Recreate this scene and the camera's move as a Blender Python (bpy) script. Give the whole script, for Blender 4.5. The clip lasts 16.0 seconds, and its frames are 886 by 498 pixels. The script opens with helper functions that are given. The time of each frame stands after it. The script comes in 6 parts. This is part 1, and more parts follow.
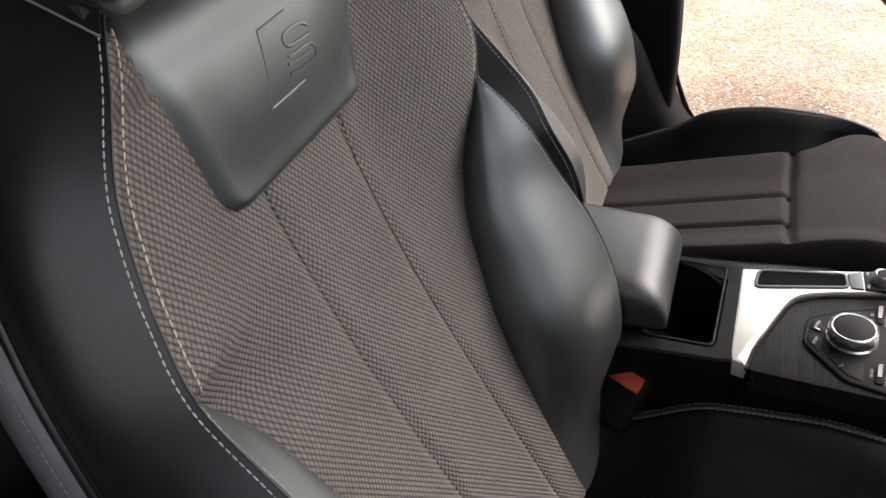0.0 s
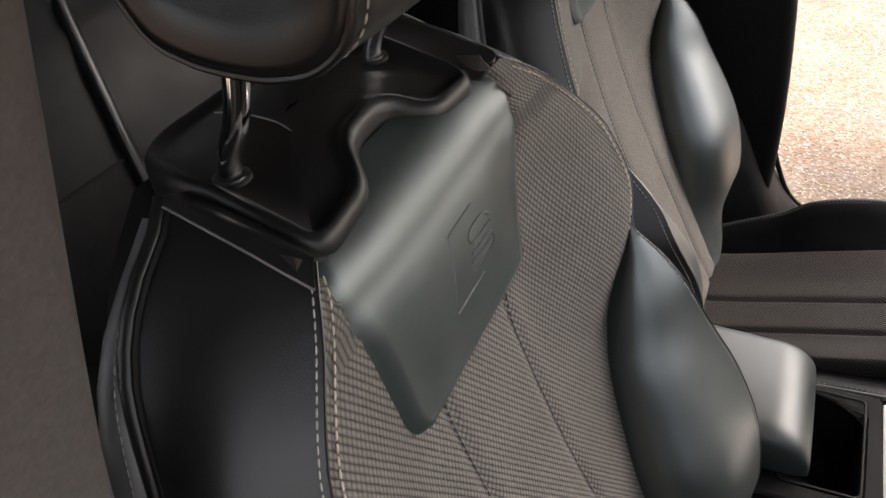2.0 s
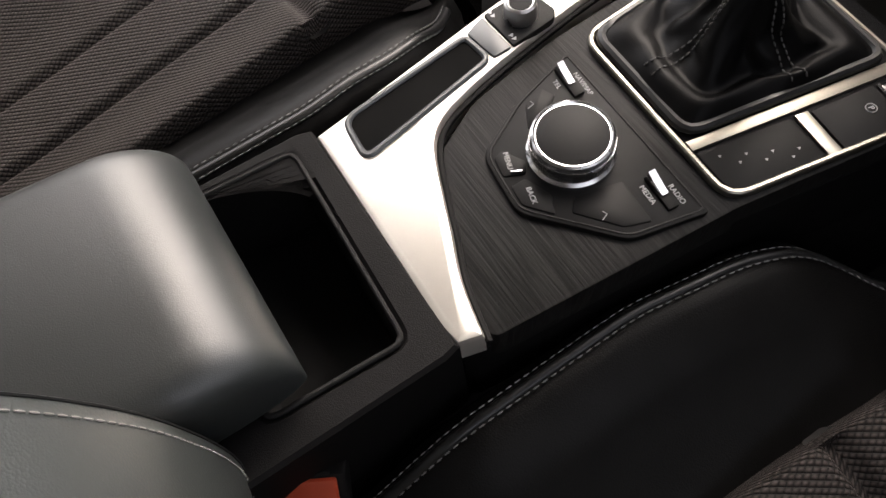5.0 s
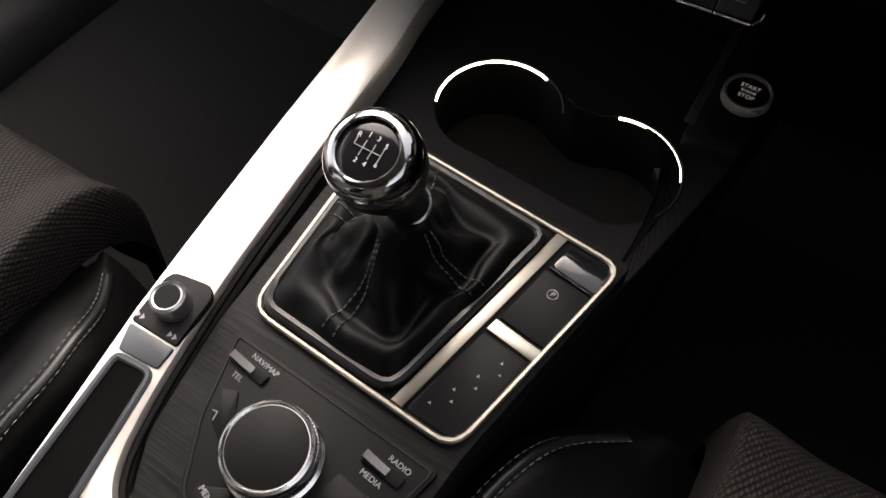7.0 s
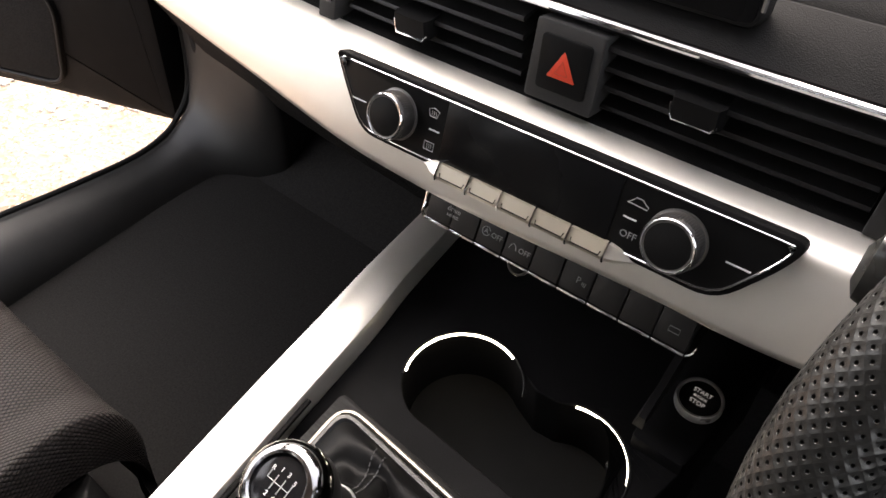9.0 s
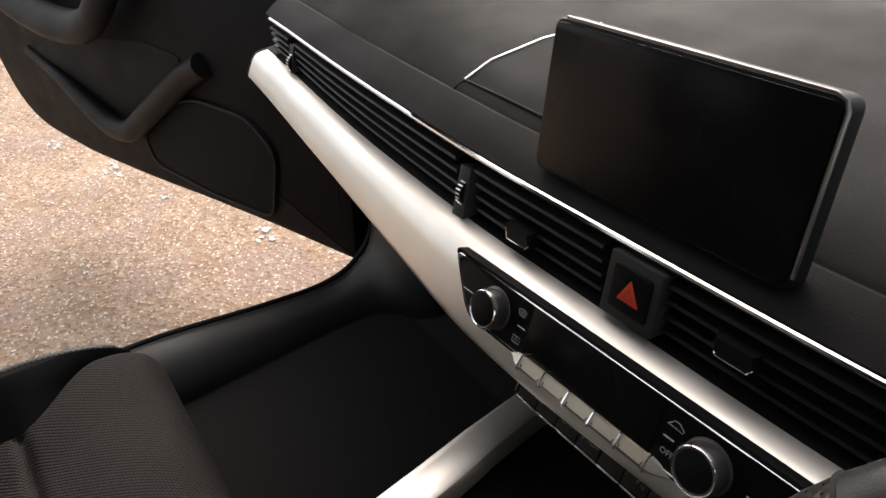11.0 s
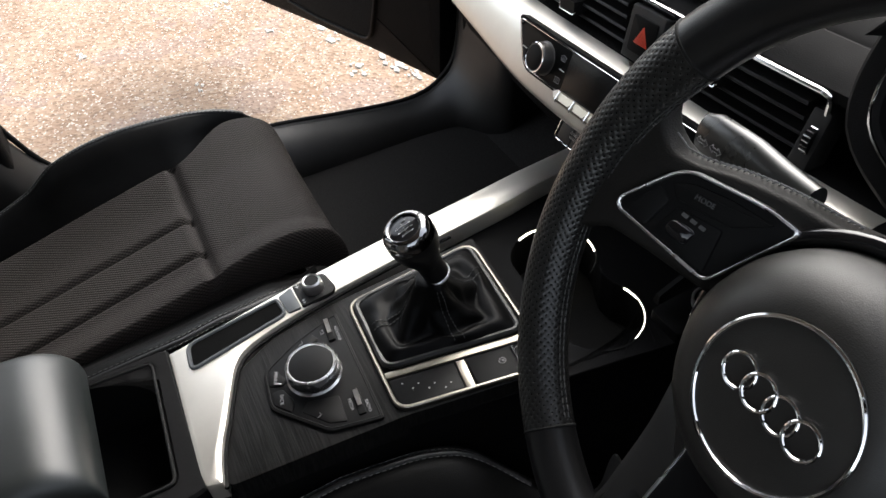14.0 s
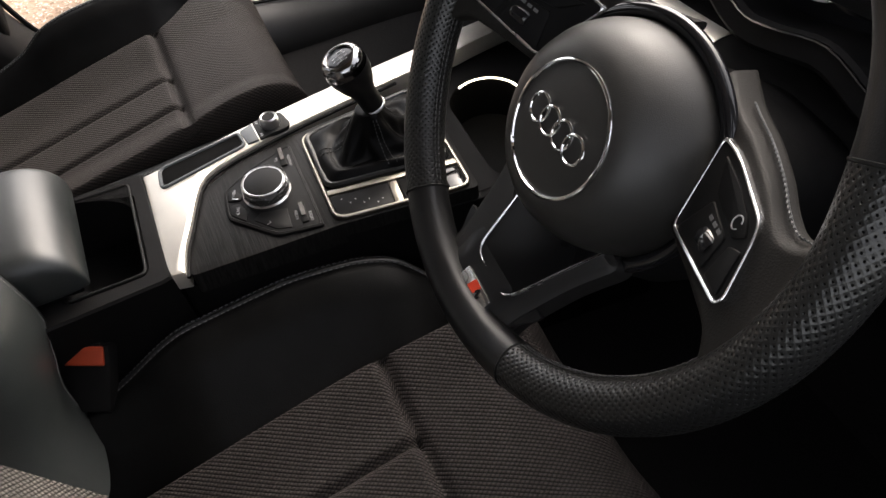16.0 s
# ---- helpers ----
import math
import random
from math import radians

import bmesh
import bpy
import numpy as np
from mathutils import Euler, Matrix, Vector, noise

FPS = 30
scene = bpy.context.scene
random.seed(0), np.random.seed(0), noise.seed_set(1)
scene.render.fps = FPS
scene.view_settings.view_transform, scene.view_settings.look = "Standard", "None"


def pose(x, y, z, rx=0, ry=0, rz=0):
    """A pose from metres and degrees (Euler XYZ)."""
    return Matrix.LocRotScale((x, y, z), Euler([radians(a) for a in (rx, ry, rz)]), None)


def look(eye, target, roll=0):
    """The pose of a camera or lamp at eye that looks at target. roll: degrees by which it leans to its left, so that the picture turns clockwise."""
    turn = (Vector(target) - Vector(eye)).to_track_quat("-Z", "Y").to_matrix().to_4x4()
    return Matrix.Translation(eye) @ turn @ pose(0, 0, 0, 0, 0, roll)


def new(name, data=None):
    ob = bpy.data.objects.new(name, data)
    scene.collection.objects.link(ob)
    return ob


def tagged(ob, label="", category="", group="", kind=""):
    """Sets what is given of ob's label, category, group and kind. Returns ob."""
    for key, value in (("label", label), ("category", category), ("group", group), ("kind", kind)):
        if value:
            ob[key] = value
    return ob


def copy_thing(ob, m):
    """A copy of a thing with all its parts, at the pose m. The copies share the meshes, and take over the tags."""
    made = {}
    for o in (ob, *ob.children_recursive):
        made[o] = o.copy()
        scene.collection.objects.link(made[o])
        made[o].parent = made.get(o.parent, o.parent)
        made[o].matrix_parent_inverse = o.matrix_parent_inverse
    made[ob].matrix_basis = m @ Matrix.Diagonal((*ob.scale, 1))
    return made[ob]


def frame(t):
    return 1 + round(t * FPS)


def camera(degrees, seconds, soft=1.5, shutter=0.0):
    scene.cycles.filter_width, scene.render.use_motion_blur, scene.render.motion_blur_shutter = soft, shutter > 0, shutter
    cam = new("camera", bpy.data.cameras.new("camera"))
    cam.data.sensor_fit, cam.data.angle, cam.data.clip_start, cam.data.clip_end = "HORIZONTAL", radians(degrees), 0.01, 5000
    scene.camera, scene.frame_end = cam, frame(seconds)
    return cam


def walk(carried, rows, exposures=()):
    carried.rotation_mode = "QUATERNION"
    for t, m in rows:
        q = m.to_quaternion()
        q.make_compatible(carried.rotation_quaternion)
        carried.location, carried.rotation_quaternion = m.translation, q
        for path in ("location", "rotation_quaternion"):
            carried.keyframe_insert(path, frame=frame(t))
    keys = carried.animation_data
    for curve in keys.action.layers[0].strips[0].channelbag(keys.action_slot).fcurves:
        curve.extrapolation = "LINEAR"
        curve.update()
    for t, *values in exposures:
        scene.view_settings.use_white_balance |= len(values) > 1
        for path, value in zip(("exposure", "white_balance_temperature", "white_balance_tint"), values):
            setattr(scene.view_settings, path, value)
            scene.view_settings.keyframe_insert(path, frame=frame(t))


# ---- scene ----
cam = camera(61.5, 16.0)
PATH = [
    (0, (0.713, -0.101, 1.228), (-0.719, -0.739, -0.013), -5.6),
    (0.5, (0.675, -0.129, 1.256), (-0.742, -0.81, 0.019), -5.3),
    (1, (0.667, -0.165, 1.292), (-0.746, -0.862, 0.059), -5.7),
    (1.5, (0.652, -0.19, 1.311), (-0.745, -0.943, 0.094), -6.0),
    (2, (0.643, -0.233, 1.311), (-0.776, -0.958, 0.102), -5.8),
    (2.5, (0.593, -0.252, 1.244), (-0.882, -0.744, -0.014), -5.0),
    (3, (0.472, -0.245, 1.139), (-0.982, -0.56, -0.198), -4.9),
    (3.5, (0.371, -0.235, 1.037), (-0.935, -0.312, -0.476), -4.8),
    (4, (0.281, -0.204, 1.008), (-0.798, -0.073, -0.671), -5.5),
    (4.2, (0.263, -0.184, 0.99), (-0.765, 0.022, -0.713), -5.5),
    (6.3, (0.158, -0.041, 0.951), (-0.485, 0.759, -0.765), -0.2),
    (6.5, (0.155, -0.028, 0.96), (-0.467, 0.818, -0.742), 0.5),
    (7, (0.16, 0.014, 0.981), (-0.43, 0.962, -0.678), 0.8),
    (7.5, (0.158, 0.035, 1.011), (-0.409, 1.092, -0.589), 1.8),
    (8, (0.164, 0.058, 1.029), (-0.382, 1.229, -0.497), 2.7),
    (8.5, (0.173, 0.071, 1.045), (-0.487, 1.258, -0.424), 1.6),
    (9, (0.187, 0.101, 1.066), (-0.715, 1.184, -0.353), -0.3),
    (9.5, (0.196, 0.115, 1.088), (-0.875, 1.132, -0.261), -1.4),
    (10, (0.214, 0.121, 1.106), (-1.023, 1.075, -0.143), -2.4),
    (10.2, (0.224, 0.132, 1.122), (-1.058, 1.068, -0.096), -2.8),
    (12.3, (0.342, 0.073, 1.153), (-1.118, 0.882, 0.051), -2.8),
    (12.5, (0.36, 0.062, 1.147), (-1.098, 0.828, 0.011), -2.9),
    (13, (0.394, 0.048, 1.143), (-1.034, 0.739, -0.074), -3.4),
    (13.5, (0.434, 0.023, 1.142), (-0.945, 0.654, -0.162), -3.9),
    (14, (0.475, 0.012, 1.157), (-0.865, 0.612, -0.2), -3.9),
    (14.5, (0.531, 0.014, 1.168), (-0.767, 0.593, -0.24), -4.2),
    (15, (0.572, 0.047, 1.161), (-0.697, 0.585, -0.288), -4.2),
    (15.5, (0.614, 0.04, 1.16), (-0.629, 0.542, -0.325), -4.4),
    (16, (0.637, 0.025, 1.158), (-0.585, 0.519, -0.346), -4.6),
]
EXPOSURES = [(0, 2.25, 6800, 13), (2.5, 2.3, 6900, 13), (3.5, 2.55, 6900, 13), (4.2, 2.55, 7000, 14), (6.3, 2.15, 7100, 15), (7.8, 2.35, 7100, 16), (8.6, 2.75, 7100, 16), (9.0, 2.95, 7100, 15), (9.5, 2.35, 7100, 14), (10.2, 1.75, 7000, 13), (12.3, 1.45, 7000, 14), (13.3, 1.5, 6900, 13), (14.5, 2.3, 6300, 7), (15.2, 2.4, 6800, 12), (16.0, 2.25, 7000, 13)]
walk(cam, [(t, look(eye, target, roll)) for t, eye, target, roll in PATH], EXPOSURES)

# world, sun: a bright overcast sky
world = bpy.data.worlds.new("world")
scene.world = world
world.use_nodes = True
nt = world.node_tree
sky = nt.nodes.new("ShaderNodeTexSky")
sky.sky_type, sky.sun_disc = "NISHITA", False
sky.sun_elevation, sky.sun_rotation = radians(44), radians(-46)
sky.dust_density, sky.ozone_density = 3.0, 0.3
haze = nt.nodes.new("ShaderNodeHueSaturation")
haze.inputs["Saturation"].default_value = 0.35
nt.links.new(sky.outputs[0], haze.inputs["Color"])
nt.links.new(haze.outputs[0], nt.nodes["Background"].inputs[0])
nt.nodes["Background"].inputs[1].default_value = 0.15
sun = new("sun", bpy.data.lights.new("sun", "SUN"))
sun.data.energy, sun.data.angle, sun.data.color = 0.42, radians(60), (1.0, 0.95, 0.88)
sun.matrix_world = look((0, 0, 5), (0.517, -0.499, 5 - 0.695))


# materials
def nodes(m):
    m.use_nodes = True
    t = m.node_tree
    return t, t.nodes["Principled BSDF"]


def plain(name, col, rough=0.5, metal=0.0, var=0.15, scale=40.0, bump=0.0, bscale=300.0, spec=0.5, coat=0.0, coat_rough=0.08):
    """Base material with two scales of variation and fine relief."""
    m = bpy.data.materials.new(name)
    t, b = nodes(m)
    co = t.nodes.new("ShaderNodeTexCoord")
    n1 = t.nodes.new("ShaderNodeTexNoise")
    n1.inputs["Scale"].default_value, n1.inputs["Detail"].default_value = scale, 6
    t.links.new(co.outputs["Object"], n1.inputs["Vector"])
    ramp = t.nodes.new("ShaderNodeMapRange")
    ramp.inputs[1].default_value, ramp.inputs[2].default_value = 0.3, 0.7
    ramp.inputs[3].default_value, ramp.inputs[4].default_value = 1 - var, 1 + var
    t.links.new(n1.outputs["Fac"], ramp.inputs[0])
    mul = t.nodes.new("ShaderNodeVectorMath")
    mul.operation = "SCALE"
    mul.inputs[0].default_value = col
    t.links.new(ramp.outputs[0], mul.inputs["Scale"])
    t.links.new(mul.outputs[0], b.inputs["Base Color"])
    r2 = t.nodes.new("ShaderNodeMapRange")
    r2.inputs[1].default_value, r2.inputs[2].default_value = 0.25, 0.75
    r2.inputs[3].default_value, r2.inputs[4].default_value = max(0.02, rough - 0.08), min(1, rough + 0.08)
    n3 = t.nodes.new("ShaderNodeTexNoise")
    n3.inputs["Scale"].default_value, n3.inputs["Detail"].default_value = scale * 0.35, 4
    t.links.new(co.outputs["Object"], n3.inputs["Vector"])
    t.links.new(n3.outputs["Fac"], r2.inputs[0])
    t.links.new(r2.outputs[0], b.inputs["Roughness"])
    b.inputs["Metallic"].default_value = metal
    b.inputs["Specular IOR Level"].default_value = spec
    b.inputs["Coat Weight"].default_value = coat
    b.inputs["Coat Roughness"].default_value = coat_rough
    if bump:
        n2 = t.nodes.new("ShaderNodeTexVoronoi")
        n2.inputs["Scale"].default_value = bscale
        t.links.new(co.outputs["Object"], n2.inputs["Vector"])
        bp = t.nodes.new("ShaderNodeBump")
        bp.inputs["Strength"].default_value, bp.inputs["Distance"].default_value = bump, 0.0006
        t.links.new(n2.outputs["Distance"], bp.inputs["Height"])
        t.links.new(bp.outputs[0], b.inputs["Normal"])
    return m


def math_node(t, op, a, b=None, c=None):
    n = t.nodes.new("ShaderNodeMath")
    n.operation = op
    for k, v in enumerate((a, b, c)):
        if v is None:
            continue
        if isinstance(v, (int, float)):
            n.inputs[k].default_value = v
        else:
            t.links.new(v, n.inputs[k])
    return n.outputs[0]


def weave(name, dark, light, pitch=0.0049, crisp=1.0):
    """Woven seat cloth: staggered raised threads along the mesh's own coordinates, in metres."""
    m = bpy.data.materials.new(name)
    t, b = nodes(m)
    uv = t.nodes.new("ShaderNodeUVMap")
    sep = t.nodes.new("ShaderNodeSeparateXYZ")
    t.links.new(uv.outputs[0], sep.inputs[0])
    u = math_node(t, "MULTIPLY", sep.outputs[0], math.pi / pitch)
    v = math_node(t, "MULTIPLY", sep.outputs[1], math.pi / (pitch * 1.45))
    along = math_node(t, "ABSOLUTE", math_node(t, "SINE", math_node(t, "ADD", u, v)))
    across = math_node(t, "ABSOLUTE", math_node(t, "SINE", math_node(t, "SUBTRACT", u, v)))
    h = math_node(t, "MULTIPLY", math_node(t, "POWER", across, 0.7), math_node(t, "MULTIPLY_ADD", math_node(t, "POWER", along, 0.8), 0.65, 0.35))
    nz = t.nodes.new("ShaderNodeTexNoise")
    nz.inputs["Scale"].default_value, nz.inputs["Detail"].default_value = 260, 3
    t.links.new(uv.outputs[0], nz.inputs["Vector"])
    nl = t.nodes.new("ShaderNodeTexNoise")
    nl.inputs["Scale"].default_value, nl.inputs["Detail"].default_value = 14, 4
    t.links.new(uv.outputs[0], nl.inputs["Vector"])
    f = math_node(t, "MULTIPLY_ADD", math_node(t, "SUBTRACT", nz.outputs["Fac"], 0.5), 0.5, h)
    mix = t.nodes.new("ShaderNodeMix")
    mix.data_type = "RGBA"
    t.links.new(math_node(t, "POWER", math_node(t, "MAXIMUM", f, 0.0), crisp), mix.inputs["Factor"])
    mix.inputs[6].default_value, mix.inputs[7].default_value = (*dark, 1), (*light, 1)
    sc = t.nodes.new("ShaderNodeVectorMath")
    sc.operation = "SCALE"
    t.links.new(mix.outputs[2], sc.inputs[0])
    t.links.new(math_node(t, "MULTIPLY_ADD", nl.outputs["Fac"], 0.4, 0.8), sc.inputs["Scale"])
    t.links.new(sc.outputs[0], b.inputs["Base Color"])
    b.inputs["Roughness"].default_value = 0.75
    b.inputs["Specular IOR Level"].default_value = 0.25
    bp = t.nodes.new("ShaderNodeBump")
    bp.inputs["Strength"].default_value, bp.inputs["Distance"].default_value = 1.0, 0.0009
    t.links.new(f, bp.inputs["Height"])
    t.links.new(bp.outputs[0], b.inputs["Normal"])
    return m


LEATHER = plain("black_leather", (0.008, 0.0084, 0.0088), 0.36, spec=0.42, var=0.2, bump=0.12, bscale=1200)
PLATE = plain("plate_leather", (0.006, 0.006, 0.0062), 0.42, spec=0.30, var=0.15, bump=0.08, bscale=1200)
LEATHER_GLOSS = plain("glossy_leather", (0.006, 0.006, 0.0065), 0.34, spec=0.4, var=0.2, bump=0.1, bscale=1100)
LEATHER_SOFT = plain("worn_leather_sky_tint", (0.013, 0.0185, 0.0190), 0.42, var=0.15, scale=12, bump=0.12, bscale=1500, spec=0.9, coat=0.2, coat_rough=0.42)
# bolster copy, lifted in colour and gloss for window sheen
LEATHER_BOLSTER = plain("bolster_leather_sky_tint", (0.018, 0.0210, 0.0205), 0.40, var=0.15, scale=12, bump=0.25, bscale=900, spec=1.0, coat=0.8, coat_rough=0.42)
# bluish sky reflection is tinted into the gloss of both leathers
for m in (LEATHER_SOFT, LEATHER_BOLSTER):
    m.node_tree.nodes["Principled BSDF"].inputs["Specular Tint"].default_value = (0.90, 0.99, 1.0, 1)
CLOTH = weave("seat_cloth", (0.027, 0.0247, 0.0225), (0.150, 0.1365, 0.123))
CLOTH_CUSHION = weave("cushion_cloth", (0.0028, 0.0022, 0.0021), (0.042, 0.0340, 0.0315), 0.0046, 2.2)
DASH_PAD = plain("dash_moulding", (0.009, 0.0088, 0.0088), 0.6, bump=0.3, bscale=1400, spec=0.07)
THREAD = plain("pale_thread", (0.27, 0.265, 0.25), 0.7)
THREAD_WARM = plain("beige_thread", (0.36, 0.31, 0.26), 0.7)
# border leather lightened to hold the window light that falls on it
LIT_BORDER = plain("lit_border_leather", (0.075, 0.075, 0.078), 0.45)
BENCH = plain("bench_leather", (0.008, 0.0078, 0.008), 0.5, spec=0.10, var=0.2, bump=0.15, bscale=700)
# seat leather darkened and dulled to put the cushion's shade into it
SHADED_LEATHER = plain("shaded_cushion_leather", (0.004, 0.0040, 0.0041), 0.42, spec=0.09, var=0.2, bump=0.2, bscale=900)
SEAM_GREY = plain("grey_thread", (0.13, 0.13, 0.13), 0.7)
DARK_THREAD = plain("dark_thread", (0.05, 0.05, 0.05), 0.7)
PLASTIC = plain("soft_black_plastic", (0.006, 0.0058, 0.006), 0.62, bump=0.3, bscale=1400, spec=0.09)
PLASTIC_SMOOTH = plain("smooth_black_plastic", (0.012, 0.0115, 0.0112), 0.45, bump=0.08, bscale=1600, spec=0.35)
PLASTIC_GREY = plain("dark_grey_plastic", (0.009, 0.0088, 0.0088), 0.55, bump=0.3, bscale=1400, spec=0.18)
GLOSS = plain("gloss_black", (0.008, 0.008, 0.009), 0.08, var=0.05)
KEY = plain("key_black", (0.006, 0.006, 0.0062), 0.5, spec=0.1)
VENT = plain("vent_black", (0.009, 0.009, 0.009), 0.45, spec=0.25)
SATIN = plain("satin_aluminium", (0.72, 0.69, 0.63), 0.40, 0.75, var=0.04, scale=25)
CHROME = plain("chrome", (0.82, 0.82, 0.82), 0.08, 1.0, var=0.03)
MATT_CHROME = plain("matt_chrome", (0.7, 0.7, 0.7), 0.25, 1.0, var=0.05)
DARK_METAL = plain("dark_metal", (0.16, 0.155, 0.15), 0.35, 0.9, var=0.05)
SATIN_FRAME = plain("champagne_satin", (0.29, 0.27, 0.23), 0.36, 0.95, var=0.05)
RED = plain("red_plastic", (0.62, 0.05, 0.02), 0.4)
ORANGE = plain("orange_buckle", (0.36, 0.045, 0.015), 0.5)
WHITE = plain("white_print", (0.62, 0.62, 0.62), 0.5)
GREYPRINT = plain("grey_print", (0.30, 0.30, 0.30), 0.5)
CARPET = plain("black_carpet", (0.014, 0.0132, 0.0128), 0.95, var=0.4, scale=400, spec=0.1)
PILLAR = plain("pillar_cloth", (0.05, 0.045, 0.043), 0.85, var=0.15, scale=500)
HEADLINER = plain("headliner", (0.32, 0.31, 0.29), 0.9, var=0.1, scale=300)
PAINT = plain("dark_car_paint", (0.02, 0.02, 0.022), 0.25, coat=1.0)
SCREEN_OFF = plain("switched_off_display", (0.004, 0.004, 0.0045), 0.28, spec=0.12, var=0.05)
SILVER_KEY = plain("champagne_key", (0.55, 0.50, 0.40), 0.35, 0.8, var=0.04)
DIM_PRINT = plain("dim_print", (0.09, 0.09, 0.09), 0.5)
STALK = plain("stalk_plastic", (0.014, 0.0145, 0.014), 0.30, spec=0.6, var=0.1)
BACKLIT = plain("backlit_print", (0.6, 0.6, 0.6), 0.5)
BACKLIT.node_tree.nodes["Principled BSDF"].inputs["Emission Color"].default_value = (1, 0.97, 0.93, 1)
BACKLIT.node_tree.nodes["Principled BSDF"].inputs["Emission Strength"].default_value = 0.04
SWITCH_GREY = plain("switch_panel_grey", (0.028, 0.028, 0.028), 0.55, bump=0.2, bscale=1400, spec=0.25)
LIT = bpy.data.materials.new("lit_strip")
LIT.use_nodes = True
LIT.node_tree.nodes["Principled BSDF"].inputs["Emission Color"].default_value = (1.0, 0.93, 0.74, 1)
LIT.node_tree.nodes["Principled BSDF"].inputs["Emission Strength"].default_value = 2.2
RUBBER = plain("rubber", (0.008, 0.008, 0.008), 0.7, spec=0.15)


# mesh helpers
def part(name, bm, material, parent=None, label="", angle=40, weld=True):
    if weld:
        bmesh.ops.remove_doubles(bm, verts=bm.verts, dist=1e-6)
    bmesh.ops.recalc_face_normals(bm, faces=bm.faces)
    me = bpy.data.meshes.new(name)
    bm.to_mesh(me)
    bm.free()
    me.polygons.foreach_set("use_smooth", [True] * len(me.polygons))
    me.set_sharp_from_angle(angle=radians(angle))
    me.materials.append(material)
    ob = new(name, me)
    if parent:
        ob.parent = parent
    if label:
        tagged(ob, label)
    return ob


def thing(name, label, category, group="", m=None):
    ob = new(name)
    ob.empty_display_size = 0.05
    if m:
        ob.matrix_basis = m
    return tagged(ob, label, category, group)


def frame_of(origin, right, up):
    """A matrix whose local x, y lie along right and up and whose z is their normal."""
    x = Vector(right).normalized()
    z = x.cross(Vector(up)).normalized()
    y = z.cross(x)
    return Matrix(((x.x, y.x, z.x, origin[0]), (x.y, y.y, z.y, origin[1]), (x.z, y.z, z.z, origin[2]), (0, 0, 0, 1)))


def rounded(pts, r, n=4):
    """A closed outline with its corners rounded; r is one radius or one a corner."""
    out, k = [], len(pts)
    for i, p in enumerate(pts):
        p, a, b = Vector(p).to_2d(), Vector(pts[i - 1]).to_2d(), Vector(pts[(i + 1) % k]).to_2d()
        ri = r[i] if isinstance(r, (list, tuple)) else r
        ri = min(ri, (a - p).length * 0.49, (b - p).length * 0.49)
        q0, q1 = p + (a - p).normalized() * ri, p + (b - p).normalized() * ri
        for j in range(n + 1):
            s = j / n
            out.append(tuple(q0 * (1 - s) ** 2 + p * 2 * s * (1 - s) + q1 * s * s))
    return out


def resample(pts, n, closed=True):
    pts = [Vector(p) for p in pts]
    if closed:
        pts = pts + [pts[0]]
    acc = [0.0]
    for a, b in zip(pts, pts[1:]):
        acc.append(acc[-1] + (b - a).length)
    out, k = [], 0
    for i in range(n):
        d = acc[-1] * i / (n if closed else n - 1)
        while k < len(pts) - 2 and acc[k + 1] < d:
            k += 1
        s = (d - acc[k]) / max(acc[k + 1] - acc[k], 1e-9)
        out.append(pts[k].lerp(pts[k + 1], min(max(s, 0), 1)))
    return out


def curve_through(pts, n=8, closed=False):
    """Catmull-Rom points through the given ones."""
    P = [Vector(p) for p in pts]
    k, out = len(P), []
    for i in range(k if closed else k - 1):
        if closed:
            a, b, c, d = P[i - 1], P[i], P[(i + 1) % k], P[(i + 2) % k]
        else:
            a, b, c, d = P[max(i - 1, 0)], P[i], P[i + 1], P[min(i + 2, k - 1)]
        for j in range(n):
            s = j / n
            out.append(0.5 * (2 * b + (c - a) * s + (2 * a - 5 * b + 4 * c - d) * s * s + (3 * b - a - 3 * c + d) * s ** 3))
    if not closed:
        out.append(P[-1])
    return out


def loops_bm(loops, bm=None, cap0=True, cap1=True, closed=True):
    """Skin a row of loops of equal length."""
    bm = bm or bmesh.new()
    rows = [[bm.verts.new(p) for p in lp] for lp in loops]
    n = len(rows[0])
    for a, b in zip(rows, rows[1:]):
        for i in range(n if closed else n - 1):
            j = (i + 1) % n
            bm.faces.new((a[i], a[j], b[j], b[i]))
    if closed and cap0:
        bm.faces.new(rows[0][::-1])
    if closed and cap1:
        bm.faces.new(rows[-1])
    return bm


def inset2(pts, d):
    """A closed outline drawn in by d along its corner bisectors (outline anticlockwise)."""
    P = [Vector(p).to_2d() for p in pts]
    area = sum(a.x * b.y - b.x * a.y for a, b in zip(P, P[1:] + P[:1]))
    sgn, out = (1 if area > 0 else -1), []
    for i, p in enumerate(P):
        e1, e2 = p - P[i - 1], P[(i + 1) % len(P)] - p
        if e1.length < 1e-7 or e2.length < 1e-7:
            e1 = e2 = (e1 if e1.length > e2.length else e2)
        n1, n2 = Vector((-e1.y, e1.x)).normalized() * sgn, Vector((-e2.y, e2.x)).normalized() * sgn
        b = n1 + n2
        b = b / max(b.length_squared / 2, 0.6)
        out.append(tuple(p + b * d))
    return out


def slab(outline, h0, h1, m=None, bev=0.0008, bm=None):
    """A plate from an outline, between two heights of the frame m, with a rounded upper edge."""
    m = m or Matrix()
    lv = [(0, h0), (0, h1 - bev), (bev * 0.3, h1 - bev * 0.3), (bev, h1)] if bev else [(0, h0), (0, h1)]
    loops = [[m @ Vector((x, y, h)) for x, y in (inset2(outline, d) if d else outline)] for d, h in lv]
    return loops_bm(loops, bm)


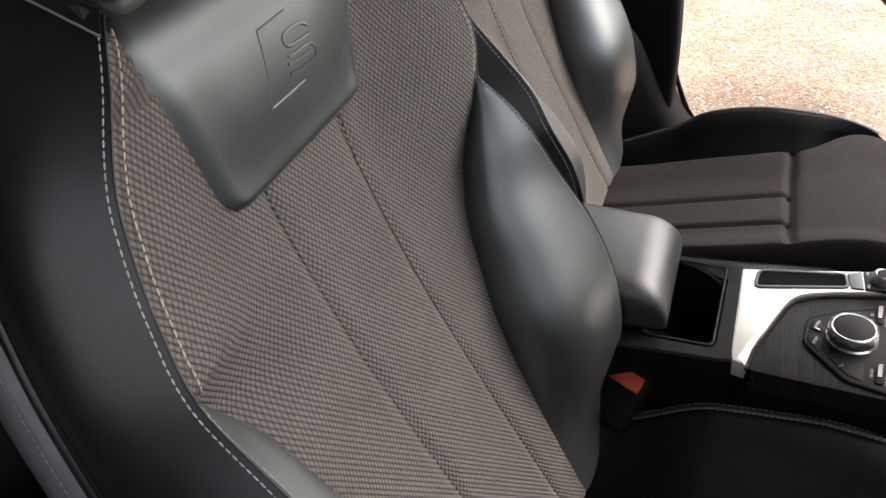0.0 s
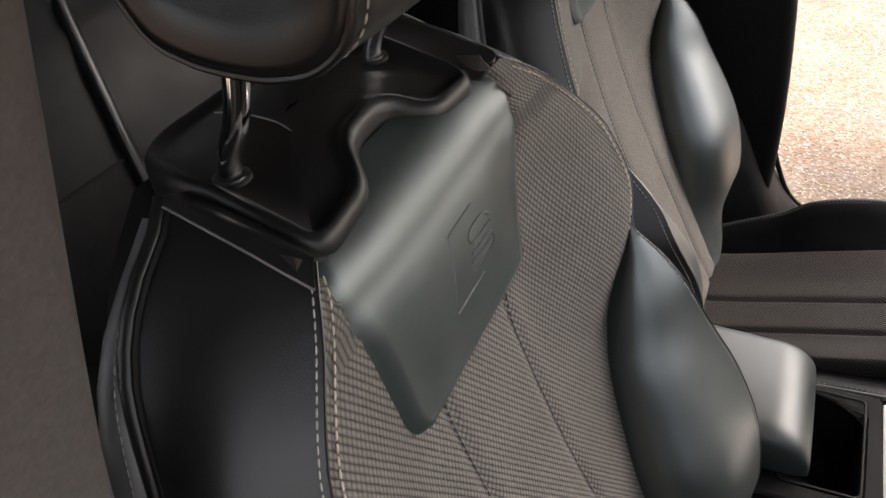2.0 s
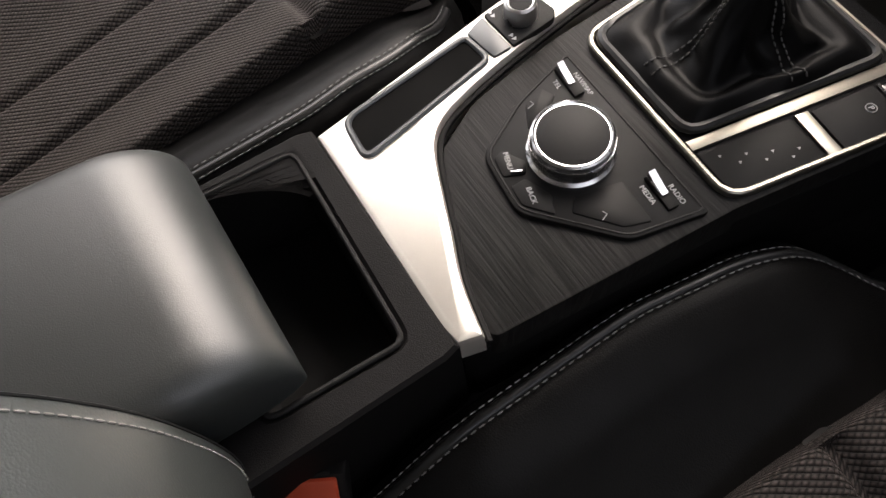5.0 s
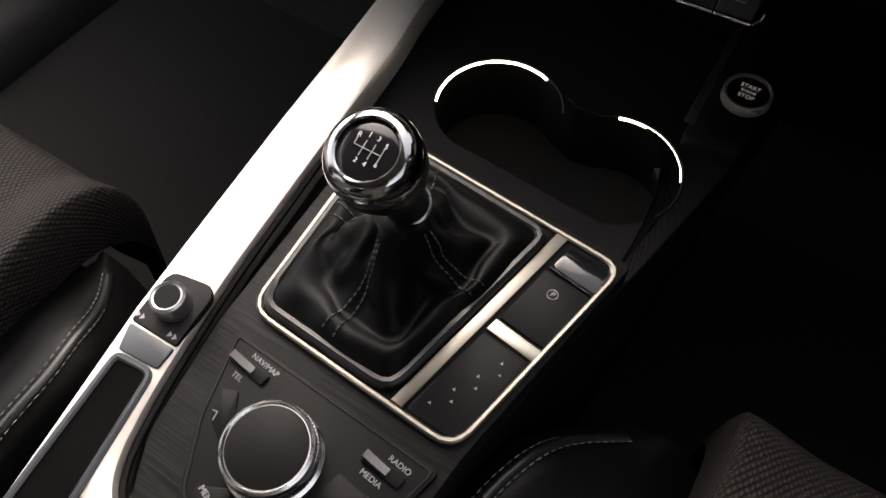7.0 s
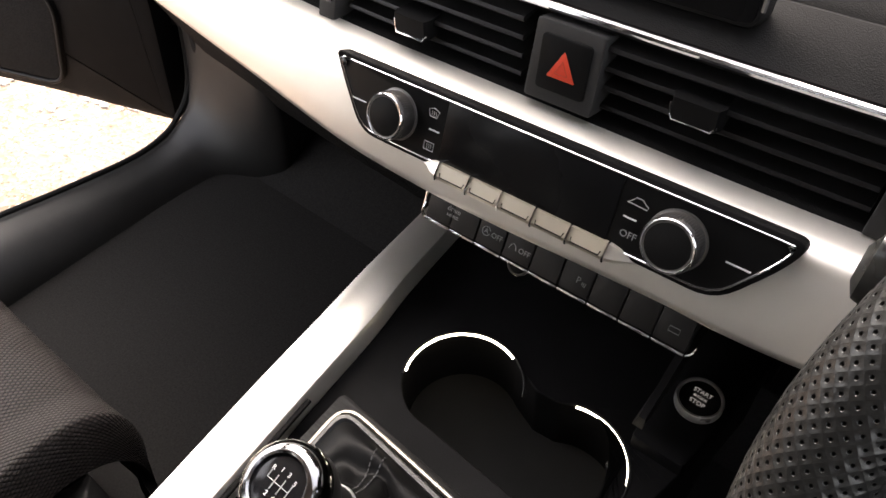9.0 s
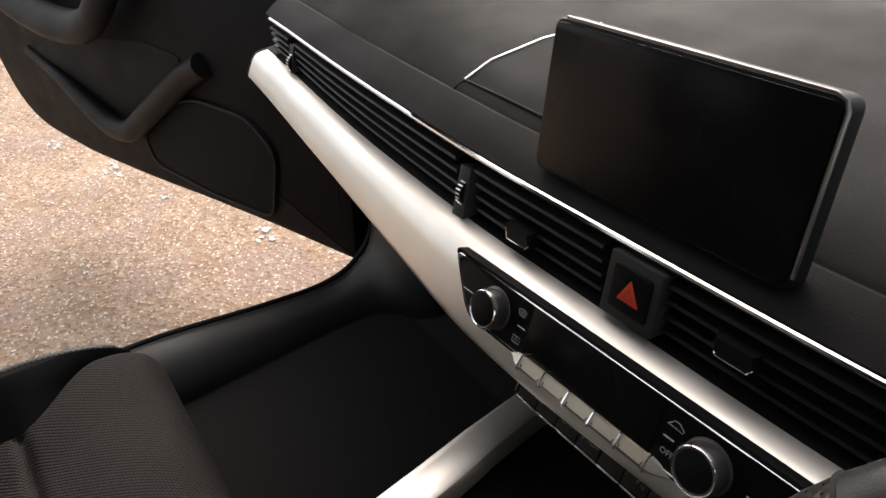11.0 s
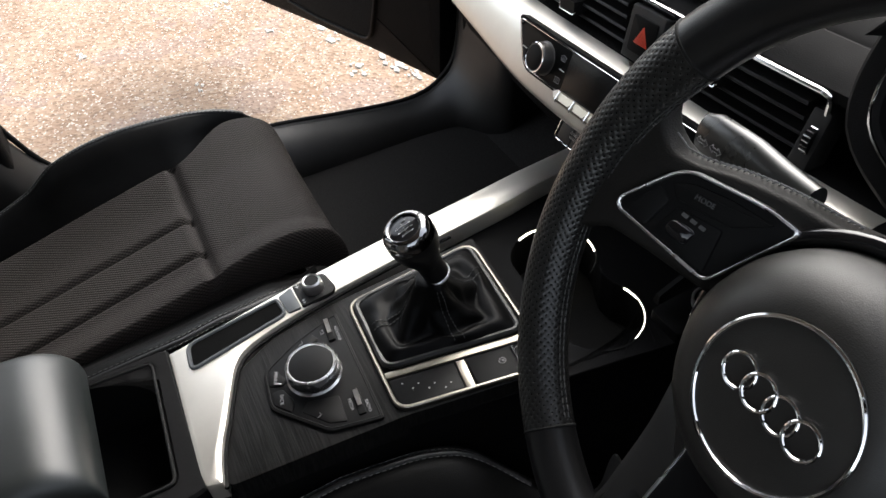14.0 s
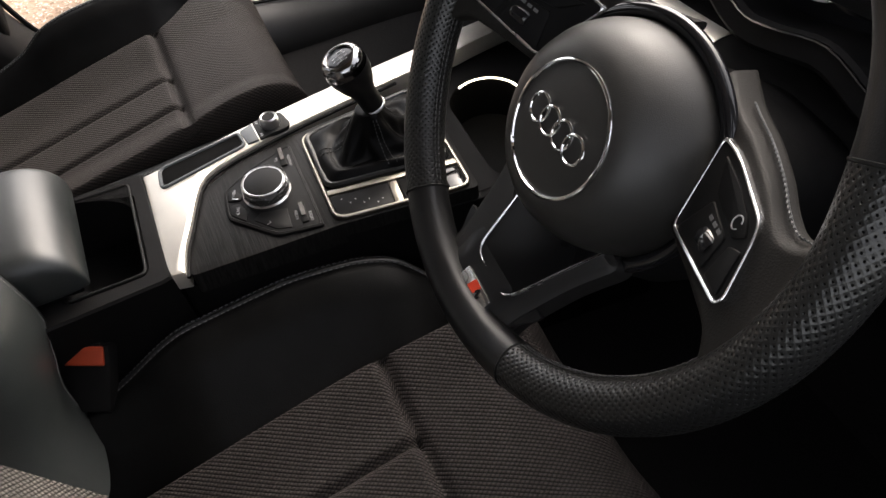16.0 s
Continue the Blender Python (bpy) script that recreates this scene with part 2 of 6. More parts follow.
def frame_slab(outer, inner, h0, h1, m=None, bev=0.0006, bm=None, n=96):
    """A plate with one opening; both outlines start at like corners."""
    m = m or Matrix()
    o, i = [resample([Vector((*p[:2], 0)) for p in q], n) for q in (outer, inner)]
    o, i = [(p.x, p.y) for p in o], [(p.x, p.y) for p in i]
    lv = [(o, 0, h0), (o, 0, h1 - bev), (o, bev, h1), (i, -bev, h1), (i, 0, h1 - bev), (i, 0, h0)]
    loops = [[m @ Vector((x, y, h)) for x, y in (inset2(q, d) if d else q)] for q, d, h in lv]
    loops.append(loops[0])
    return loops_bm(loops, bm, False, False)


def tube(path, r, n=8, closed=False, bm=None, flat=1.0):
    """A tube along a path; r is one radius or one a point."""
    P = [Vector(p) for p in path]
    loops, k = [], len(P)
    ref = None
    for i, p in enumerate(P):
        a = P[i - 1] if (closed or i) else p
        b = P[(i + 1) % k] if (closed or i < k - 1) else p
        t = (b - a).normalized()
        if ref is None:
            ref = t.orthogonal().normalized()
        ref = (ref - t * ref.dot(t)).normalized()
        s = t.cross(ref)
        ri = r[i] if isinstance(r, (list, tuple)) else r
        loops.append([p + (ref * math.cos(w) + s * math.sin(w) * flat) * ri for w in [2 * math.pi * j / n for j in range(n)]])
    if closed:
        # turn the last loop's seam back on the first
        loops.append(loops[0])
    return loops_bm(loops, bm, not closed, not closed)


def lathe(profile, m=None, n=32, bm=None, cap=True):
    """A turned body: profile of (radius, height)."""
    m = m or Matrix()
    loops = [[m @ Vector((r * math.cos(2 * math.pi * i / n), r * math.sin(2 * math.pi * i / n), h)) for i in range(n)] for r, h in profile]
    return loops_bm(loops, bm, cap, cap)


def sheet(fn, us, vs, thick=0.0, bm=None, out=None):
    """A surface fn(u, v) over the given steps with coordinates in metres along it; a thickness closes it backwards."""
    bm = bm or bmesh.new()
    uvl = bm.loops.layers.uv.verify()
    P = [[Vector(fn(u, v)) for u in us] for v in vs]
    nu, nv = len(us), len(vs)
    mid_u, mid_v = nu // 2, nv // 2
    su = [[0.0] * nu for _ in vs]
    for j in range(nv):
        for i in range(1, nu):
            su[j][i] = su[j][i - 1] + (P[j][i] - P[j][i - 1]).length
        c = su[j][mid_u]
        su[j] = [s - c for s in su[j]]
    sv = [0.0] * nv
    for j in range(1, nv):
        sv[j] = sv[j - 1] + (P[j][mid_u] - P[j - 1][mid_u]).length
    if out:
        j, i = mid_v, mid_u
        if (P[j][i] - P[j][i - 1]).cross(P[j][i] - P[j - 1][i]).dot(Vector(out)) < 0:
            thick = -thick
    V = [[bm.verts.new(p) for p in row] for row in P]
    for j in range(nv - 1):
        for i in range(nu - 1):
            f = bm.faces.new((V[j][i], V[j][i + 1], V[j + 1][i + 1], V[j + 1][i]))
            for lp, (a, b) in zip(f.loops, ((j, i), (j, i + 1), (j + 1, i + 1), (j + 1, i))):
                lp[uvl].uv = (su[a][b], sv[a])
    if thick:
        B = []
        for j in range(nv):
            row = []
            for i in range(nu):
                du = P[j][min(i + 1, nu - 1)] - P[j][max(i - 1, 0)]
                dv = P[min(j + 1, nv - 1)][i] - P[max(j - 1, 0)][i]
                nrm = du.cross(dv).normalized()
                row.append(bm.verts.new(P[j][i] - nrm * thick))
            B.append(row)
        for j in range(nv - 1):
            for i in range(nu - 1):
                bm.faces.new((B[j][i], B[j + 1][i], B[j + 1][i + 1], B[j][i + 1]))
        ring = [(0, i) for i in range(nu)] + [(j, nu - 1) for j in range(1, nv)] + [(nv - 1, i) for i in range(nu - 2, -1, -1)] + [(j, 0) for j in range(nv - 2, 0, -1)]
        for (a, b), (c, d) in zip(ring, ring[1:] + ring[:1]):
            bm.faces.new((V[a][b], B[a][b], B[c][d], V[c][d]))
    return bm


def table(pairs):
    """A smooth function through pairs (x, value)."""
    xs, ys = [p[0] for p in pairs], [p[1] for p in pairs]
    order = sorted(range(len(xs)), key=lambda i: xs[i])
    xs, ys = [xs[i] for i in order], [ys[i] for i in order]

    def f(x):
        if x <= xs[0]:
            return ys[0]
        if x >= xs[-1]:
            return ys[-1]
        k = max(i for i in range(len(xs) - 1) if xs[i] <= x)
        h = xs[k + 1] - xs[k]
        s = (x - xs[k]) / h
        m0 = (ys[k + 1] - ys[k - 1]) / (xs[k + 1] - xs[k - 1]) if k else (ys[1] - ys[0]) / h
        m1 = (ys[k + 2] - ys[k]) / (xs[k + 2] - xs[k]) if k + 2 < len(xs) else (ys[k + 1] - ys[k]) / h
        return (1 + 2 * s) * (1 - s) ** 2 * ys[k] + s * (1 - s) ** 2 * h * m0 + s * s * (3 - 2 * s) * ys[k + 1] + s * s * (s - 1) * h * m1

    return f


def steps(a, b, n):
    return [a + (b - a) * i / (n - 1) for i in range(n)]


def smooth(x):
    x = min(max(x, 0.0), 1.0)
    return x * x * (3 - 2 * x)


def stitches(path, name, material, parent, gap=0.0062, length=0.0040, r=0.0005):
    """A row of separate thread stitches along a path, joined as one seam."""
    P = [Vector(p) for p in path]
    total = sum((b - a).length for a, b in zip(P, P[1:]))
    n = max(2, int(total / gap))
    fine = resample(P, n * 4 + 1, False)
    bm = bmesh.new()
    for k in range(n):
        a, b = fine[4 * k], fine[4 * k + 3]
        d = (b - a).normalized() * length * 0.5
        c = (a + b) / 2
        tube([c - d, c - d * 0.4, c + d * 0.4, c + d], [r * 0.5, r, r, r * 0.5], 5, bm=bm)
    return part(name, bm, material, parent, weld=False)


def chain(p, q, side, name, material, parent, n=20, r=0.0006):
    """A row of crossed stitches from p to q; side is half a stitch's reach."""
    p, q, side = Vector(p), Vector(q), Vector(side)
    bm = bmesh.new()
    for k in range(n):
        a, b = p.lerp(q, k / n), p.lerp(q, (k + 0.9) / n)
        tube([a, b + side], r, 5, bm=bm)
        tube([a, b - side], r, 5, bm=bm)
    return part(name, bm, material, parent, weld=False)


def box_bm(x0, x1, y0, y1, z0, z1, bev=0.0, bm=None, m=None):
    tmp = bmesh.new()
    bmesh.ops.create_cube(tmp, size=1)
    for v in tmp.verts:
        v.co = Vector(((x0 + x1) / 2 + v.co.x * (x1 - x0), (y0 + y1) / 2 + v.co.y * (y1 - y0), (z0 + z1) / 2 + v.co.z * (z1 - z0)))
    if bev:
        bmesh.ops.bevel(tmp, geom=list(tmp.edges), offset=bev, segments=3, affect="EDGES", profile=0.5)
    if m:
        bmesh.ops.transform(tmp, matrix=m, verts=tmp.verts)
    if bm is None:
        return tmp
    me = bpy.data.meshes.new("tmp")
    tmp.to_mesh(me)
    tmp.free()
    bm.from_mesh(me)
    bpy.data.meshes.remove(me)
    return bm


def text(name, body, size, m, material, parent, label=""):
    """Raised print in the built-in font, centred on the frame m."""
    cu = bpy.data.curves.new(name, "FONT")
    cu.body, cu.size, cu.align_x, cu.align_y, cu.extrude, cu.resolution_u = body, size, "CENTER", "CENTER", 0.0001, 3
    tmp = bpy.data.objects.new(name, cu)
    me = bpy.data.meshes.new_from_object(tmp)
    bpy.data.objects.remove(tmp)
    me.transform(m)
    me.materials.clear()
    me.materials.append(material)
    ob = new(name, me)
    ob.parent = parent
    if label:
        tagged(ob, label)
    return ob


def at(m, x, y, h=0.0, turn=0.0, tip=0.0):
    return m @ pose(x, y, h, tip, 0, turn)


# ground and car shell
def ground_material():
    m = bpy.data.materials.new("worn_gravel_tarmac")
    t, b = nodes(m)
    co = t.nodes.new("ShaderNodeTexCoord")

    def noise_tex(scale, detail=6):
        n = t.nodes.new("ShaderNodeTexNoise")
        n.inputs["Scale"].default_value, n.inputs["Detail"].default_value = scale, detail
        t.links.new(co.outputs["Object"], n.inputs["Vector"])
        return n.outputs["Fac"]

    vor = t.nodes.new("ShaderNodeTexVoronoi")
    vor.inputs["Scale"].default_value = 75
    t.links.new(co.outputs["Object"], vor.inputs["Vector"])
    r1 = t.nodes.new("ShaderNodeValToRGB")
    e = r1.color_ramp.elements
    e[0].position, e[0].color = 0.25, (0.23, 0.145, 0.095, 1)
    e[1].position, e[1].color = 0.8, (0.50, 0.365, 0.26, 1)
    f = math_node(t, "ADD", math_node(t, "MULTIPLY", noise_tex(4.5), 0.6), math_node(t, "MULTIPLY", noise_tex(45), 0.4))
    t.links.new(f, r1.inputs[0])
    mixs = t.nodes.new("ShaderNodeMix")
    mixs.data_type = "RGBA"
    sp = t.nodes.new("ShaderNodeSeparateXYZ")
    t.links.new(vor.outputs["Color"], sp.inputs[0])
    t.links.new(math_node(t, "MULTIPLY", math_node(t, "GREATER_THAN", sp.outputs[0], 0.88), 0.35), mixs.inputs["Factor"])
    t.links.new(r1.outputs[0], mixs.inputs[6])
    mixs.inputs[7].default_value = (0.5, 0.44, 0.36, 1)
    mixd = t.nodes.new("ShaderNodeMix")
    mixd.data_type = "RGBA"
    t.links.new(math_node(t, "MULTIPLY", math_node(t, "LESS_THAN", sp.outputs[1], 0.2), 0.35), mixd.inputs["Factor"])
    t.links.new(mixs.outputs[2], mixd.inputs[6])
    mixd.inputs[7].default_value = (0.1, 0.06, 0.035, 1)
    grit = t.nodes.new("ShaderNodeTexVoronoi")
    grit.inputs["Scale"].default_value = 190
    t.links.new(co.outputs["Object"], grit.inputs["Vector"])
    gs = t.nodes.new("ShaderNodeSeparateXYZ")
    t.links.new(grit.outputs["Color"], gs.inputs[0])
    last = mixd.outputs[2]
    for fac, col in ((math_node(t, "MULTIPLY", math_node(t, "GREATER_THAN", noise_tex(2.3, 5), 0.56), 0.4), (0.27, 0.20, 0.18, 1)),
                     (math_node(t, "MULTIPLY", math_node(t, "GREATER_THAN", gs.outputs[0], 0.93), 0.75), (0.72, 0.66, 0.58, 1)),
                     (math_node(t, "MULTIPLY", math_node(t, "LESS_THAN", gs.outputs[1], 0.07), 0.6), (0.10, 0.065, 0.045, 1))):
        mx = t.nodes.new("ShaderNodeMix")
        mx.data_type = "RGBA"
        t.links.new(fac, mx.inputs["Factor"])
        t.links.new(last, mx.inputs[6])
        mx.inputs[7].default_value = col
        last = mx.outputs[2]
    t.links.new(last, b.inputs["Base Color"])
    b.inputs["Roughness"].default_value = 0.9
    bp = t.nodes.new("ShaderNodeBump")
    bp.inputs["Strength"].default_value, bp.inputs["Distance"].default_value = 0.8, 0.004
    t.links.new(vor.outputs["Distance"], bp.inputs["Height"])
    t.links.new(bp.outputs[0], b.inputs["Normal"])
    return m


GROUND = ground_material()
bm = bmesh.new()
bmesh.ops.create_grid(bm, x_segments=8, y_segments=8, size=400)
ground = part("ground", bm, GROUND)
tagged(ground, "sunlit brown worn gravel tarmac", "ground", kind="structure")


def structure(name, bm, mat, label, category, angle=40):
    return tagged(part(name, bm, mat, angle=angle), label, category, kind="structure")


# floor pan with carpet
structure("floor", box_bm(-0.80, 0.74, -1.35, 1.05, 0.24, 0.30, 0.01), CARPET, "black carpeted car floor", "floor")


SILL_TOP = table([(-1.3, 0.70), (-0.34, 0.70), (-0.28, 0.66), (-0.22, 0.54), (-0.17, 0.44), (-0.10, 0.385), (0.02, 0.378), (0.22, 0.374), (0.38, 0.353), (0.50, 0.341), (0.56, 0.347), (0.595, 0.366), (0.620, 0.393), (0.634, 0.435), (0.642, 0.49), (0.648, 0.58), (0.655, 0.70), (0.70, 0.74), (0.9, 0.74)])


def sill(sx, side, name):
    """Inner sill with its step trim, running up in a round sweep into the front and rear pillars."""
    prof = [(0.0, -0.125), (0.0, -0.012), (0.006, -0.002), (0.022, 0.0), (0.055, -0.014), (0.085, -0.040), (0.10, -0.085), (0.10, -0.125)]
    loops = []
    for y in steps(-1.3, -0.36, 12) + steps(-0.34, 0.54, 90) + steps(0.545, 0.665, 61) + steps(0.68, 0.9, 8):
        zt = SILL_TOP(y)
        spread = 1.0 + 0.9 * smooth((y - 0.58) / 0.08)
        loops.append([(sx - side * 0.02 - side * a * spread, y, max(zt + d, 0.255) if d > -0.12 else 0.255) for a, d in prof])
    return structure(name, loops_bm(loops), PLASTIC_SMOOTH, "black plastic door sill trim", "sill", angle=60)


sill(-0.80, -1, "sill_left")
sill(0.72, 1, "sill_right")


def pillar(name, pts, w, d, mat, label):
    loops = []
    P = curve_through(pts, 6)
    for p in P:
        loops.append([p + Vector(q) for q in rounded([(-w, -d), (w, -d), (w, d), (-w, d)], 0.02, 3) for q in [(q[0], q[1], 0)]])
    return structure(name, loops_bm(loops), mat, label, "pillar")


pillar("pillar_left", [(-0.745, -0.31, 0.30), (-0.75, -0.31, 0.62), (-0.735, -0.34, 0.95), (-0.66, -0.38, 1.36)], 0.045, 0.11, PLASTIC, "black trimmed centre pillar of the car")
pillar("pillar_right", [(0.74, -0.52, 0.30), (0.73, -0.52, 0.72), (0.655, -0.51, 0.90), (0.606, -0.482, 1.02), (0.598, -0.458, 1.135), (0.580, -0.436, 1.26), (0.560, -0.422, 1.37)], 0.04, 0.07, PILLAR, "grey cloth trimmed centre pillar of the car")
pillar("pillar_front_left", [(-0.80, 0.74, 0.30), (-0.80, 0.74, 0.72), (-0.74, 0.72, 0.96), (-0.60, 0.27, 1.34)], 0.04, 0.06, PLASTIC, "black trimmed windscreen pillar")
pillar("pillar_front_right", [(0.76, 0.74, 0.30), (0.76, 0.74, 0.72), (0.70, 0.72, 0.96), (0.54, 0.27, 1.36)], 0.04, 0.06, PLASTIC, "black trimmed windscreen pillar")

# roof with headliner
loops = []
for x in steps(-0.66, 0.60, 13):
    u = (x + 0.03) / 0.63
    z = 1.47 - 0.09 * u * u
    loops.append([(x, y, z - 0.06 * ((y + 0.45) / 0.75) ** 2 + dz) for y, dz in [(0.27, 0), (0.05, 0), (-0.2, 0), (-0.6, 0), (-1.0, 0), (-1.25, 0), (-1.25, 0.04), (-1.0, 0.04), (-0.6, 0.04), (-0.2, 0.04), (0.05, 0.04), (0.27, 0.04)]])
structure("ceiling", loops_bm(loops), HEADLINER, "pale grey cloth headliner under the roof", "ceiling")
# bulkhead, bonnet side, rear wall and tailgate close the car
structure("bulkhead", box_bm(-0.80, 0.76, 1.03, 1.08, 0.2, 0.90, 0.01), PLASTIC, "black bulkhead behind the dashboard", "wall")
# rear wall raised over the rear window to keep light off the bench
structure("rear_wall", box_bm(-0.78, 0.72, -1.42, -1.36, 0.24, 1.40, 0.01), PLASTIC, "black wall behind the rear bench, raised to shut out light", "wall")
structure("rear_side_left", box_bm(-0.80, -0.75, -1.38, -0.42, 0.28, 0.90, 0.015), PLASTIC, "black rear door trim", "wall")
structure("rear_side_right", box_bm(0.69, 0.74, -1.38, -0.66, 0.28, 0.90, 0.015), PLASTIC, "black rear door trim", "wall")
structure("bonnet", box_bm(-0.85, 0.80, 1.10, 2.0, 0.55, 0.93, 0.05), PAINT, "dark painted car bonnet", "bonnet")
# unseen quarters, added to keep side light off the bench
for name, x0, x1 in (("rear_quarter_left", -0.78, -0.70), ("rear_quarter_right", 0.64, 0.72)):
    structure(name, box_bm(x0, x1, -1.40, -0.95, 0.88, 1.42, 0.02), PLASTIC, "black trimmed rear quarter, added to keep side light out", "wall")


# front seats
Z_C = table([(0.46, -0.172), (0.52, -0.203), (0.60, -0.242), (0.70, -0.290), (0.80, -0.335), (0.90, -0.372), (0.96, -0.390), (1.03, -0.402), (1.08, -0.414), (1.11, -0.43)])
HW_EDGE = table([(0.46, 0.180), (0.52, 0.20), (0.56, 0.217), (0.60, 0.228), (0.70, 0.238), (0.75, 0.241), (0.79, 0.231), (0.82, 0.222), (0.86, 0.213), (0.916, 0.209), (0.94, 0.203), (0.97, 0.193), (1.00, 0.180), (1.02, 0.170), (1.04, 0.155), (1.06, 0.137), (1.083, 0.118), (1.092, 0.108)])
E_EDGE = table([(0.46, 0.0), (0.52, 0.02), (0.56, 0.047), (0.60, 0.074), (0.66, 0.094), (0.70, 0.100), (0.75, 0.098), (0.82, 0.093), (0.86, 0.088), (0.89, 0.074), (0.916, 0.053), (0.96, 0.030), (1.00, 0.013), (1.04, 0.006), (1.09, 0.0)])
HW_CLOTH = table([(0.46, 0.092), (0.60, 0.106), (0.69, 0.122), (0.74, 0.142), (0.79, 0.163), (0.82, 0.181), (0.86, 0.195), (0.89, 0.204), (0.916, 0.209)])
E_CLOTH = table([(0.46, 0.002), (0.74, 0.002), (0.82, 0.010), (0.86, 0.026), (0.89, 0.042), (0.916, 0.053)])
HW_REAR = table([(0.46, 0.195), (0.52, 0.215), (0.60, 0.243), (0.68, 0.258), (0.75, 0.262), (0.82, 0.252), (0.90, 0.236), (0.95, 0.222), (1.00, 0.204), (1.03, 0.190), (1.05, 0.175), (1.07, 0.150), (1.092, 0.105)])
Y_REAR = table([(0.46, -0.055), (0.9, -0.062), (1.0, -0.069), (1.05, -0.078), (1.095, -0.080)])
# the bolster on the right begins lower
DROP_R = table([(0.46, 0.0), (0.78, 0.0), (0.86, 0.040), (0.89, 0.040), (0.916, 0.025), (0.93, 0.019), (0.96, 0.008), (1.00, 0.0), (1.1, 0.0)])


# the shoulder by the console is fuller
HW_FULL = table([(0.916, 0.209), (0.935, 0.221), (0.96, 0.230), (0.985, 0.234), (1.004, 0.232), (1.03, 0.215), (1.056, 0.191), (1.072, 0.172), (1.092, 0.142)])
E_FULL = table([(0.916, 0.053), (0.935, 0.057), (0.96, 0.056), (1.004, 0.038), (1.03, 0.026), (1.056, 0.016), (1.072, 0.011), (1.092, 0.004)])
Z_SPLIT = 0.916


def edge_hw(sx, z):
    return HW_FULL(z) if sx < 0 and z > Z_SPLIT else HW_EDGE(z)


def edge_y(sx, z):
    return E_FULL(z) if sx < 0 and z > Z_SPLIT else E_EDGE(z) - (DROP_R(z) if sx > 0 else 0)


def cloth_hw(sx, z):
    return HW_CLOTH(z + 0.05 * smooth((0.86 - z) / 0.06)) if sx > 0 else HW_CLOTH(z)


def cloth_y(sx, z):
    return E_CLOTH(z + 0.05 * smooth((0.86 - z) / 0.06)) - DROP_R(z) if sx > 0 else E_CLOTH(z)


def front_face(s, z, grooves=1.0):
    """Point of the cloth face; s runs from -1 to 1 across it."""
    hw, e = (cloth_hw(s, z), cloth_y(s, z)) if z < Z_SPLIT else (edge_hw(s, z), edge_y(s, z))
    a = abs(s)
    dip = -0.004 * math.exp(-(((a * hw - 0.055) / 0.006) ** 2))
    dip -= 0.045 * smooth((z - 1.043) / 0.02) * smooth(((0.110 if s > 0 else 0.120) - a * hw) / 0.012)
    return (s * hw, Z_C(z) + e * smooth((a - 0.35) / 0.65) + dip * grooves, z)


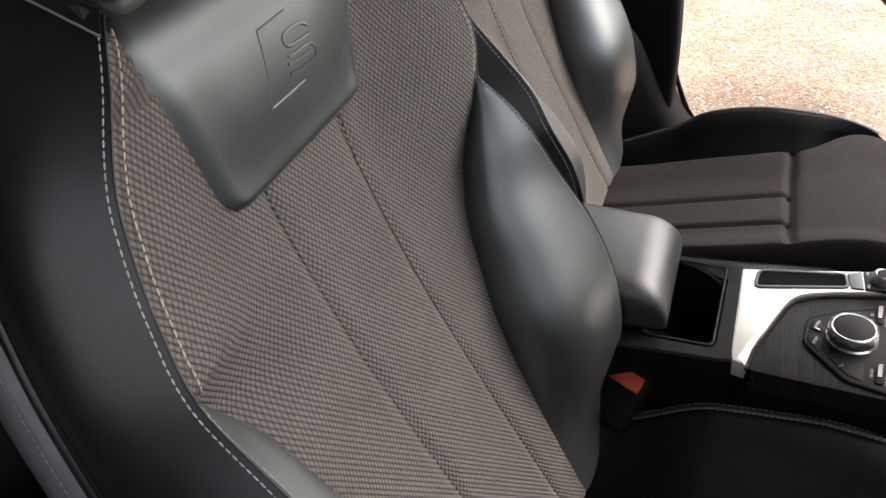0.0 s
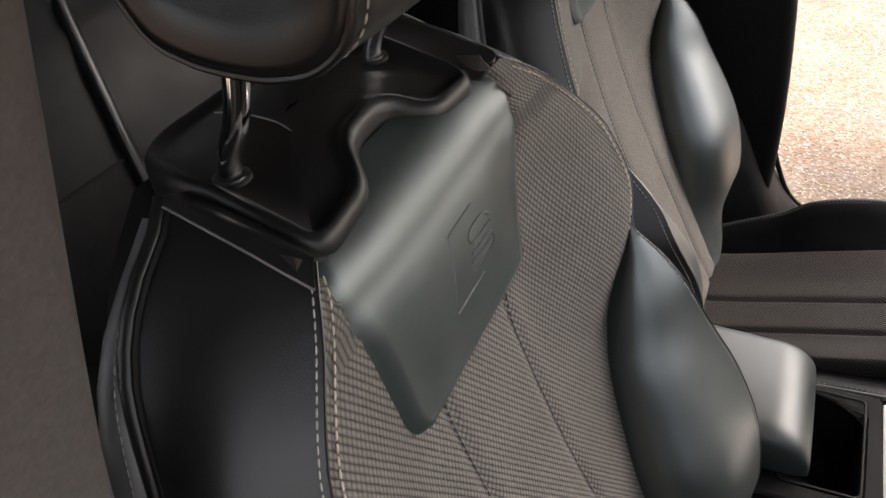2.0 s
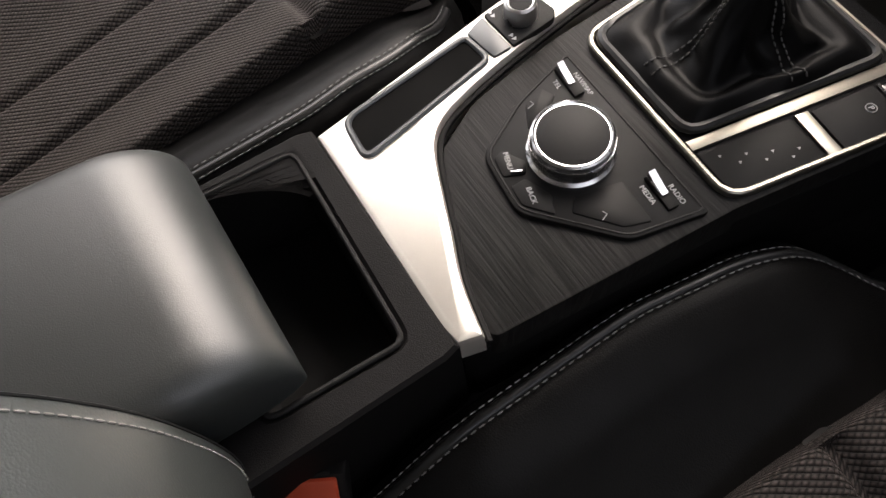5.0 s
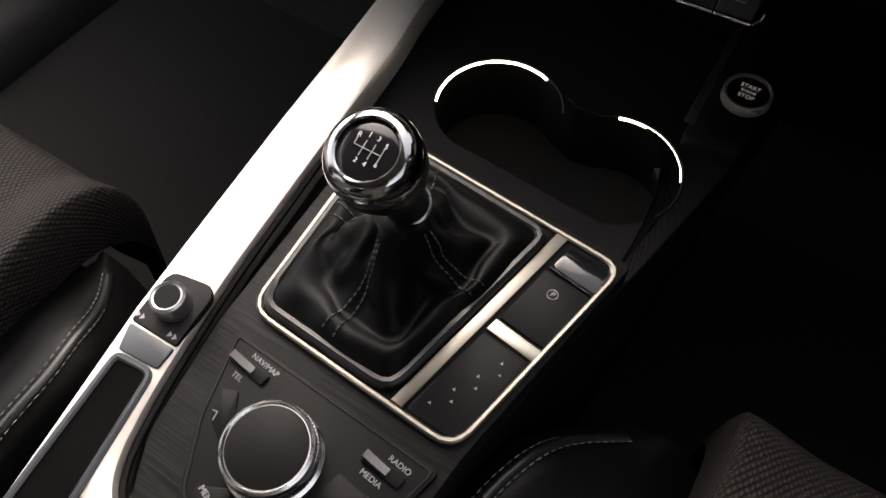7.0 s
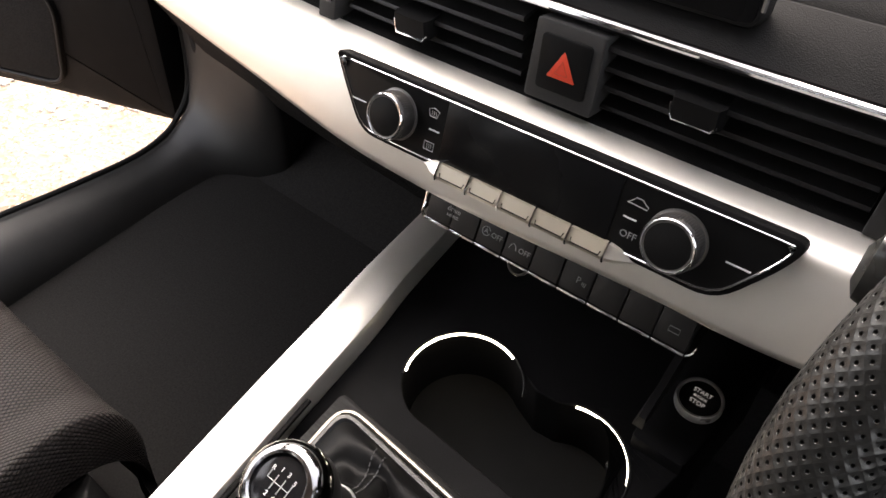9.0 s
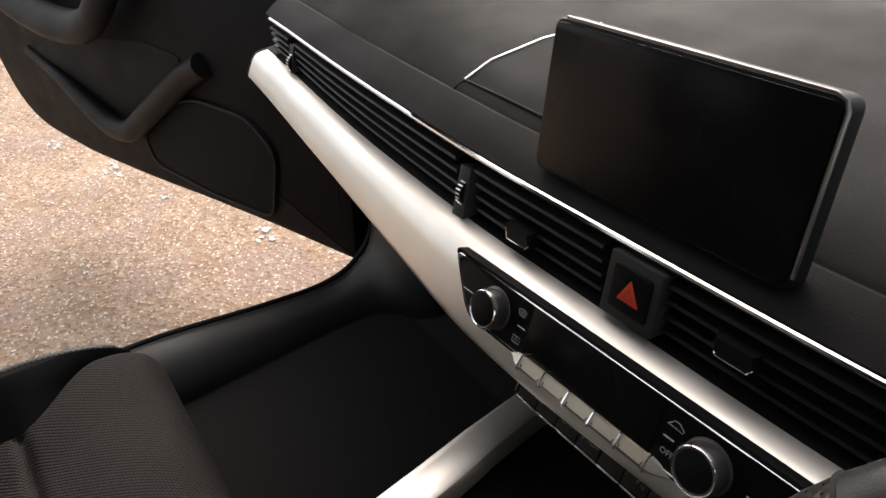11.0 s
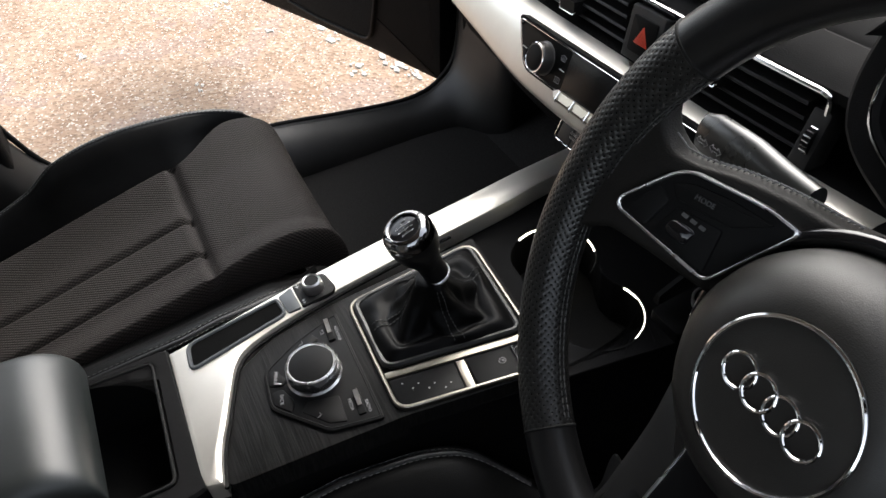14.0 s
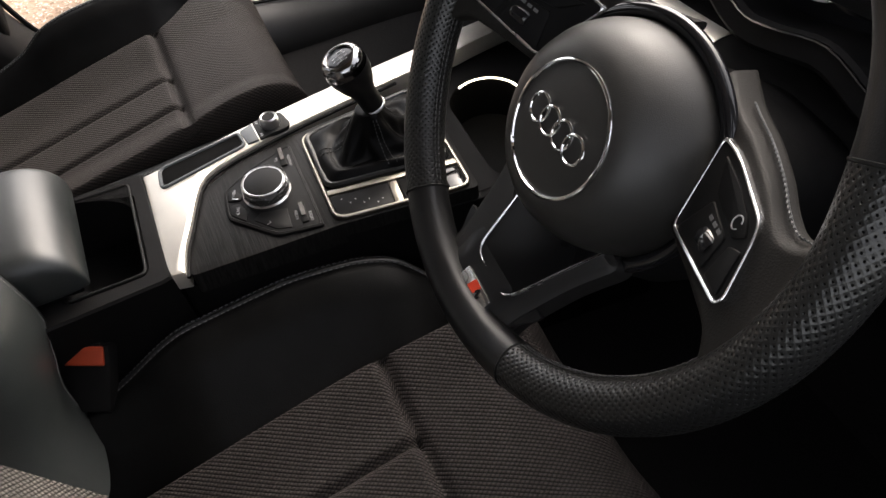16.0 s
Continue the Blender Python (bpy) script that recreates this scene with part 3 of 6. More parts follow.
def make_seat(m, label, group, outer):
    seat = thing("sports_seat", label, "car seat", group, m)
    # backrest: cloth centre
    us = steps(-1, 1, 81)
    zs = steps(0.47, 1.092, 56)
    part("backrest_cloth", sheet(front_face, us, zs, 0.012, out=(0, 1, 0)), CLOTH, seat, "grey-brown woven cloth backrest centre", angle=60)
    for sx in (-1, 1):
        # leather bolster between cloth and edge seam
        def bolster(s, z, sx=sx):
            x0, e0, x1, e1 = cloth_hw(sx, z), cloth_y(sx, z), HW_EDGE(z), edge_y(sx, z)
            w = math.hypot(x1 - x0, e1 - e0)
            bulge = math.sin(math.pi * s ** 0.68) * w * (0.05 + 0.28 * smooth((z - 0.50) / 0.20))
            nx, ny = -(e1 - e0) / max(w, 1e-6), (x1 - x0) / max(w, 1e-6)
            return (sx * (x0 + (x1 - x0) * s + nx * bulge), Z_C(z) + e0 + (e1 - e0) * s + ny * bulge, z)

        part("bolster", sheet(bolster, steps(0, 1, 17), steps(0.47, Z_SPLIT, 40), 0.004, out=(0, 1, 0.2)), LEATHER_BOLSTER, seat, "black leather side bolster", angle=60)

        stitches([Vector(bolster(0.965, z)) + Vector((-sx * 0.0003, 0.0006, 0)) for z in steps(0.50, Z_SPLIT - 0.004, 50)], "seam_thread", THREAD, seat, 0.0052, 0.0038, 0.0005)

        # side panel from the edge seam to the rear piping
        def side(s, z, sx=sx):
            x0, y0 = edge_hw(sx, z), Z_C(z) + edge_y(sx, z)
            x1, y1 = max(HW_REAR(z), x0 + 0.004), Z_C(z) + Y_REAR(z)
            return (sx * (x0 + (x1 - x0) * s + 0.018 * math.sin(math.pi * s) * smooth((z - 0.46) / 0.2) * (0.1 + 0.9 * smooth((1.085 - z) / 0.10))), y0 + (y1 - y0) * s, z + (0.024 * s + 0.003 * math.sin(math.pi * s)) * smooth((z - 0.92) / 0.15))

        part("side_panel", sheet(side, steps(0, 1, 15), steps(0.47, 1.092, 50), 0.003, out=(sx, 0, 0)), LEATHER, seat, "black leather side panel of the backrest", angle=60)
        zz = steps(0.47, 1.092, 60)
        part("piping", tube([Vector(side(1.0, z)) + Vector((sx * 0.0005, -0.004, 0)) for z in zz], 0.0042, 10), LEATHER, seat, "black leather piping")
        part("piping_groove", tube([Vector(side(1.0, z)) + Vector((0, 0.0005, 0)) for z in zz], 0.0022, 6), RUBBER, seat)

        # border behind the piping
        def border(s, z, sx=sx):
            p = side(1.0, z)
            r = 0.013 * (0.35 + 0.65 * smooth((1.085 - z) / 0.12))
            return (p[0] + sx * (0.002 + r * math.sin(2.6 * s)), p[1] - 0.005 - r * 1.1 * (1 - math.cos(2.6 * s)), p[2] - 0.004 * s)

        part("rear_border", sheet(border, steps(0, 1, 8), steps(0.47, 1.088, 40), 0.004, out=(sx, 0, 0)), LIT_BORDER, seat, "leather border lightened as if by window light", angle=60)
        stitches([Vector(border(0.30, z)) + Vector((sx * 0.0008, 0.0016, 0)) for z in zz[:-1]], "seam_thread", SEAM_GREY, seat, 0.0055, 0.004, 0.0006)
        stitches([Vector(side(0.04, z)) + Vector((sx * 0.0004, 0.0004, 0.0003)) for z in zz], "seam_thread", THREAD, seat, 0.0058, 0.0043, 0.0006)
        part("edge_seam", tube([Vector(side(0.0, z)) for z in zz], 0.0008, 6), LEATHER, seat)
        edge = [Vector(front_face(sx * (1 - 0.008 / edge_hw(sx, z)), z)) + Vector((0, 0.0010, 0.0003)) for z in steps(Z_SPLIT - 0.02 if sx > 0 else Z_SPLIT, 1.085, 24)]
        stitches(edge, "seam_thread", THREAD_WARM, seat, 0.0062, 0.0046, 0.0007)
    # seams between the channels
    for sx in (-1, 1):
        stitches([Vector(front_face(sx * 0.055 / cloth_hw(sx, z), z)) + Vector((0, 0.0016, 0)) for z in steps(0.5, 0.95, 30)], "channel_seam", DARK_THREAD, seat, 0.007, 0.005, 0.0009)
    # hard rear shell
    loops = []
    for z in steps(0.42, 1.09, 24):
        hw, y = HW_REAR(max(z, 0.47)) - 0.014, Z_C(max(z, 0.47)) - 0.118
        loops.append([(-hw, y + 0.01, z), (-hw * 0.85, y - 0.025, z), (0, y - 0.03, z), (hw * 0.85, y - 0.025, z), (hw, y + 0.01, z), (hw * 0.9, y + 0.06, z), (0, y + 0.07, z), (-hw * 0.9, y + 0.06, z)])
    part("rear_shell", loops_bm(loops), PLASTIC, seat, "black plastic backrest shell")

    # leather tab under the headrest
    tab_w = table([(0.0, 0.096), (0.10, 0.100), (0.35, 0.109), (0.50, 0.115), (0.62, 0.119), (0.72, 0.117), (0.85, 0.109), (1.0, 0.103)])
    tab_full = table([(0.0, 0.094), (0.10, 0.099), (0.35, 0.117), (0.55, 0.134), (0.7, 0.136), (0.85, 0.128), (1.0, 0.120)])
    tab_path = curve_through([(0.002, 0.952), (-0.001, 0.975), (-0.0015, 1.015), (-0.003, 1.044), (-0.0085, 1.066), (-0.018, 1.0815), (-0.032, 1.0915), (-0.053, 1.097)], 6)

    def tab(s, v):
        k = v * (len(tab_path) - 1)
        i = min(int(k), len(tab_path) - 2)
        q = tab_path[i].lerp(tab_path[i + 1], k - i)
        w = tab_w(v) if s > 0 else tab_full(v)
        low = min(0.024, v * 0.17)
        corner = 0.024 - math.sqrt(max(0.0, 0.024 ** 2 - (0.024 - low) ** 2))
        a = abs(s)
        x = s * (w - corner)
        zf = min(q.y, 1.062)
        sf = max(-0.99, min(0.99, x / edge_hw(s, zf)))
        edge = smooth((1 - a) / 0.10) * smooth(v / 0.06)
        pillow = 0.006 * edge + 0.007 * smooth((1 - a) / 0.6) * smooth(v / 0.3)
        return (x, front_face(sf, zf, 0.0)[1] + q.x + 0.0015 + pillow, q.y - (0.004 * (1 - edge) if v > 0.7 else 0))

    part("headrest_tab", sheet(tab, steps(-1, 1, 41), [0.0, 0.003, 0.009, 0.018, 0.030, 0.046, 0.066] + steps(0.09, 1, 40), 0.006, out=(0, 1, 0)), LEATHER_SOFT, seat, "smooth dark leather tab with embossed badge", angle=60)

    # headrest base plate with its raised stepped front rim
    def plate_z(x, y):
        return 1.094 + 0.022 * smooth((-0.415 - y) / 0.06) - 0.015 * smooth((-0.52 - y) / 0.06)

    outline = rounded([(0.104, -0.418), (0.043, -0.422), (0.016, -0.448), (-0.030, -0.450), (-0.048, -0.422), (-0.107, -0.418), (-0.104, -0.52), (-0.055, -0.578), (0.055, -0.578), (0.100, -0.52)], [0.020, 0.016, 0.014, 0.014, 0.016, 0.020, 0.035, 0.03, 0.03, 0.035], 5)
    loops = []
    for d, dz in ((0, -0.05), (0, -0.006), (0.0012, -0.001), (0.004, 0.0022), (0.0065, 0.002), (0.0095, -0.001), (0.013, -0.0035)):
        loops.append([(x, y, plate_z(x, y) + dz) for x, y in inset2(outline, d)])
    well = loops[-1]
    for k in (0.85, 0.6, 0.35, 0.1):
        loops.append([(x * k, -0.505 + (y + 0.505) * k, plate_z(x * k, -0.505 + (y + 0.505) * k) - 0.0035) for x, y, z in well])
    part("headrest_plate", loops_bm(loops), PLATE, seat, "black plate round the headrest posts", angle=60)
    part("plate_seam", tube(curve_through([(0.017, -0.545, 1.1108), (0.018, -0.520, 1.1135), (0.024, -0.488, 1.1128), (0.042, -0.460, 1.1075)], 5), 0.0007, 6), SEAM_GREY, seat)
    for sx in (-1, 1):
        x = sx * 0.080
        p = [(x, -0.486, 1.105), (x, -0.482, 1.125), (x, -0.470, 1.15), (x, -0.462, 1.18), (x, -0.455, 1.22)]
        part("headrest_post", tube(curve_through(p, 5), 0.0068, 16), CHROME, seat, "chrome headrest post")
        part("post_collar", lathe([(0.0105, -0.002), (0.0105, 0.0004), (0.0098, 0.0008), (0.0072, 0.0004)], Matrix.Translation((x, -0.4845, 1.1125)), 24), PLASTIC_SMOOTH, seat)
    # leather collar between plate and side panel, ending in a fine seam
    if outer > 0:
        def collar(s, v):
            top = Vector(side(s, 1.092))
            if v < 0.3:
                return Vector((0.098, top.y, top.z - 0.004)).lerp(top + Vector((0.0015, 0, 0.003)), v / 0.3)
            return Vector(side(s, 1.092 - (0.009 - 0.006 * s) * (v - 0.3) / 0.7)) + Vector((0.0022, 0, 0.0024))

        part("collar", sheet(collar, steps(0, 1, 30), steps(0, 1, 15), 0.003, out=(0.6, 0, 0.8)), LEATHER, seat, "black leather collar under the headrest plate", angle=60)
        shoulder = curve_through([(-0.150, -0.505, 1.1165), (-0.148, -0.470, 1.107), (-0.147, -0.440, 1.099), (-0.143, -0.420, 1.0935), (-0.128, -0.4185, 1.0915)], 8)
        ledge = curve_through([(-0.098, -0.520, 1.1105), (-0.102, -0.470, 1.1045), (-0.104, -0.440, 1.0925), (-0.106, -0.425, 1.0885), (-0.112, -0.4185, 1.0885)], 8)
        shoulder, ledge = resample(shoulder, 30, False), resample(ledge, 30, False)
        part("shoulder_collar", sheet(lambda i, v: shoulder[int(i)].lerp(ledge[int(i)], v) + Vector((0, 0, 0.0015)), list(range(30)), steps(0, 1, 6), 0.003, out=(0, 0, 1)), LEATHER, seat, "black leather over the shoulder", angle=60)
        part("collar_seam", tube([collar(k, 1.0) + Vector((0.0006, 0, 0.0002)) for k in steps(0, 1, 40)], 0.0008, 6), SEAM_GREY, seat)
    # headrest: a rounded block with piped flat sides
    section = resample(curve_through([(-0.418, 1.184, 0), (-0.395, 1.192, 0), (-0.379, 1.212, 0), (-0.374, 1.26, 0), (-0.380, 1.33, 0), (-0.40, 1.365, 0), (-0.44, 1.375, 0), (-0.48, 1.355, 0), (-0.503, 1.30, 0), (-0.503, 1.24, 0), (-0.488, 1.200, 0), (-0.468, 1.188, 0), (-0.445, 1.184, 0)], 8, True), 72)
    mid = Vector((-0.438, 1.275, 0))
    loops = []
    for x, k in ((-0.092, 0.30), (-0.095, 0.60), (-0.103, 0.72), (-0.107, 0.90), (-0.106, 0.955), (-0.100, 0.985), (-0.085, 1.0), (-0.04, 1.015), (0.0, 1.02), (0.04, 1.015), (0.085, 1.0), (0.100, 0.985), (0.106, 0.955), (0.107, 0.90), (0.103, 0.72), (0.095, 0.60), (0.092, 0.30)):
        loops.append([(x, mid.x + (q.x - mid.x) * k, mid.y + (q.y - mid.y) * k) for q in section])
    part("headrest", loops_bm(loops), LEATHER, seat, "black leather headrest with pale stitching", angle=60)
    for sx in (-1, 1):
        part("headrest_piping", tube([(sx * 0.1045, mid.x + (q.x - mid.x) * 0.98, mid.y + (q.y - mid.y) * 0.98) for q in section], 0.0022, 8, True), LEATHER, seat)
        stitches([(sx * 0.0945, mid.x + (q.x - mid.x) * 0.998, mid.y + (q.y - mid.y) * 0.998) for q in section[:34]], "seam_thread", THREAD, seat, 0.0065, 0.0045, 0.0006)
    # embossed badge on the tab: a slanted frame and a waved stroke, as plain ridges
    tab_zs = [(v, tab(0.1, v)[2]) for v in steps(0, 0.7, 71)]

    def on_tab(x, z):
        v = next((v0 + (v1 - v0) * (z - z0) / max(z1 - z0, 1e-6) for (v0, z0), (v1, z1) in zip(tab_zs, tab_zs[1:]) if z0 <= z <= z1), 0.5)
        u = (x - 0.006) / (tab_w(v) if x > 0.006 else tab_full(v))
        p = tab(u, v)
        return (p[0], p[1] - 0.0006, z)

    def drawn(pts, fine):
        return [on_tab(p.x, p.y) for p in resample([Vector((x, z, 0)) for x, z in pts], fine, False)]

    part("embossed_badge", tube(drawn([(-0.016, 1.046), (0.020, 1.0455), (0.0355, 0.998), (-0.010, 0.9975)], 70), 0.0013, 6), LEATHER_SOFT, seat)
    for k, pts in enumerate(([(-0.033, 1.029), (-0.025, 1.0335), (-0.006, 1.034), (-0.0005, 1.031), (-0.002, 1.027), (-0.009, 1.0245), (-0.033, 1.0235)], [(0.001, 1.0205), (-0.004, 1.019), (-0.024, 1.0185), (-0.031, 1.016), (-0.0335, 1.0105), (-0.028, 1.0065), (-0.008, 1.007), (0.005, 1.009)], [(0.004, 1.0155), (-0.011, 1.0135), (-0.027, 1.0130)])):
        wave = resample(curve_through([(x, z, 0) for x, z in pts], 6), 40, False)
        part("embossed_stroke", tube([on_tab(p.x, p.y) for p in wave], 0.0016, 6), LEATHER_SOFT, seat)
    # cushion; the bolster by the door is the taller one
    CREST = table([(-0.28, 0.440), (-0.09, 0.510), (-0.037, 0.547), (0.05, 0.568), (0.14, 0.568), (0.20, 0.559), (0.245, 0.540), (0.27, 0.515)])
    CU_HW = table([(-0.25, 0.104), (0.05, 0.108), (0.115, 0.106), (0.17, 0.102), (0.22, 0.100), (0.28, 0.100)])
    CU_PIPE = table([(-0.27, 0.188), (0.05, 0.196), (0.10, 0.190), (0.145, 0.183), (0.19, 0.163), (0.235, 0.115)])

    # the cloth of the seat behind the wheel lies off its middle
    mid_x = 0.050 if outer > 0 else 0.0

    def hw_of(y, sgn):
        return CU_HW(y) + (0.022 if outer > 0 else 0) + (0.045 + 0.055 * smooth((y - 0.12) / 0.10) if outer < 0 and sgn < 0 else 0)

    def cushion(s, v):
        y = v
        a = abs(s)
        z = CU_Z(v)
        hw = hw_of(CU_Y(v), s)
        dip = -0.008 * math.exp(-(((a * hw - 0.038) / 0.005) ** 2)) * (1 if CU_Y(v) < 0.113 else 0)
        dip -= 0.010 * math.exp(-(((CU_Y(v) - 0.115) / 0.006) ** 2))
        if a > 1:
            q = (a - 1) / 0.2
            return (mid_x + math.copysign(hw + 0.010 * math.sin(q * 1.5), s), CU_Y(v) - 0.01 * q, z + 0.012 - 0.055 * q * q)
        return (mid_x + s * hw, CU_Y(v), z + 0.012 * smooth((a - 0.5) / 0.5) + dip)

    prof = resample(curve_through([(-0.25, 0.430, 0), (-0.15, 0.448, 0), (-0.02, 0.482, 0), (0.05, 0.500, 0), (0.10, 0.513, 0), (0.115, 0.514, 0), (0.14, 0.522, 0), (0.19, 0.533, 0), (0.235, 0.534, 0), (0.268, 0.520, 0), (0.286, 0.490, 0), (0.290, 0.45, 0), (0.282, 0.40, 0)], 8), 101, False)

    def CU_Y(v):
        k = v * 100
        i = min(int(k), 99)
        return prof[i].lerp(prof[i + 1], k - i).x

    def CU_Z(v):
        k = v * 100
        i = min(int(k), 99)
        return prof[i].lerp(prof[i + 1], k - i).y

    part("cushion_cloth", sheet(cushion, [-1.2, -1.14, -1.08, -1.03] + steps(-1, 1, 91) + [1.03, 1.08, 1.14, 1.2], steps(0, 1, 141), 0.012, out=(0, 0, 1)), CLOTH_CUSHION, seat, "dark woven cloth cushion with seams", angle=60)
    for sx in (-1, 1):
        # bolster as a ridge: inner face, crest with twin seams, outer face
        def ridge(v):
            y = -0.27 + 0.505 * v
            zc = 0.495 + 0.030 * smooth(v * 1.2)
            h = 0.016 * smooth(v / 0.25) * smooth((1.02 - v) / 0.30) + 0.004
            if outer < 0 and sx < 0:
                y = -0.27 + 0.53 * v
                return y, CREST(y) - 0.030, 0.024, hw_of(y, sx) - 0.006, 0.222 - 0.02 * smooth((-0.1 - y) / 0.15), 0.0
            return y, zc + (0.008 - 0.045 * smooth((-0.05 - y) / 0.12) if outer > 0 and sx < 0 else 0), h, hw_of(y, sx) - 0.006 + sx * mid_x, CU_PIPE(y) + (mid_x if outer > 0 and sx > 0 else 0.016 if sx > 0 else 0), 0.03 * smooth((v - 0.85) / 0.15)

        loops = []
        for v in steps(0, 1, 40):
            y, zc, h, xin, xp, drop = ridge(v)
            w = max(xp - xin, 0.006)
            out = 0.022 + 0.01 * smooth((y - 0.1) / 0.1)
            ring = [(xin, zc - 0.08), (xin, zc - 0.030 - 0.03 * (1 - v)), (xin + w * 0.30, zc - 0.020 - 0.02 * (1 - v)), (xin + w * 0.62, zc + h * 0.30), (xin + w * 0.86, zc + 0.006 + h * 0.90), (xp, zc + 0.006 + h), (xp + out * 0.55, zc + h * 0.70), (xp + out * 0.9, zc - 0.02 + h * 0.2), (xp + out, zc - 0.07), (xp + out * 0.5, zc - 0.11), (xin, zc - 0.11)]
            loops.append([(sx * x, y, z - drop) for x, z in ring])
        part("cushion_bolster", loops_bm(loops), SHADED_LEATHER, seat, "black leather cushion bolster with twin seams", angle=60)
        crest = [ridge(v) for v in steps(0.04, 0.97, 44)]
        # glossier roll added so the crest carries a bright highlight line
        part("crest_highlight_roll", tube([(sx * xp, y, zc + 0.0035 + h - drop) for y, zc, h, xin, xp, drop in crest], 0.0042, 10), LEATHER, seat)
        for off in (-0.0045, 0.0050):
            pts = []
            for v in steps(0.04, 0.97, 44):
                y, zc, h, xin, xp, drop = ridge(v)
                pts.append((sx * (xp + off), y, zc + 0.0075 + h - drop - (0.0018 if off > 0 else 0)))
            stitches(pts, "seam_thread", SEAM_GREY, seat)
    # seat base and rails
    part("seat_base", box_bm(-0.215, 0.215, -0.24, 0.245, 0.335, 0.405, 0.02), PLASTIC, seat, "black plastic seat base")
    for sx in (-1, 1):
        part("seat_rail", box_bm(sx * 0.19 - 0.02, sx * 0.19 + 0.02, -0.28, 0.27, 0.30, 0.345, 0.004), RUBBER, seat)
    return seat


make_seat(pose(0.306, 0, 0), "grey cloth and black leather sports seat behind the wheel", "front seats", 1)
make_seat(pose(-0.357, -0.090, -0.006), "grey cloth and black leather sports seat by the open door", "front seats", -1)


# centre console
CON = frame_of((0, 0, 0.5945), (1, 0, 0), (0, 1, 0.055))


def wood_material():
    """Dark open-pored wood, its grain across the car."""
    m = bpy.data.materials.new("dark_oak")
    t, b = nodes(m)
    co = t.nodes.new("ShaderNodeTexCoord")
    mp = t.nodes.new("ShaderNodeMapping")
    mp.inputs["Rotation"].default_value = (0, 0, radians(-12))
    mp.inputs["Scale"].default_value = (18, 420, 60)
    t.links.new(co.outputs["Object"], mp.inputs["Vector"])
    n = t.nodes.new("ShaderNodeTexNoise")
    n.inputs["Scale"].default_value, n.inputs["Detail"].default_value, n.inputs["Distortion"].default_value = 1.0, 5, 0.6
    t.links.new(mp.outputs[0], n.inputs["Vector"])
    r = t.nodes.new("ShaderNodeValToRGB")
    e = r.color_ramp.elements
    e[0].position, e[0].color = 0.35, (0.005, 0.005, 0.005, 1)
    e[1].position, e[1].color = 0.72, (0.018, 0.0175, 0.017, 1)
    t.links.new(n.outputs["Fac"], r.inputs[0])
    t.links.new(r.outputs[0], b.inputs["Base Color"])
    b.inputs["Roughness"].default_value = 0.5
    b.inputs["Specular IOR Level"].default_value = 0.1
    bp = t.nodes.new("ShaderNodeBump")
    bp.inputs["Strength"].default_value, bp.inputs["Distance"].default_value = 0.6, 0.0006
    t.links.new(n.outputs["Fac"], bp.inputs["Height"])
    t.links.new(bp.outputs[0], b.inputs["Normal"])
    return m


WOOD = wood_material()
KNOB_RING = plain("dark_chrome", (0.34, 0.34, 0.345), 0.12, 1.0, var=0.05)
console = thing("centre_console", "dark centre console with silver trim between the seats", "console")
# rear part with the open tray, front part as a body
rear_o = rounded([(-0.094, -0.38), (0.092, -0.38), (0.088, -0.044), (-0.088, -0.044)], 0.006, 3)
tray_o = rounded([(-0.083, -0.150), (0.066, -0.150), (0.069, -0.066), (-0.077, -0.060)], 0.008, 3)
part("console_rear", frame_slab(rear_o, tray_o, -0.16, 0.004, CON, 0.0025), PLASTIC, console, "black console part with open tray")
part("tray_floor", slab(inset2(tray_o, -0.002), -0.085, -0.075, CON, 0.001), RUBBER, console, "black rubber tray floor")
tray_i = inset2(tray_o, 0.003)
part("tray_lip", frame_slab(tray_o, tray_i, -0.078, 0.0055, CON, 0.001), PLASTIC_GREY, console)
low = rounded([(-0.092, -0.40), (0.088, -0.40), (0.090, -0.03), (0.106, 0.14), (0.132, 0.28), (0.152, 0.52), (-0.135, 0.52), (-0.100, 0.10), (-0.080, -0.04)], 0.006, 2)
part("console_body", slab(low, -0.33, -0.095, CON, 0.004), PLASTIC, console, "black console body")
# front deck with the cup opening
deck_o = [(-0.078, -0.042), (0.086, -0.042), (0.104, 0.13), (0.130, 0.275), (0.152, 0.395), (0.165, 0.52), (-0.138, 0.52), (-0.123, 0.30)]
cups = [Vector((-0.0105, 0.3595)), Vector((0.0835, 0.3525))]
R_CUP = 0.0455
cup_out = []
for a in steps(55, 255, 22):
    cup_out.append((cups[0].x + R_CUP * math.cos(radians(a)), cups[0].y + R_CUP * math.sin(radians(a))))
for a in steps(-75, 125, 22):
    cup_out.append((cups[1].x + R_CUP * math.cos(radians(a)), cups[1].y + R_CUP * math.sin(radians(a))))
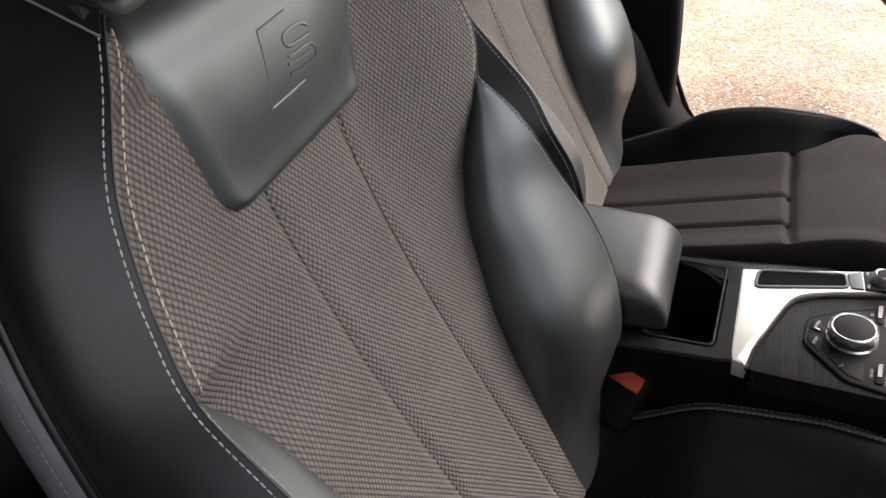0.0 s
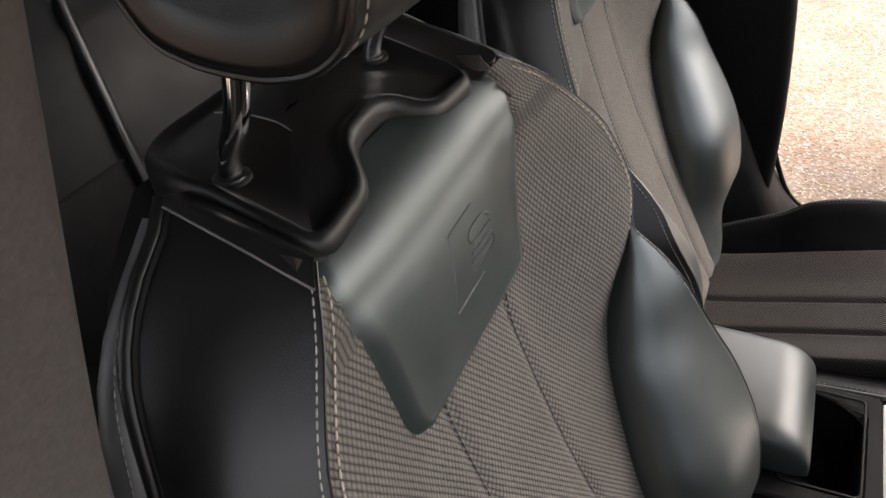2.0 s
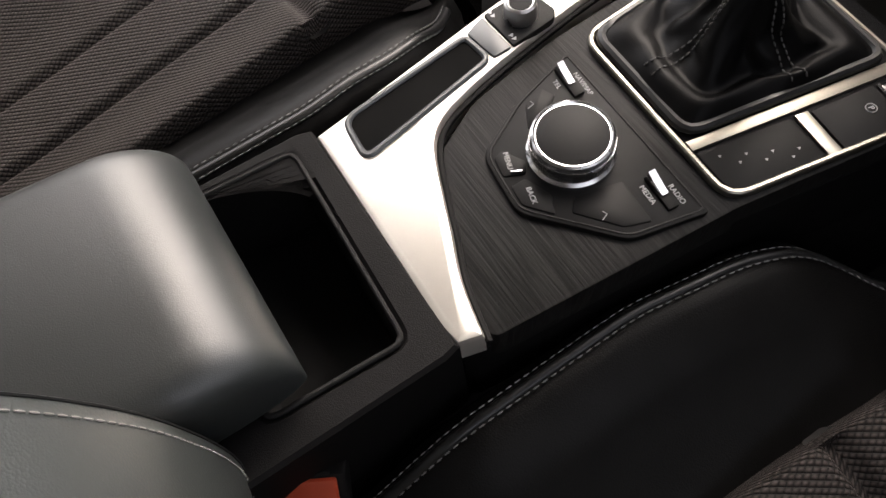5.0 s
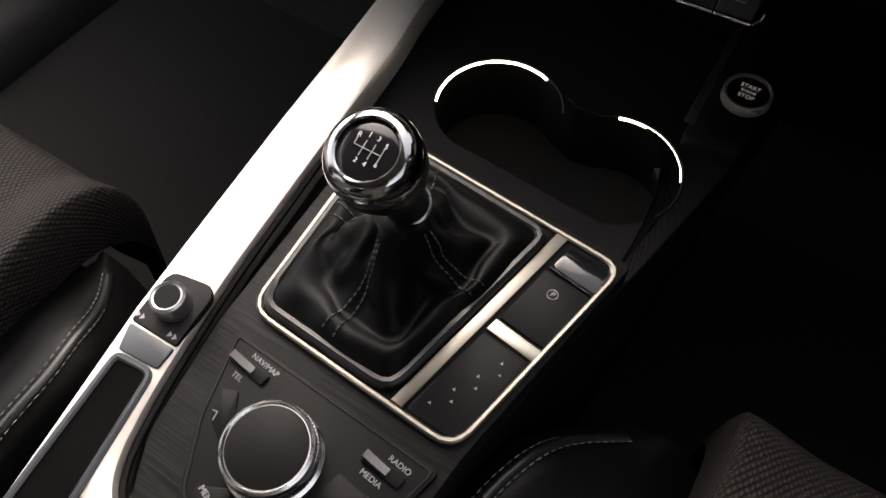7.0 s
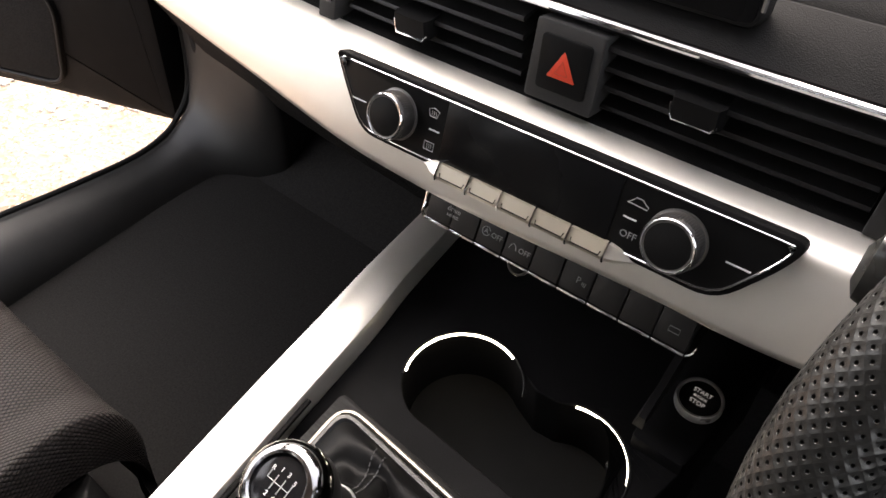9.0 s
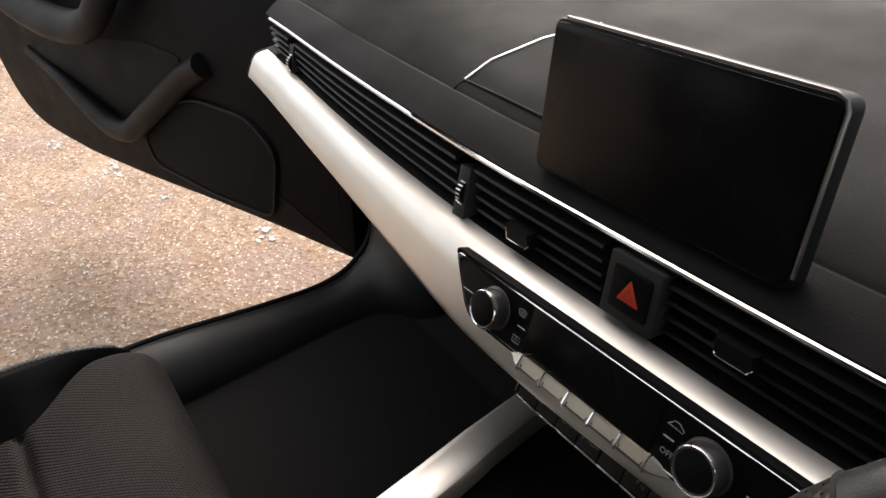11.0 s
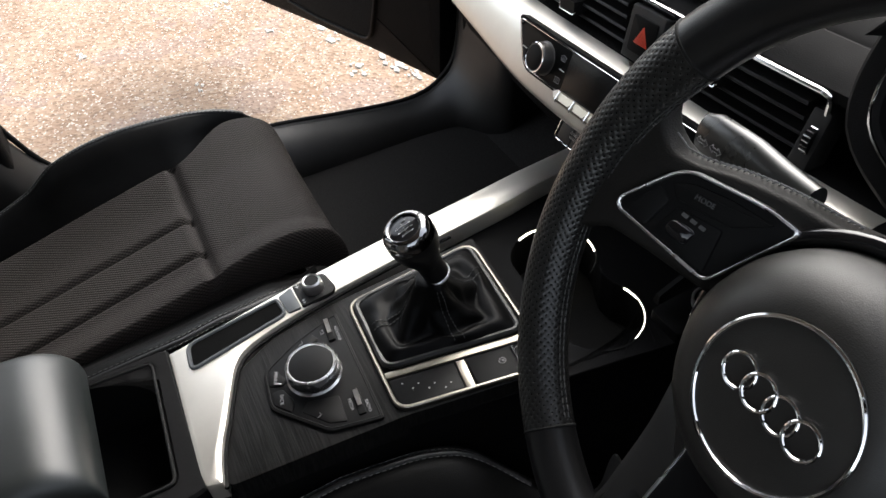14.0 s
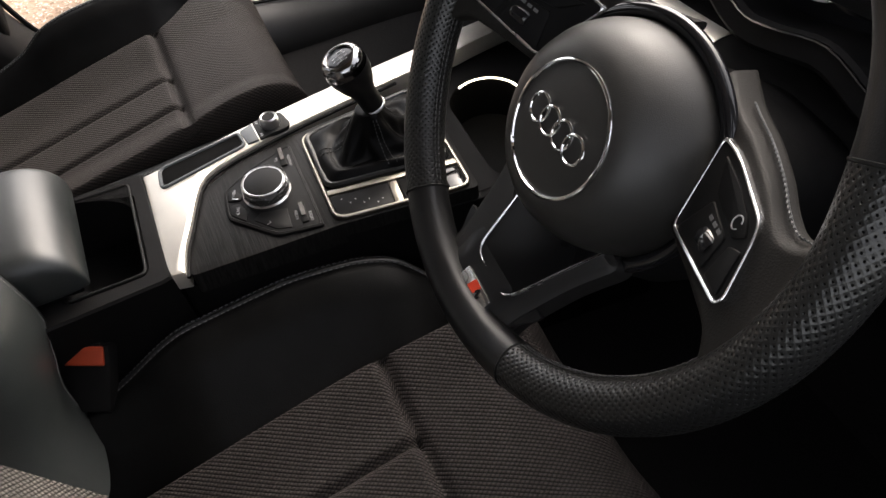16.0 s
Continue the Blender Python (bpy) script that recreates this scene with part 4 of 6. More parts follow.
# align the starts of both outlines at the front
deck_start = rounded([deck_o[5], deck_o[6], deck_o[7], deck_o[0], deck_o[1], deck_o[2], deck_o[3], deck_o[4]], 0.005, 2)
part("console_deck", frame_slab(deck_start[0:] , [(0.038, 0.388)] + cup_out[:44], -0.10, -0.019, CON, 0.001, n=180), PLASTIC, console, "black console deck with two cup holders")
part("cup_floor", slab(inset2([(0.038, 0.388)] + cup_out[:44], -0.002), -0.085, -0.078, CON, 0), RUBBER, console)
for c, a0, a1 in ((cups[0], 67, 204), (cups[1], 15, 110)):
    arc = [CON @ Vector((c.x + (R_CUP - 0.0005) * math.cos(radians(a)), c.y + (R_CUP - 0.0005) * math.sin(radians(a)), -0.0198)) for a in steps(a0, a1, 30)]
    part("light_strip", tube(arc, 0.0010, 6), LIT, console, "glowing pale strip round the cup holder")
    arc = [CON @ Vector((c.x + (R_CUP + 0.0012) * math.cos(radians(a)), c.y + (R_CUP + 0.0012) * math.sin(radians(a)), -0.0188)) for a in steps(a0 - 45, a1 + 5, 36)]
    part("cup_rim", tube(arc, 0.0010, 6), PLASTIC_GREY, console)
part("cup_tab", box_bm(-0.004, 0.004, -0.0065, 0.0065, -0.003, 0.003, 0.001, m=at(CON, 0.112, 0.377, -0.038, 40)), PLASTIC_GREY, console, "small grey cup holder tab")
# dark wood inlay
inlay = rounded([(-0.020, 0.003), (0.080, -0.029), (0.091, -0.027), (0.104, 0.13), (0.129, 0.278), (-0.066, 0.291), (-0.058, 0.12), (-0.046, 0.05)], 0.006, 3)
part("wood_inlay", slab(inlay, -0.030, -0.001, CON, 0.0012), WOOD, console, "dark grained wood inlay")
# silver trim: a wide rear band that runs into the rail on the passenger's side
trim_in = [(0.089, -0.031), (0.055, -0.023), (0.026, -0.011), (0.003, -0.002), (-0.028, 0.012), (-0.043, 0.028), (-0.053, 0.058), (-0.061, 0.096), (-0.069, 0.144), (-0.0755, 0.20), (-0.083, 0.27), (-0.091, 0.35), (-0.099, 0.40), (-0.106, 0.475)]
trim_out = [(-0.140, 0.475), (-0.134, 0.384), (-0.128, 0.33), (-0.121, 0.257), (-0.110, 0.161), (-0.1025, 0.10), (-0.090, 0.028), (-0.078, -0.045), (0.070, -0.048), (0.085, -0.046)]
trim = [(p.x, p.y) for p in curve_through([(*p, 0) for p in trim_in], 4)] + trim_out
part("silver_trim", slab(trim, -0.018, 0.0052, CON, 0.0050), SATIN, console, "satin silver trim rail", angle=25)
part("trim_shadow_gap", tube([CON @ Vector((p.x + 0.0026, p.y + 0.0008, -0.0008)) for p in curve_through([(*p, 0) for p in trim_in[:11]], 4)], 0.0022, 6), PLASTIC, console)

SLOT_RIM = plain("slot_rim", (0.05, 0.055, 0.06), 0.35, spec=0.5)
SLOT_SHADE = plain("slot_shade_black", (0.002, 0.002, 0.002), 0.8, spec=0.05)
GAITER = plain("gaiter_leather", (0.003, 0.003, 0.0032), 0.42, spec=0.09, var=0.2, bump=0.12, bscale=1100)
# slot with volume knob in the rail
so = rounded([(-0.0785, -0.0265), (-0.0410, -0.0300), (-0.0620, 0.0770), (-0.0905, 0.0740)], [0.011, 0.011, 0.008, 0.006], 5)
slot = part("slot_bezel", frame_slab(so, inset2(so, 0.0042), 0.002, 0.0076, CON, 0.0012), SLOT_RIM, console, "grey rim of the rail slot")
# thin black plate gives the closed slot its shaded depth by colour
part("slot_shade_plate", slab(inset2(so, 0.004), 0.002, 0.0056, CON, 0), SLOT_SHADE, slot, "black plate painted as the slot's dark depth")
part("slot_end", slab(rounded([(-0.0895, 0.0748), (-0.0625, 0.0778), (-0.0630, 0.0915), (-0.0955, 0.0905)], 0.0015, 2), 0.002, 0.0070, CON, 0.0006), SLOT_RIM, slot)
plate = part("knob_plate", slab(rounded([(-0.0962, 0.0920), (-0.0630, 0.0930), (-0.0660, 0.1270), (-0.0715, 0.1325), (-0.0990, 0.1280)], [0.002, 0.002, 0.008, 0.006, 0.008], 4), 0.002, 0.0072, CON, 0.0008), PLASTIC_GREY, console, "dark plate under the volume knob")
knob = part("volume_knob", lathe([(0.0110, 0), (0.0110, 0.006), (0.0103, 0.0115), (0.0088, 0.0128), (0.0076, 0.0120)], at(CON, -0.081, 0.111, 0.0070), 28), MATT_CHROME, console, "small ribbed volume knob")
part("knob_top", lathe([(0.0079, 0.010), (0.0076, 0.0122)], at(CON, -0.081, 0.111, 0.0070), 24), KEY, knob)
for x, y in ((-0.0925, 0.0965), (-0.068, 0.0965)):
    for k in range(2):
        c = at(CON, x + 0.0035 * k - 0.002, y, 0.0074)
        bm = bmesh.new()
        bm.faces.new([bm.verts.new(c @ Vector(p)) for p in ((-0.0014, -0.002, 0), (0.0014, 0, 0), (-0.0014, 0.002, 0))])
        part("skip_mark", bm, GREYPRINT, plate)

# rotary controller with its keys
CTL = CON @ pose(0.009, -0.0015, 0)
mmi_o = rounded([(-0.0515, 0.1215), (-0.037, 0.072), (-0.016, 0.033), (0.028, 0.027), (0.078, 0.068), (0.0895, 0.1155)], [0.005, 0.006, 0.008, 0.008, 0.006, 0.005], 4)
control = part("control_plate", slab(mmi_o, -0.002, 0.0025, CTL, 0.001), KEY, console, "black control plate")
part("plate_lip", frame_slab(inset2(mmi_o, 0.002), inset2(mmi_o, 0.0032), 0.001, 0.0031, CTL, 0.0003), PLASTIC_GREY, control)
for quad in ([(-0.0363, 0.0903), (-0.0265, 0.0939), (-0.0162, 0.0780), (-0.0154, 0.0655), (-0.0310, 0.0747)], [(-0.012, 0.044), (0.004, 0.052), (0.010, 0.046), (0.004, 0.034), (-0.010, 0.037)], [(0.012, 0.034), (0.012, 0.044), (0.030, 0.050), (0.042, 0.044), (0.026, 0.032)], [(0.046, 0.052), (0.038, 0.060), (0.046, 0.088), (0.076, 0.085), (0.070, 0.070)]):
    part("control_key", slab(rounded(quad, 0.002, 3), 0.002, 0.0034, CTL, 0.0008), KEY, control)
MK = at(CTL, 0.0125, 0.0765, -0.001)
rotary = part("rotary_knob", lathe([(0.027, 0.002), (0.0265, 0.006), (0.0245, 0.0075), (0.0248, 0.018), (0.0242, 0.0215), (0.0228, 0.0225), (0.0218, 0.0215)], MK, 56), MATT_CHROME, control, "ribbed metal rotary knob")
part("knob_top", lathe([(0.0222, 0.019), (0.0220, 0.0212), (0.0205, 0.0218)], MK, 48), KEY, rotary, "matt black knob top")
bm = bmesh.new()
for k in range(72):
    box_bm(0.0244, 0.0250, -0.0006, 0.0006, 0.0085, 0.0175, 0, bm, MK @ Matrix.Rotation(2 * math.pi * k / 72, 4, "Z"))
part("knurling", bm, MATT_CHROME, rotary, weld=False)
for (x, y, turn), words in (((-0.030, 0.107, -6), ("NAV/MAP", "TEL")), ((0.064, 0.101, -6), ("RADIO", "MEDIA"))):
    sw = part("toggle_switch", slab(rounded([(-0.0125, -0.0035), (0.0125, -0.0035), (0.0125, 0.0035), (-0.0125, 0.0035)], 0.001, 2), 0.002, 0.0045, at(CTL, x, y, 0, turn), 0.0006), KEY, control)
    bm = loops_bm([[at(CTL, x, y, 0, turn) @ Vector(p) for p in lp] for lp in [[(-0.0115, -0.0028, 0.004), (-0.0115, 0.0028, 0.004), (-0.0115, 0.0022, 0.0100), (-0.0115, -0.0022, 0.0100)], [(-0.006, -0.0028, 0.004), (-0.006, 0.0028, 0.004), (-0.006, 0.0022, 0.0078), (-0.006, -0.0022, 0.0078)], [(0.0035, -0.0026, 0.004), (0.0035, 0.0026, 0.004), (0.0035, 0.0020, 0.0056), (0.0035, -0.0020, 0.0056)]]])
    part("toggle_cap", bm, MATT_CHROME, sw, "bright metal toggle cap")
    text("print", words[0], 0.0046, at(CTL, x + 0.006, y + 0.0062, 0.0027, turn), GREYPRINT, control)
    text("print", words[1], 0.0046, at(CTL, x - 0.003, y - 0.0072, 0.0027, turn), GREYPRINT, control)
text("print", "MENU", 0.0046, at(CTL, -0.0035, 0.0425, 0.0036, -20), GREYPRINT, control)
text("print", "BACK", 0.0046, at(CTL, 0.024, 0.040, 0.0036, -16), GREYPRINT, control)
part("menu_edge", box_bm(-0.0035, 0.0035, -0.0006, 0.0006, 0, 0.0014, 0.0003, m=at(CTL, 0.006, 0.042, 0.0038, 62)), MATT_CHROME, control)
for x, y, tn in ((-0.029, 0.076, 10), (0.058, 0.064, 20)):
    part("corner_mark", tube([at(CTL, x, y, 0.0046, tn) @ Vector(p) for p in ((-0.0015, 0.0025, 0), (0.0015, 0.0025, 0), (0.0015, -0.0025, 0))], 0.0003, 4), GREYPRINT, control)

# gear lever surround
fo = rounded([(-0.0465, 0.1335), (0.0990, 0.1255), (0.1270, 0.2720), (-0.0580, 0.2860)], [0.015, 0.015, 0.014, 0.020], 5)
surround = part("lever_surround", slab(inset2(fo, 0.002), -0.004, 0.0018, CON, 0.0006), PLASTIC, console, "black plate round the gear lever")
fi = inset2(fo, 0.0036)
part("chrome_frame", frame_slab(fo, fi, -0.002, 0.0042, CON, 0.001), SATIN_FRAME, surround, "bright metal frame")
part("frame_bar", slab([(0.0550, 0.1320), (0.0625, 0.1315), (0.0890, 0.2715), (0.0810, 0.2722)], 0.0, 0.0040, CON, 0.0008), SATIN_FRAME, surround)
part("frame_bar", slab([(0.0770, 0.1950), (0.1100, 0.1905), (0.1120, 0.1990), (0.0788, 0.2035)], 0.0, 0.0039, CON, 0.0008), SATIN_FRAME, surround)
part("blank_key", slab(rounded([(0.0640, 0.1325), (0.0965, 0.1310), (0.1075, 0.1895), (0.0770, 0.1935)], 0.003, 3), 0.0, 0.0026, CON, 0.0006), KEY, surround)
brake = part("parking_brake_switch", slab(rounded([(0.0800, 0.2050), (0.1118, 0.2010), (0.1185, 0.2430), (0.0872, 0.2475)], 0.002, 3), 0.0, 0.0034, CON, 0.0008), KEY, surround, "black parking brake switch")
part("finger_well", slab(rounded([(0.0888, 0.2510), (0.1195, 0.2465), (0.1215, 0.2660), (0.0925, 0.2690)], 0.004, 3), 0.0, 0.0021, CON, 0.0004), GLOSS, surround)
part("finger_edge", tube([CON @ Vector((0.0885, 0.2492, 0.0035)), CON @ Vector((0.1185, 0.2448, 0.0035))], 0.0009, 6), MATT_CHROME, brake)
part("brake_ring", tube([at(CON, 0.0985, 0.2335, 0.0036) @ Vector((0.0032 * math.cos(a), 0.0032 * math.sin(a), 0)) for a in steps(0, 2 * math.pi, 21)[:-1]], 0.0003, 4, True), GREYPRINT, brake)
text("print", "P", 0.005, at(CON, 0.0985, 0.2335, 0.0036, -12), GREYPRINT, brake)
for k in range(7):
    part("key_mark", slab([(-0.001, -0.0006), (0.001, -0.0006), (0, 0.0012)], 0, 0.0002, at(CON, 0.0735 + 0.0036 * k + 0.006 * (k % 2), 0.1420 + 0.0066 * k, 0.0026), 0), GREYPRINT, surround)

# gear lever: gaiter, collar and knob
lever = thing("gear_lever", "black leather gear lever with chrome-ringed knob and gaiter", "gear lever")
open_o = rounded([(-0.0420, 0.1385), (0.0530, 0.1335), (0.0785, 0.2680), (-0.0525, 0.2800)], [0.013, 0.013, 0.012, 0.016], 5)
top_c = Vector((0.0155, 0.2055))
op = resample([Vector((*p, 0)) for p in open_o], 96)


def gaiter_ring(s):
    """Folds of the leather gaiter: s from the frame (0) to the collar (1)."""
    out = []
    for k, p in enumerate(op):
        a = math.atan2(p.y - 0.206, p.x - 0.0135)
        q = top_c + Vector((math.cos(a), math.sin(a))) * 0.0135
        f = s ** 0.75
        xy = p.to_2d().lerp(q, f)
        fold = math.sin(math.pi * s) ** 0.8 * (0.0045 * math.sin(4 * a + 0.8) + 0.0025 * math.sin(7 * a + 2.2 * s * 3) + 0.003 * noise.noise(Vector((math.cos(a) * 3, math.sin(a) * 3, s * 5))))
        d = (xy - top_c)
        xy = xy + d.normalized() * fold
        h = 0.0045 + 0.010 * math.sin(math.pi * min(1, s * 3.0)) * (1 - s) + 0.052 * s ** 1.9 + 0.5 * fold * (1 - s)
        out.append(CON @ Vector((xy.x, xy.y, h)))
    return out


part("gaiter", loops_bm([gaiter_ring(s) for s in steps(0, 1, 26)], cap0=False), GAITER, lever, "creased black leather gaiter", angle=75)
rim_pts = [CON @ Vector((p.x, p.y, 0.0052)) for p in resample([Vector((*p, 0)) for p in inset2(open_o, 0.002)], 90)]
part("gaiter_welt", tube(rim_pts, 0.0035, 8, True), LEATHER, lever)
for kk in (10, 34, 62, 83):
    for dk in (0, 1):
        pts = [gaiter_ring(s)[(kk + dk * 2) % 96] + Vector((0, -0.0003, 0.0009)) for s in steps(0.08, 0.95, 16)]
        stitches(pts, "gaiter_seam", DARK_THREAD, lever, 0.0042, 0.003, 0.0006)
KN = frame_of((0.0155, 0.182, 0.733), (1, 0, 0), (0, 0.93, 0.37))
part("lever_collar", lathe([(0.0125, 0.0), (0.0135, 0.001), (0.0135, 0.003), (0.0125, 0.004)], KN @ pose(0, 0, -0.0765), 28), MATT_CHROME, lever, "thin metal collar")
gk = part("knob_grip", lathe([(0.0125, -0.074), (0.0128, -0.055), (0.0148, -0.046), (0.0195, -0.035), (0.0230, -0.023), (0.0238, -0.015), (0.0225, -0.0065)], KN, 40), LEATHER_GLOSS, lever, "black leather knob")
part("knob_ring", lathe([(0.0237, -0.0130), (0.0236, -0.0085), (0.0226, -0.0042), (0.0205, -0.0008), (0.0180, 0.0012), (0.0160, 0.0016), (0.0149, 0.0008), (0.0146, -0.0014)], KN, 48, cap=False), KNOB_RING, gk, "chrome knob ring")
part("knob_disc", lathe([(0.0149, -0.004), (0.0147, -0.0012), (0.0120, -0.0004), (0.002, 0.0)], KN, 40), GLOSS, gk, "gloss black shift pattern disc")
PT = KN @ pose(0, 0, 0.0003)
for k, (top, bot) in enumerate((("R", ""), ("1", "2"), ("3", "4"), ("5", "6"))):
    x = -0.0072 + 0.0048 * k
    h = 0.0 if k in (1, 2) else -0.0004
    text("print", top, 0.0036, PT @ pose(x, 0.0066 - (0.0016 if k in (0, 3) else 0), h), WHITE, gk)
    part("pattern_line", box_bm(x - 0.00018, x + 0.00018, -0.0040 if bot else 0, 0.0038, -0.0004, 0.0003, 0, m=PT), GREYPRINT, gk)
    if bot:
        text("print", bot, 0.0036, PT @ pose(x, -0.0064 + (0.002 if k == 3 else 0), h), WHITE, gk)
part("pattern_line", box_bm(-0.0072, 0.0072, -0.00018, 0.00018, -0.0004, 0.0003, 0, m=PT), GREYPRINT, gk)

BUTTON_RING = plain("button_ring_silver", (0.75, 0.75, 0.75), 0.30, 0.6)
# start button on its own pad beside the tray
start = thing("start_button", "round black start button with a chrome ring", "button")
SB = frame_of((0.1375, 0.4415, 0.6190), (1, 0, 0), (0, 1, 0.10))
part("button_ring", lathe([(0.0170, -0.004), (0.0170, 0.002), (0.0160, 0.0034), (0.0146, 0.0032), (0.0142, 0.0010)], SB, 48, cap=False), BUTTON_RING, start, "chrome ring")
cap = part("button_cap", lathe([(0.0145, -0.004), (0.0143, 0.0012), (0.0125, 0.0022), (0.004, 0.0020)], SB, 40), PLASTIC_SMOOTH, start)
for w, y in (("START", 0.0046), ("ENGINE", 0.0), ("STOP", -0.0048)):
    text("print", w, 0.0047 if w != "ENGINE" else 0.0029, SB @ pose(0, y, 0.0025), BACKLIT, cap)
part("start_pad", slab(rounded([(0.113, 0.392), (0.152, 0.392), (0.166, 0.51), (0.112, 0.51)], 0.004, 2), -0.04, -0.006, CON, 0.002), PLASTIC, console)
# power socket at the back of the tray
PS = frame_of((-0.025, 0.449, 0.6435), (1, 0, 0), (0, 0.5, 0.85))
socket = part("power_socket", lathe([(0.0088, -0.030), (0.0088, 0.0), (0.0098, 0.0008), (0.0098, 0.0022), (0.0084, 0.0028), (0.0080, 0.0016)], PS, 32), DARK_METAL, console, "round socket with a dark metal ring")
part("socket_cap", lathe([(0.0080, 0.0), (0.0078, 0.0020), (0.0060, 0.0026)], PS, 28), KEY, socket)
# pad edge and the open shelf under the dash
part("shelf_divider", loops_bm([[(x, 0.395 + 0.0, 0.618 + h) for x, h in ((0.110, 0), (0.118, 0), (0.118, 0.012), (0.113, 0.012))], [(x, 0.52, 0.63 + h) for x, h in ((0.108, 0), (0.116, 0), (0.116, 0.055), (0.110, 0.055))]]), PLASTIC_GREY, console)
part("shelf_back", box_bm(-0.12, 0.17, 0.515, 0.53, 0.58, 0.75, 0.003), PLASTIC, console)
socket = part("socket", lathe([(0.0150, 0), (0.0150, 0.006), (0.0125, 0.008), (0.0115, 0.003)], frame_of((-0.022, 0.514, 0.652), (1, 0, 0), (0, 0.15, 1)), 32), PLASTIC_GREY, console, "round power socket")
part("socket_ring", tube([frame_of((-0.022, 0.505, 0.652), (1, 0, 0), (0, 0.15, 1)) @ Vector((0.0125 * math.cos(a), 0.0125 * math.sin(a), 0)) for a in steps(0, 2 * math.pi, 33)[:-1]], 0.0006, 5, True), DARK_METAL, socket)

# armrest
ARM_LEATHER = plain("armrest_leather", (0.015, 0.0180, 0.0180), 0.46, var=0.15, scale=12, bump=0.12, bscale=1500, spec=0.75)
arm = thing("armrest", "smooth black leather armrest over the console", "armrest")
loops = []
for v in steps(0, 0.84, 12) + [1 - 0.155 * (1 - math.sin(q * math.pi / 2)) for q in steps(0.06, 1, 20)]:
    y = -0.42 + 0.300 * v
    d = min(1.0, (1 - v) / 0.155)
    rr = math.sqrt(max(0.0, 1 - (1 - d) ** 2))
    hw, top, bot = 0.082, 0.670 - 0.013 * v, 0.598
    top -= 0.042 * (1 - rr)
    ring = rounded([(-hw, bot), (hw, bot), (hw * 0.985, top - 0.006), (0, top + 0.001), (-hw * 0.97, top - 0.004)], [0.006, 0.006, 0.008 + 0.016 * rr, 0.05, 0.008 + 0.016 * rr], 6)
    loops.append([(-0.016 + x * (0.92 + 0.08 * rr), y, z) for x, z in ring])
part("armrest_pad", loops_bm(loops), ARM_LEATHER, arm, "soft leather pad", angle=60)
part("armrest_base", box_bm(-0.088, 0.058, -0.41, -0.128, 0.590, 0.5985, 0.002), PLASTIC, arm)
stitches([(-0.016 + 0.0805, y, 0.612) for y in steps(-0.40, -0.145, 20)], "seam_thread", DARK_THREAD, arm)


def buckle(m, label):
    b = thing("belt_buckle", label, "seat belt buckle", m=m)
    face = pose(0, 0, 0, 50, 0, 0)
    part("buckle_case", slab(rounded([(-0.027, -0.060), (0.027, -0.060), (0.029, 0.013), (-0.029, 0.013)], 0.004, 3), -0.009, 0.008, face, 0.003), PLASTIC, b)
    part("release_button", slab(rounded([(-0.024, -0.009), (0.024, -0.009), (0.024, 0.011), (-0.024, 0.011)], 0.002, 3), 0.006, 0.0105, face, 0.0015), ORANGE, b, "orange release button")
    part("tongue_slot", box_bm(-0.020, 0.020, 0.0112, 0.0140, 0.001, 0.007, 0.0005, m=face), RUBBER, b)
    part("buckle_stalk", tube([(0, -0.022, -0.045), (0, -0.035, -0.10), (0, -0.045, -0.16)], 0.009, 8, flat=0.6), PLASTIC, b)
    return b


buckle(pose(0.086, -0.155, 0.533, 0, 0, 62), "orange seat belt buckle beside the console")


# dashboard
DASH = frame_of((0.004, 0.403, 0.8085), (1, 0, 0.010), (0, 0.375, 1))
# the dash rises a little towards the driver
RISE = Matrix.Translation((0, 0.4, 0.8)) @ Matrix.Rotation(-0.030, 4, "Y") @ Matrix.Translation((0, -0.4, -0.8))
dashboard = thing("dashboard", "black dashboard with a silver band and chrome line", "dashboard", m=RISE)
BAND_TOP = table([(-0.74, 0.823), (-0.5, 0.812), (-0.36, 0.808), (0.0, 0.807), (0.3, 0.807), (0.70, 0.82)])
BAND_BOT = table([(-0.74, 0.793), (-0.5, 0.777), (-0.358, 0.766), (-0.235, 0.756), (-0.134, 0.746), (-0.06, 0.7435), (0.0, 0.7445), (0.05, 0.7465), (0.11, 0.748), (0.14, 0.7475), (0.19, 0.750), (0.30, 0.765), (0.70, 0.79)])
DASH_Y = table([(-0.74, 0.050), (-0.66, 0.043), (-0.455, 0.022), (-0.22, 0.004), (-0.12, 0.0), (0.20, 0.0), (0.45, 0.02), (0.70, 0.045)])
# the band's section from its upper to its lower edge: share of the height, depth
BAND_SEC = [(0.0, 0.436), (0.01, 0.420), (0.06, 0.408), (0.14, 0.4015), (0.35, 0.394), (0.65, 0.3855), (0.88, 0.3795), (0.96, 0.379), (1.0, 0.382)]


def band_point(k, x, lift=0.0):
    zt, zb, o = BAND_TOP(x), BAND_BOT(x), DASH_Y(x)
    s, y = BAND_SEC[k]
    # a narrow band is shallower
    y = 0.436 - (0.436 - y) * (0.35 + 0.65 * min(1.0, (zt - zb) / 0.072))
    return Vector((x, y + o - lift, zt + (zb - zt) * s + lift * 0.3))


